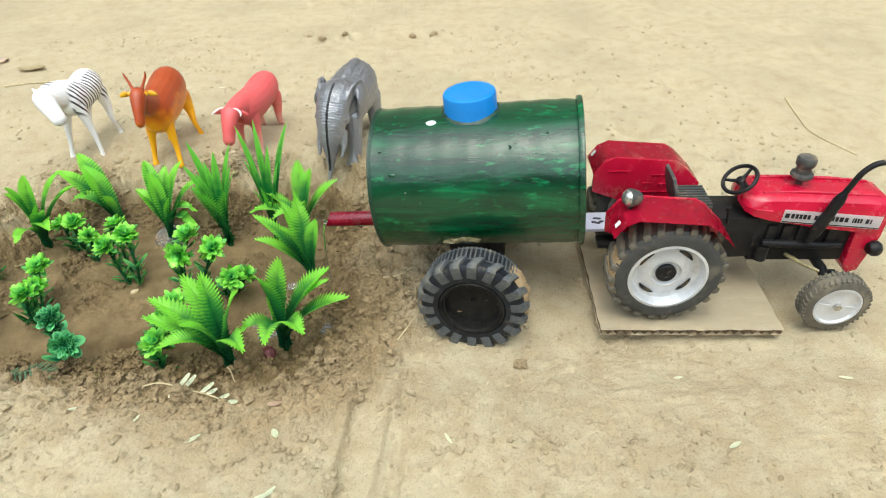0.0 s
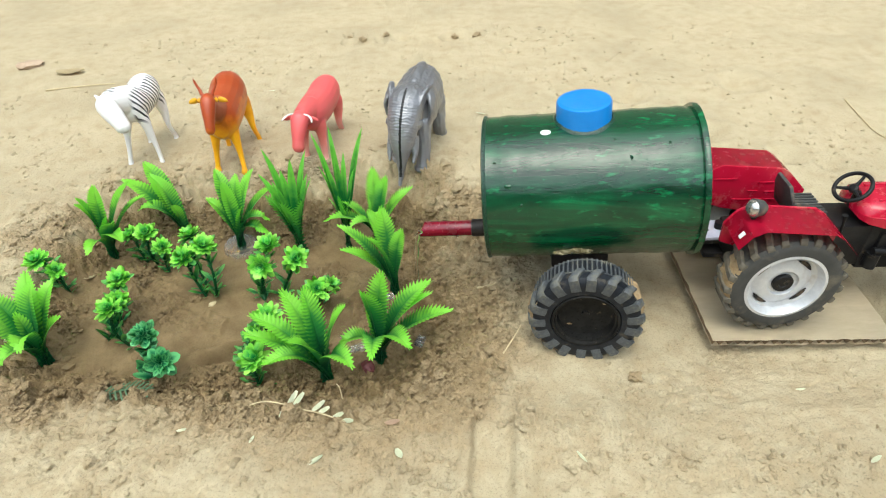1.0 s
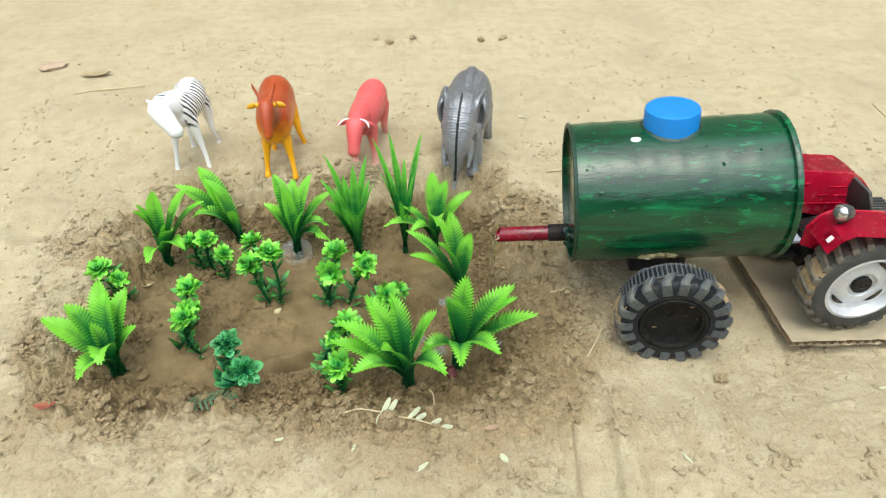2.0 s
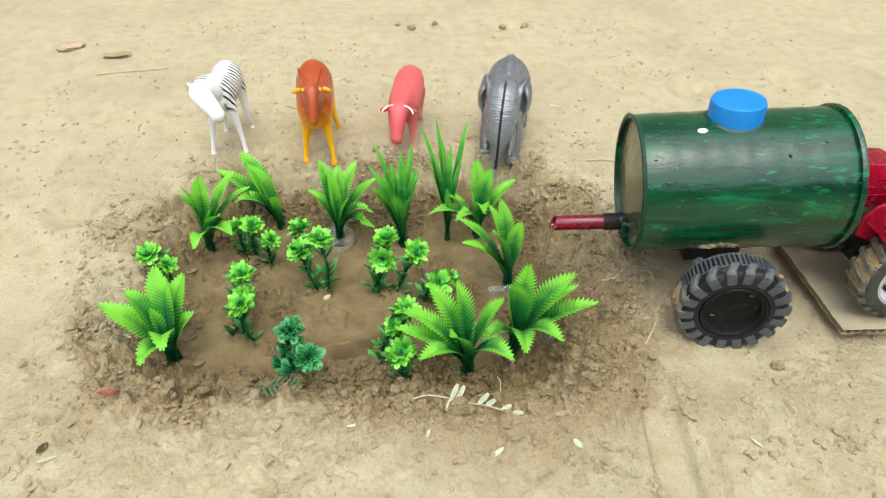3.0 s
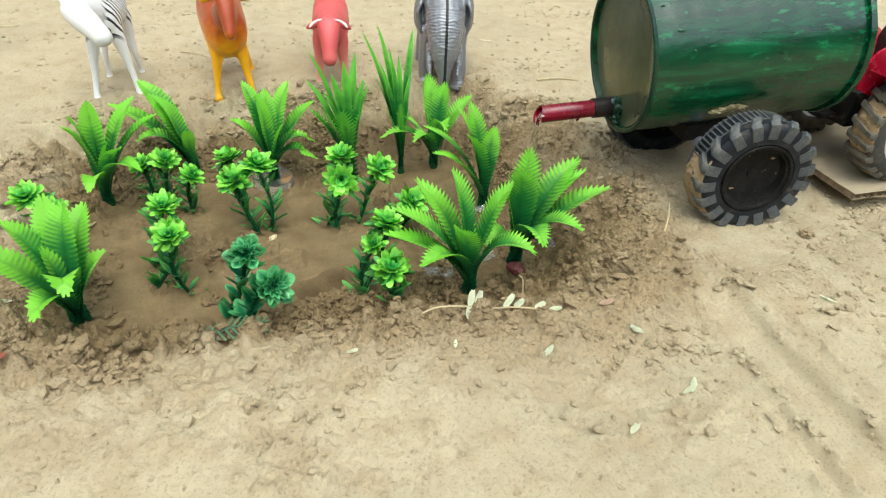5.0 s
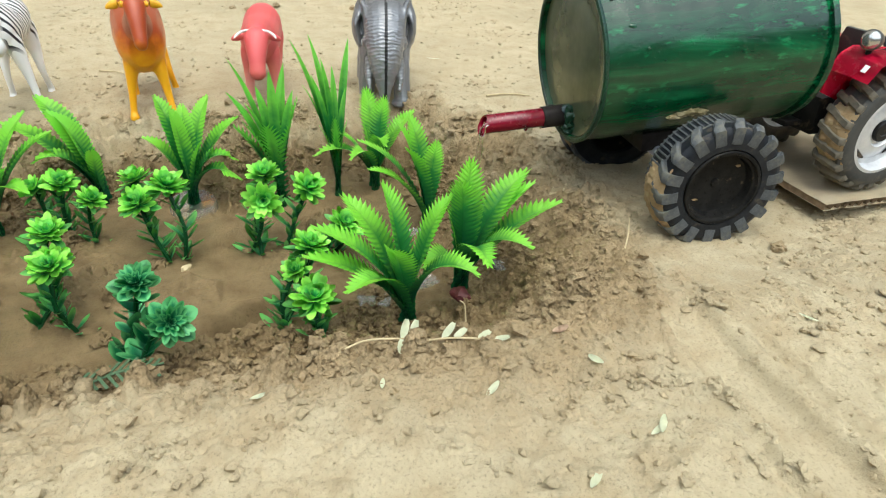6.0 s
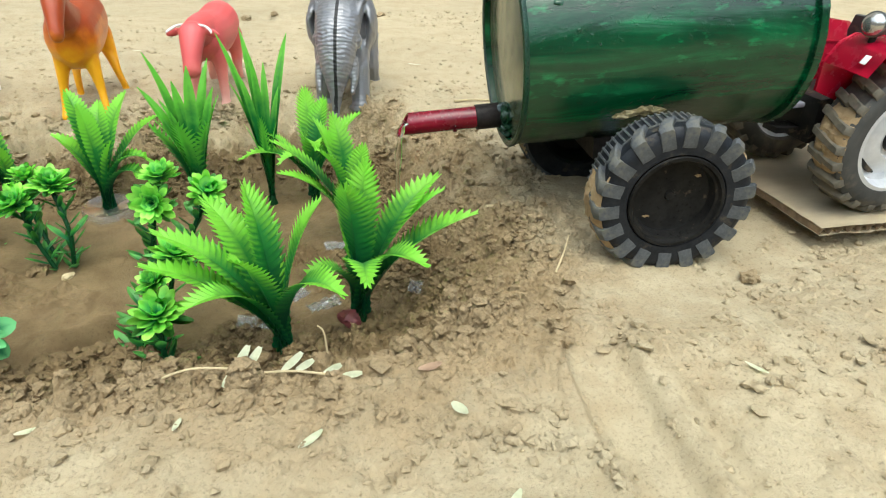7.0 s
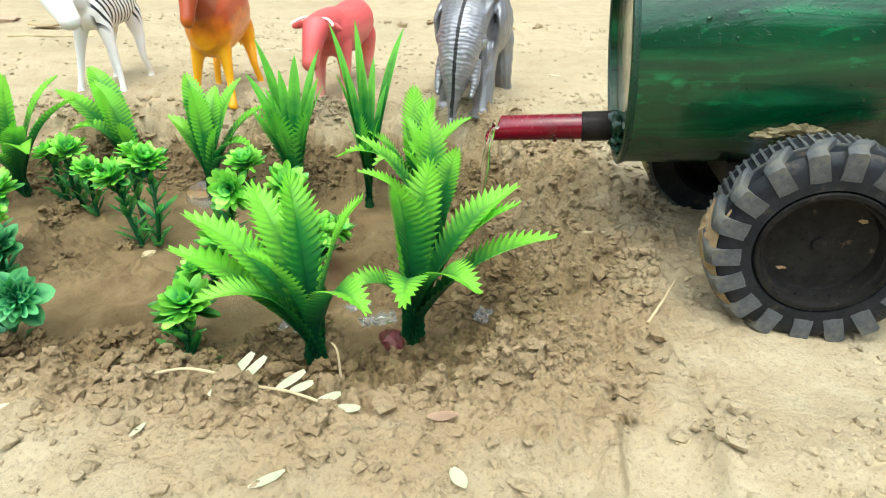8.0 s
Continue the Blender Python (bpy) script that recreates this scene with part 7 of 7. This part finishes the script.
_bm = bmesh.new()
_rows = []
for _r, _z in ((0.0005, 0.0030), (0.0060, 0.0034), (0.0100, 0.0044), (0.0122, 0.0050), (0.0132, 0.0034), (0.0135, -0.0010)):
    _rows.append([_bm.verts.new((_r * math.cos(k * math.tau / 40), _r * math.sin(k * math.tau / 40), _z)) for k in range(40)])
for _u, _w in zip(_rows, _rows[1:]):
    for _k in range(40):
        _bm.faces.new((_u[_k], _u[(_k + 1) % 40], _w[(_k + 1) % 40], _w[_k]))
bmesh.ops.solidify(_bm, geom=list(_bm.faces), thickness=0.0005)
_disc = mesh_object("plastic_disc", _bm, FILM)
_disc.matrix_world = pose(-0.2215, 0.4145, ground_z(-0.2215, 0.4145) + 0.0005, 6, 0, 0)
_disc.visible_shadow = False
tagged(_disc, "round clear plastic disc round a fern's foot", "plastic disc")

# shallow water where the jet lands, and the jet itself
_bm = bmesh.new()
_n = 56
_c = _bm.verts.new((0, 0, 0))
_ring = [_bm.verts.new(((0.044 + 0.006 * math.sin(3 * k * math.tau / _n)) * math.cos(k * math.tau / _n), 0.034 * math.sin(k * math.tau / _n), 0)) for k in range(_n)]
for _k in range(_n):
    _bm.faces.new((_ring[_k], _ring[(_k + 1) % _n], _c))
_water = mesh_object("puddle_water", _bm, WATER)
_water.location = (-0.122, 0.328, -0.0405)
_water.visible_shadow = False
tagged(_water, "shallow muddy puddle in the damp bed", "water", kind="structure")


def build_jet():
    x, y, z = -0.0765, 0.3345, 0.0318
    pts = curve_pts([(0.0008, 0, 0.0), (-0.0012, -0.0003, -0.0035), (-0.0022, -0.0006, -0.012), (-0.0028, -0.0008, -0.030), (-0.0030, -0.0008, ground_z(x - 0.003, y) - z + 0.0006)], 8)
    bm = bmesh.new()
    tube(bm, pts, [0.0019 * (0.78 + 0.22 * math.cos(i * 0.7)) * (1 - 0.25 * i / len(pts)) for i in range(len(pts))], 12, True, 0.9)
    ob = mesh_object("water_jet", bm, WATER)
    ob.location = (x, y, z)
    ob.visible_shadow = False
    tagged(ob, "thin clear jet of water falling from the red pipe", "water")
    bm = bmesh.new()
    blob(bm, (0, 0, 0), (0.0012, 0.0012, 0.0019), 0.1, 2, 4)
    d = mesh_object("water_drop", bm, WATER)
    d.location = (-0.0530, 0.3345, 0.0276)
    tagged(d, "clear water drop hanging under the pipe", "water")


build_jet()
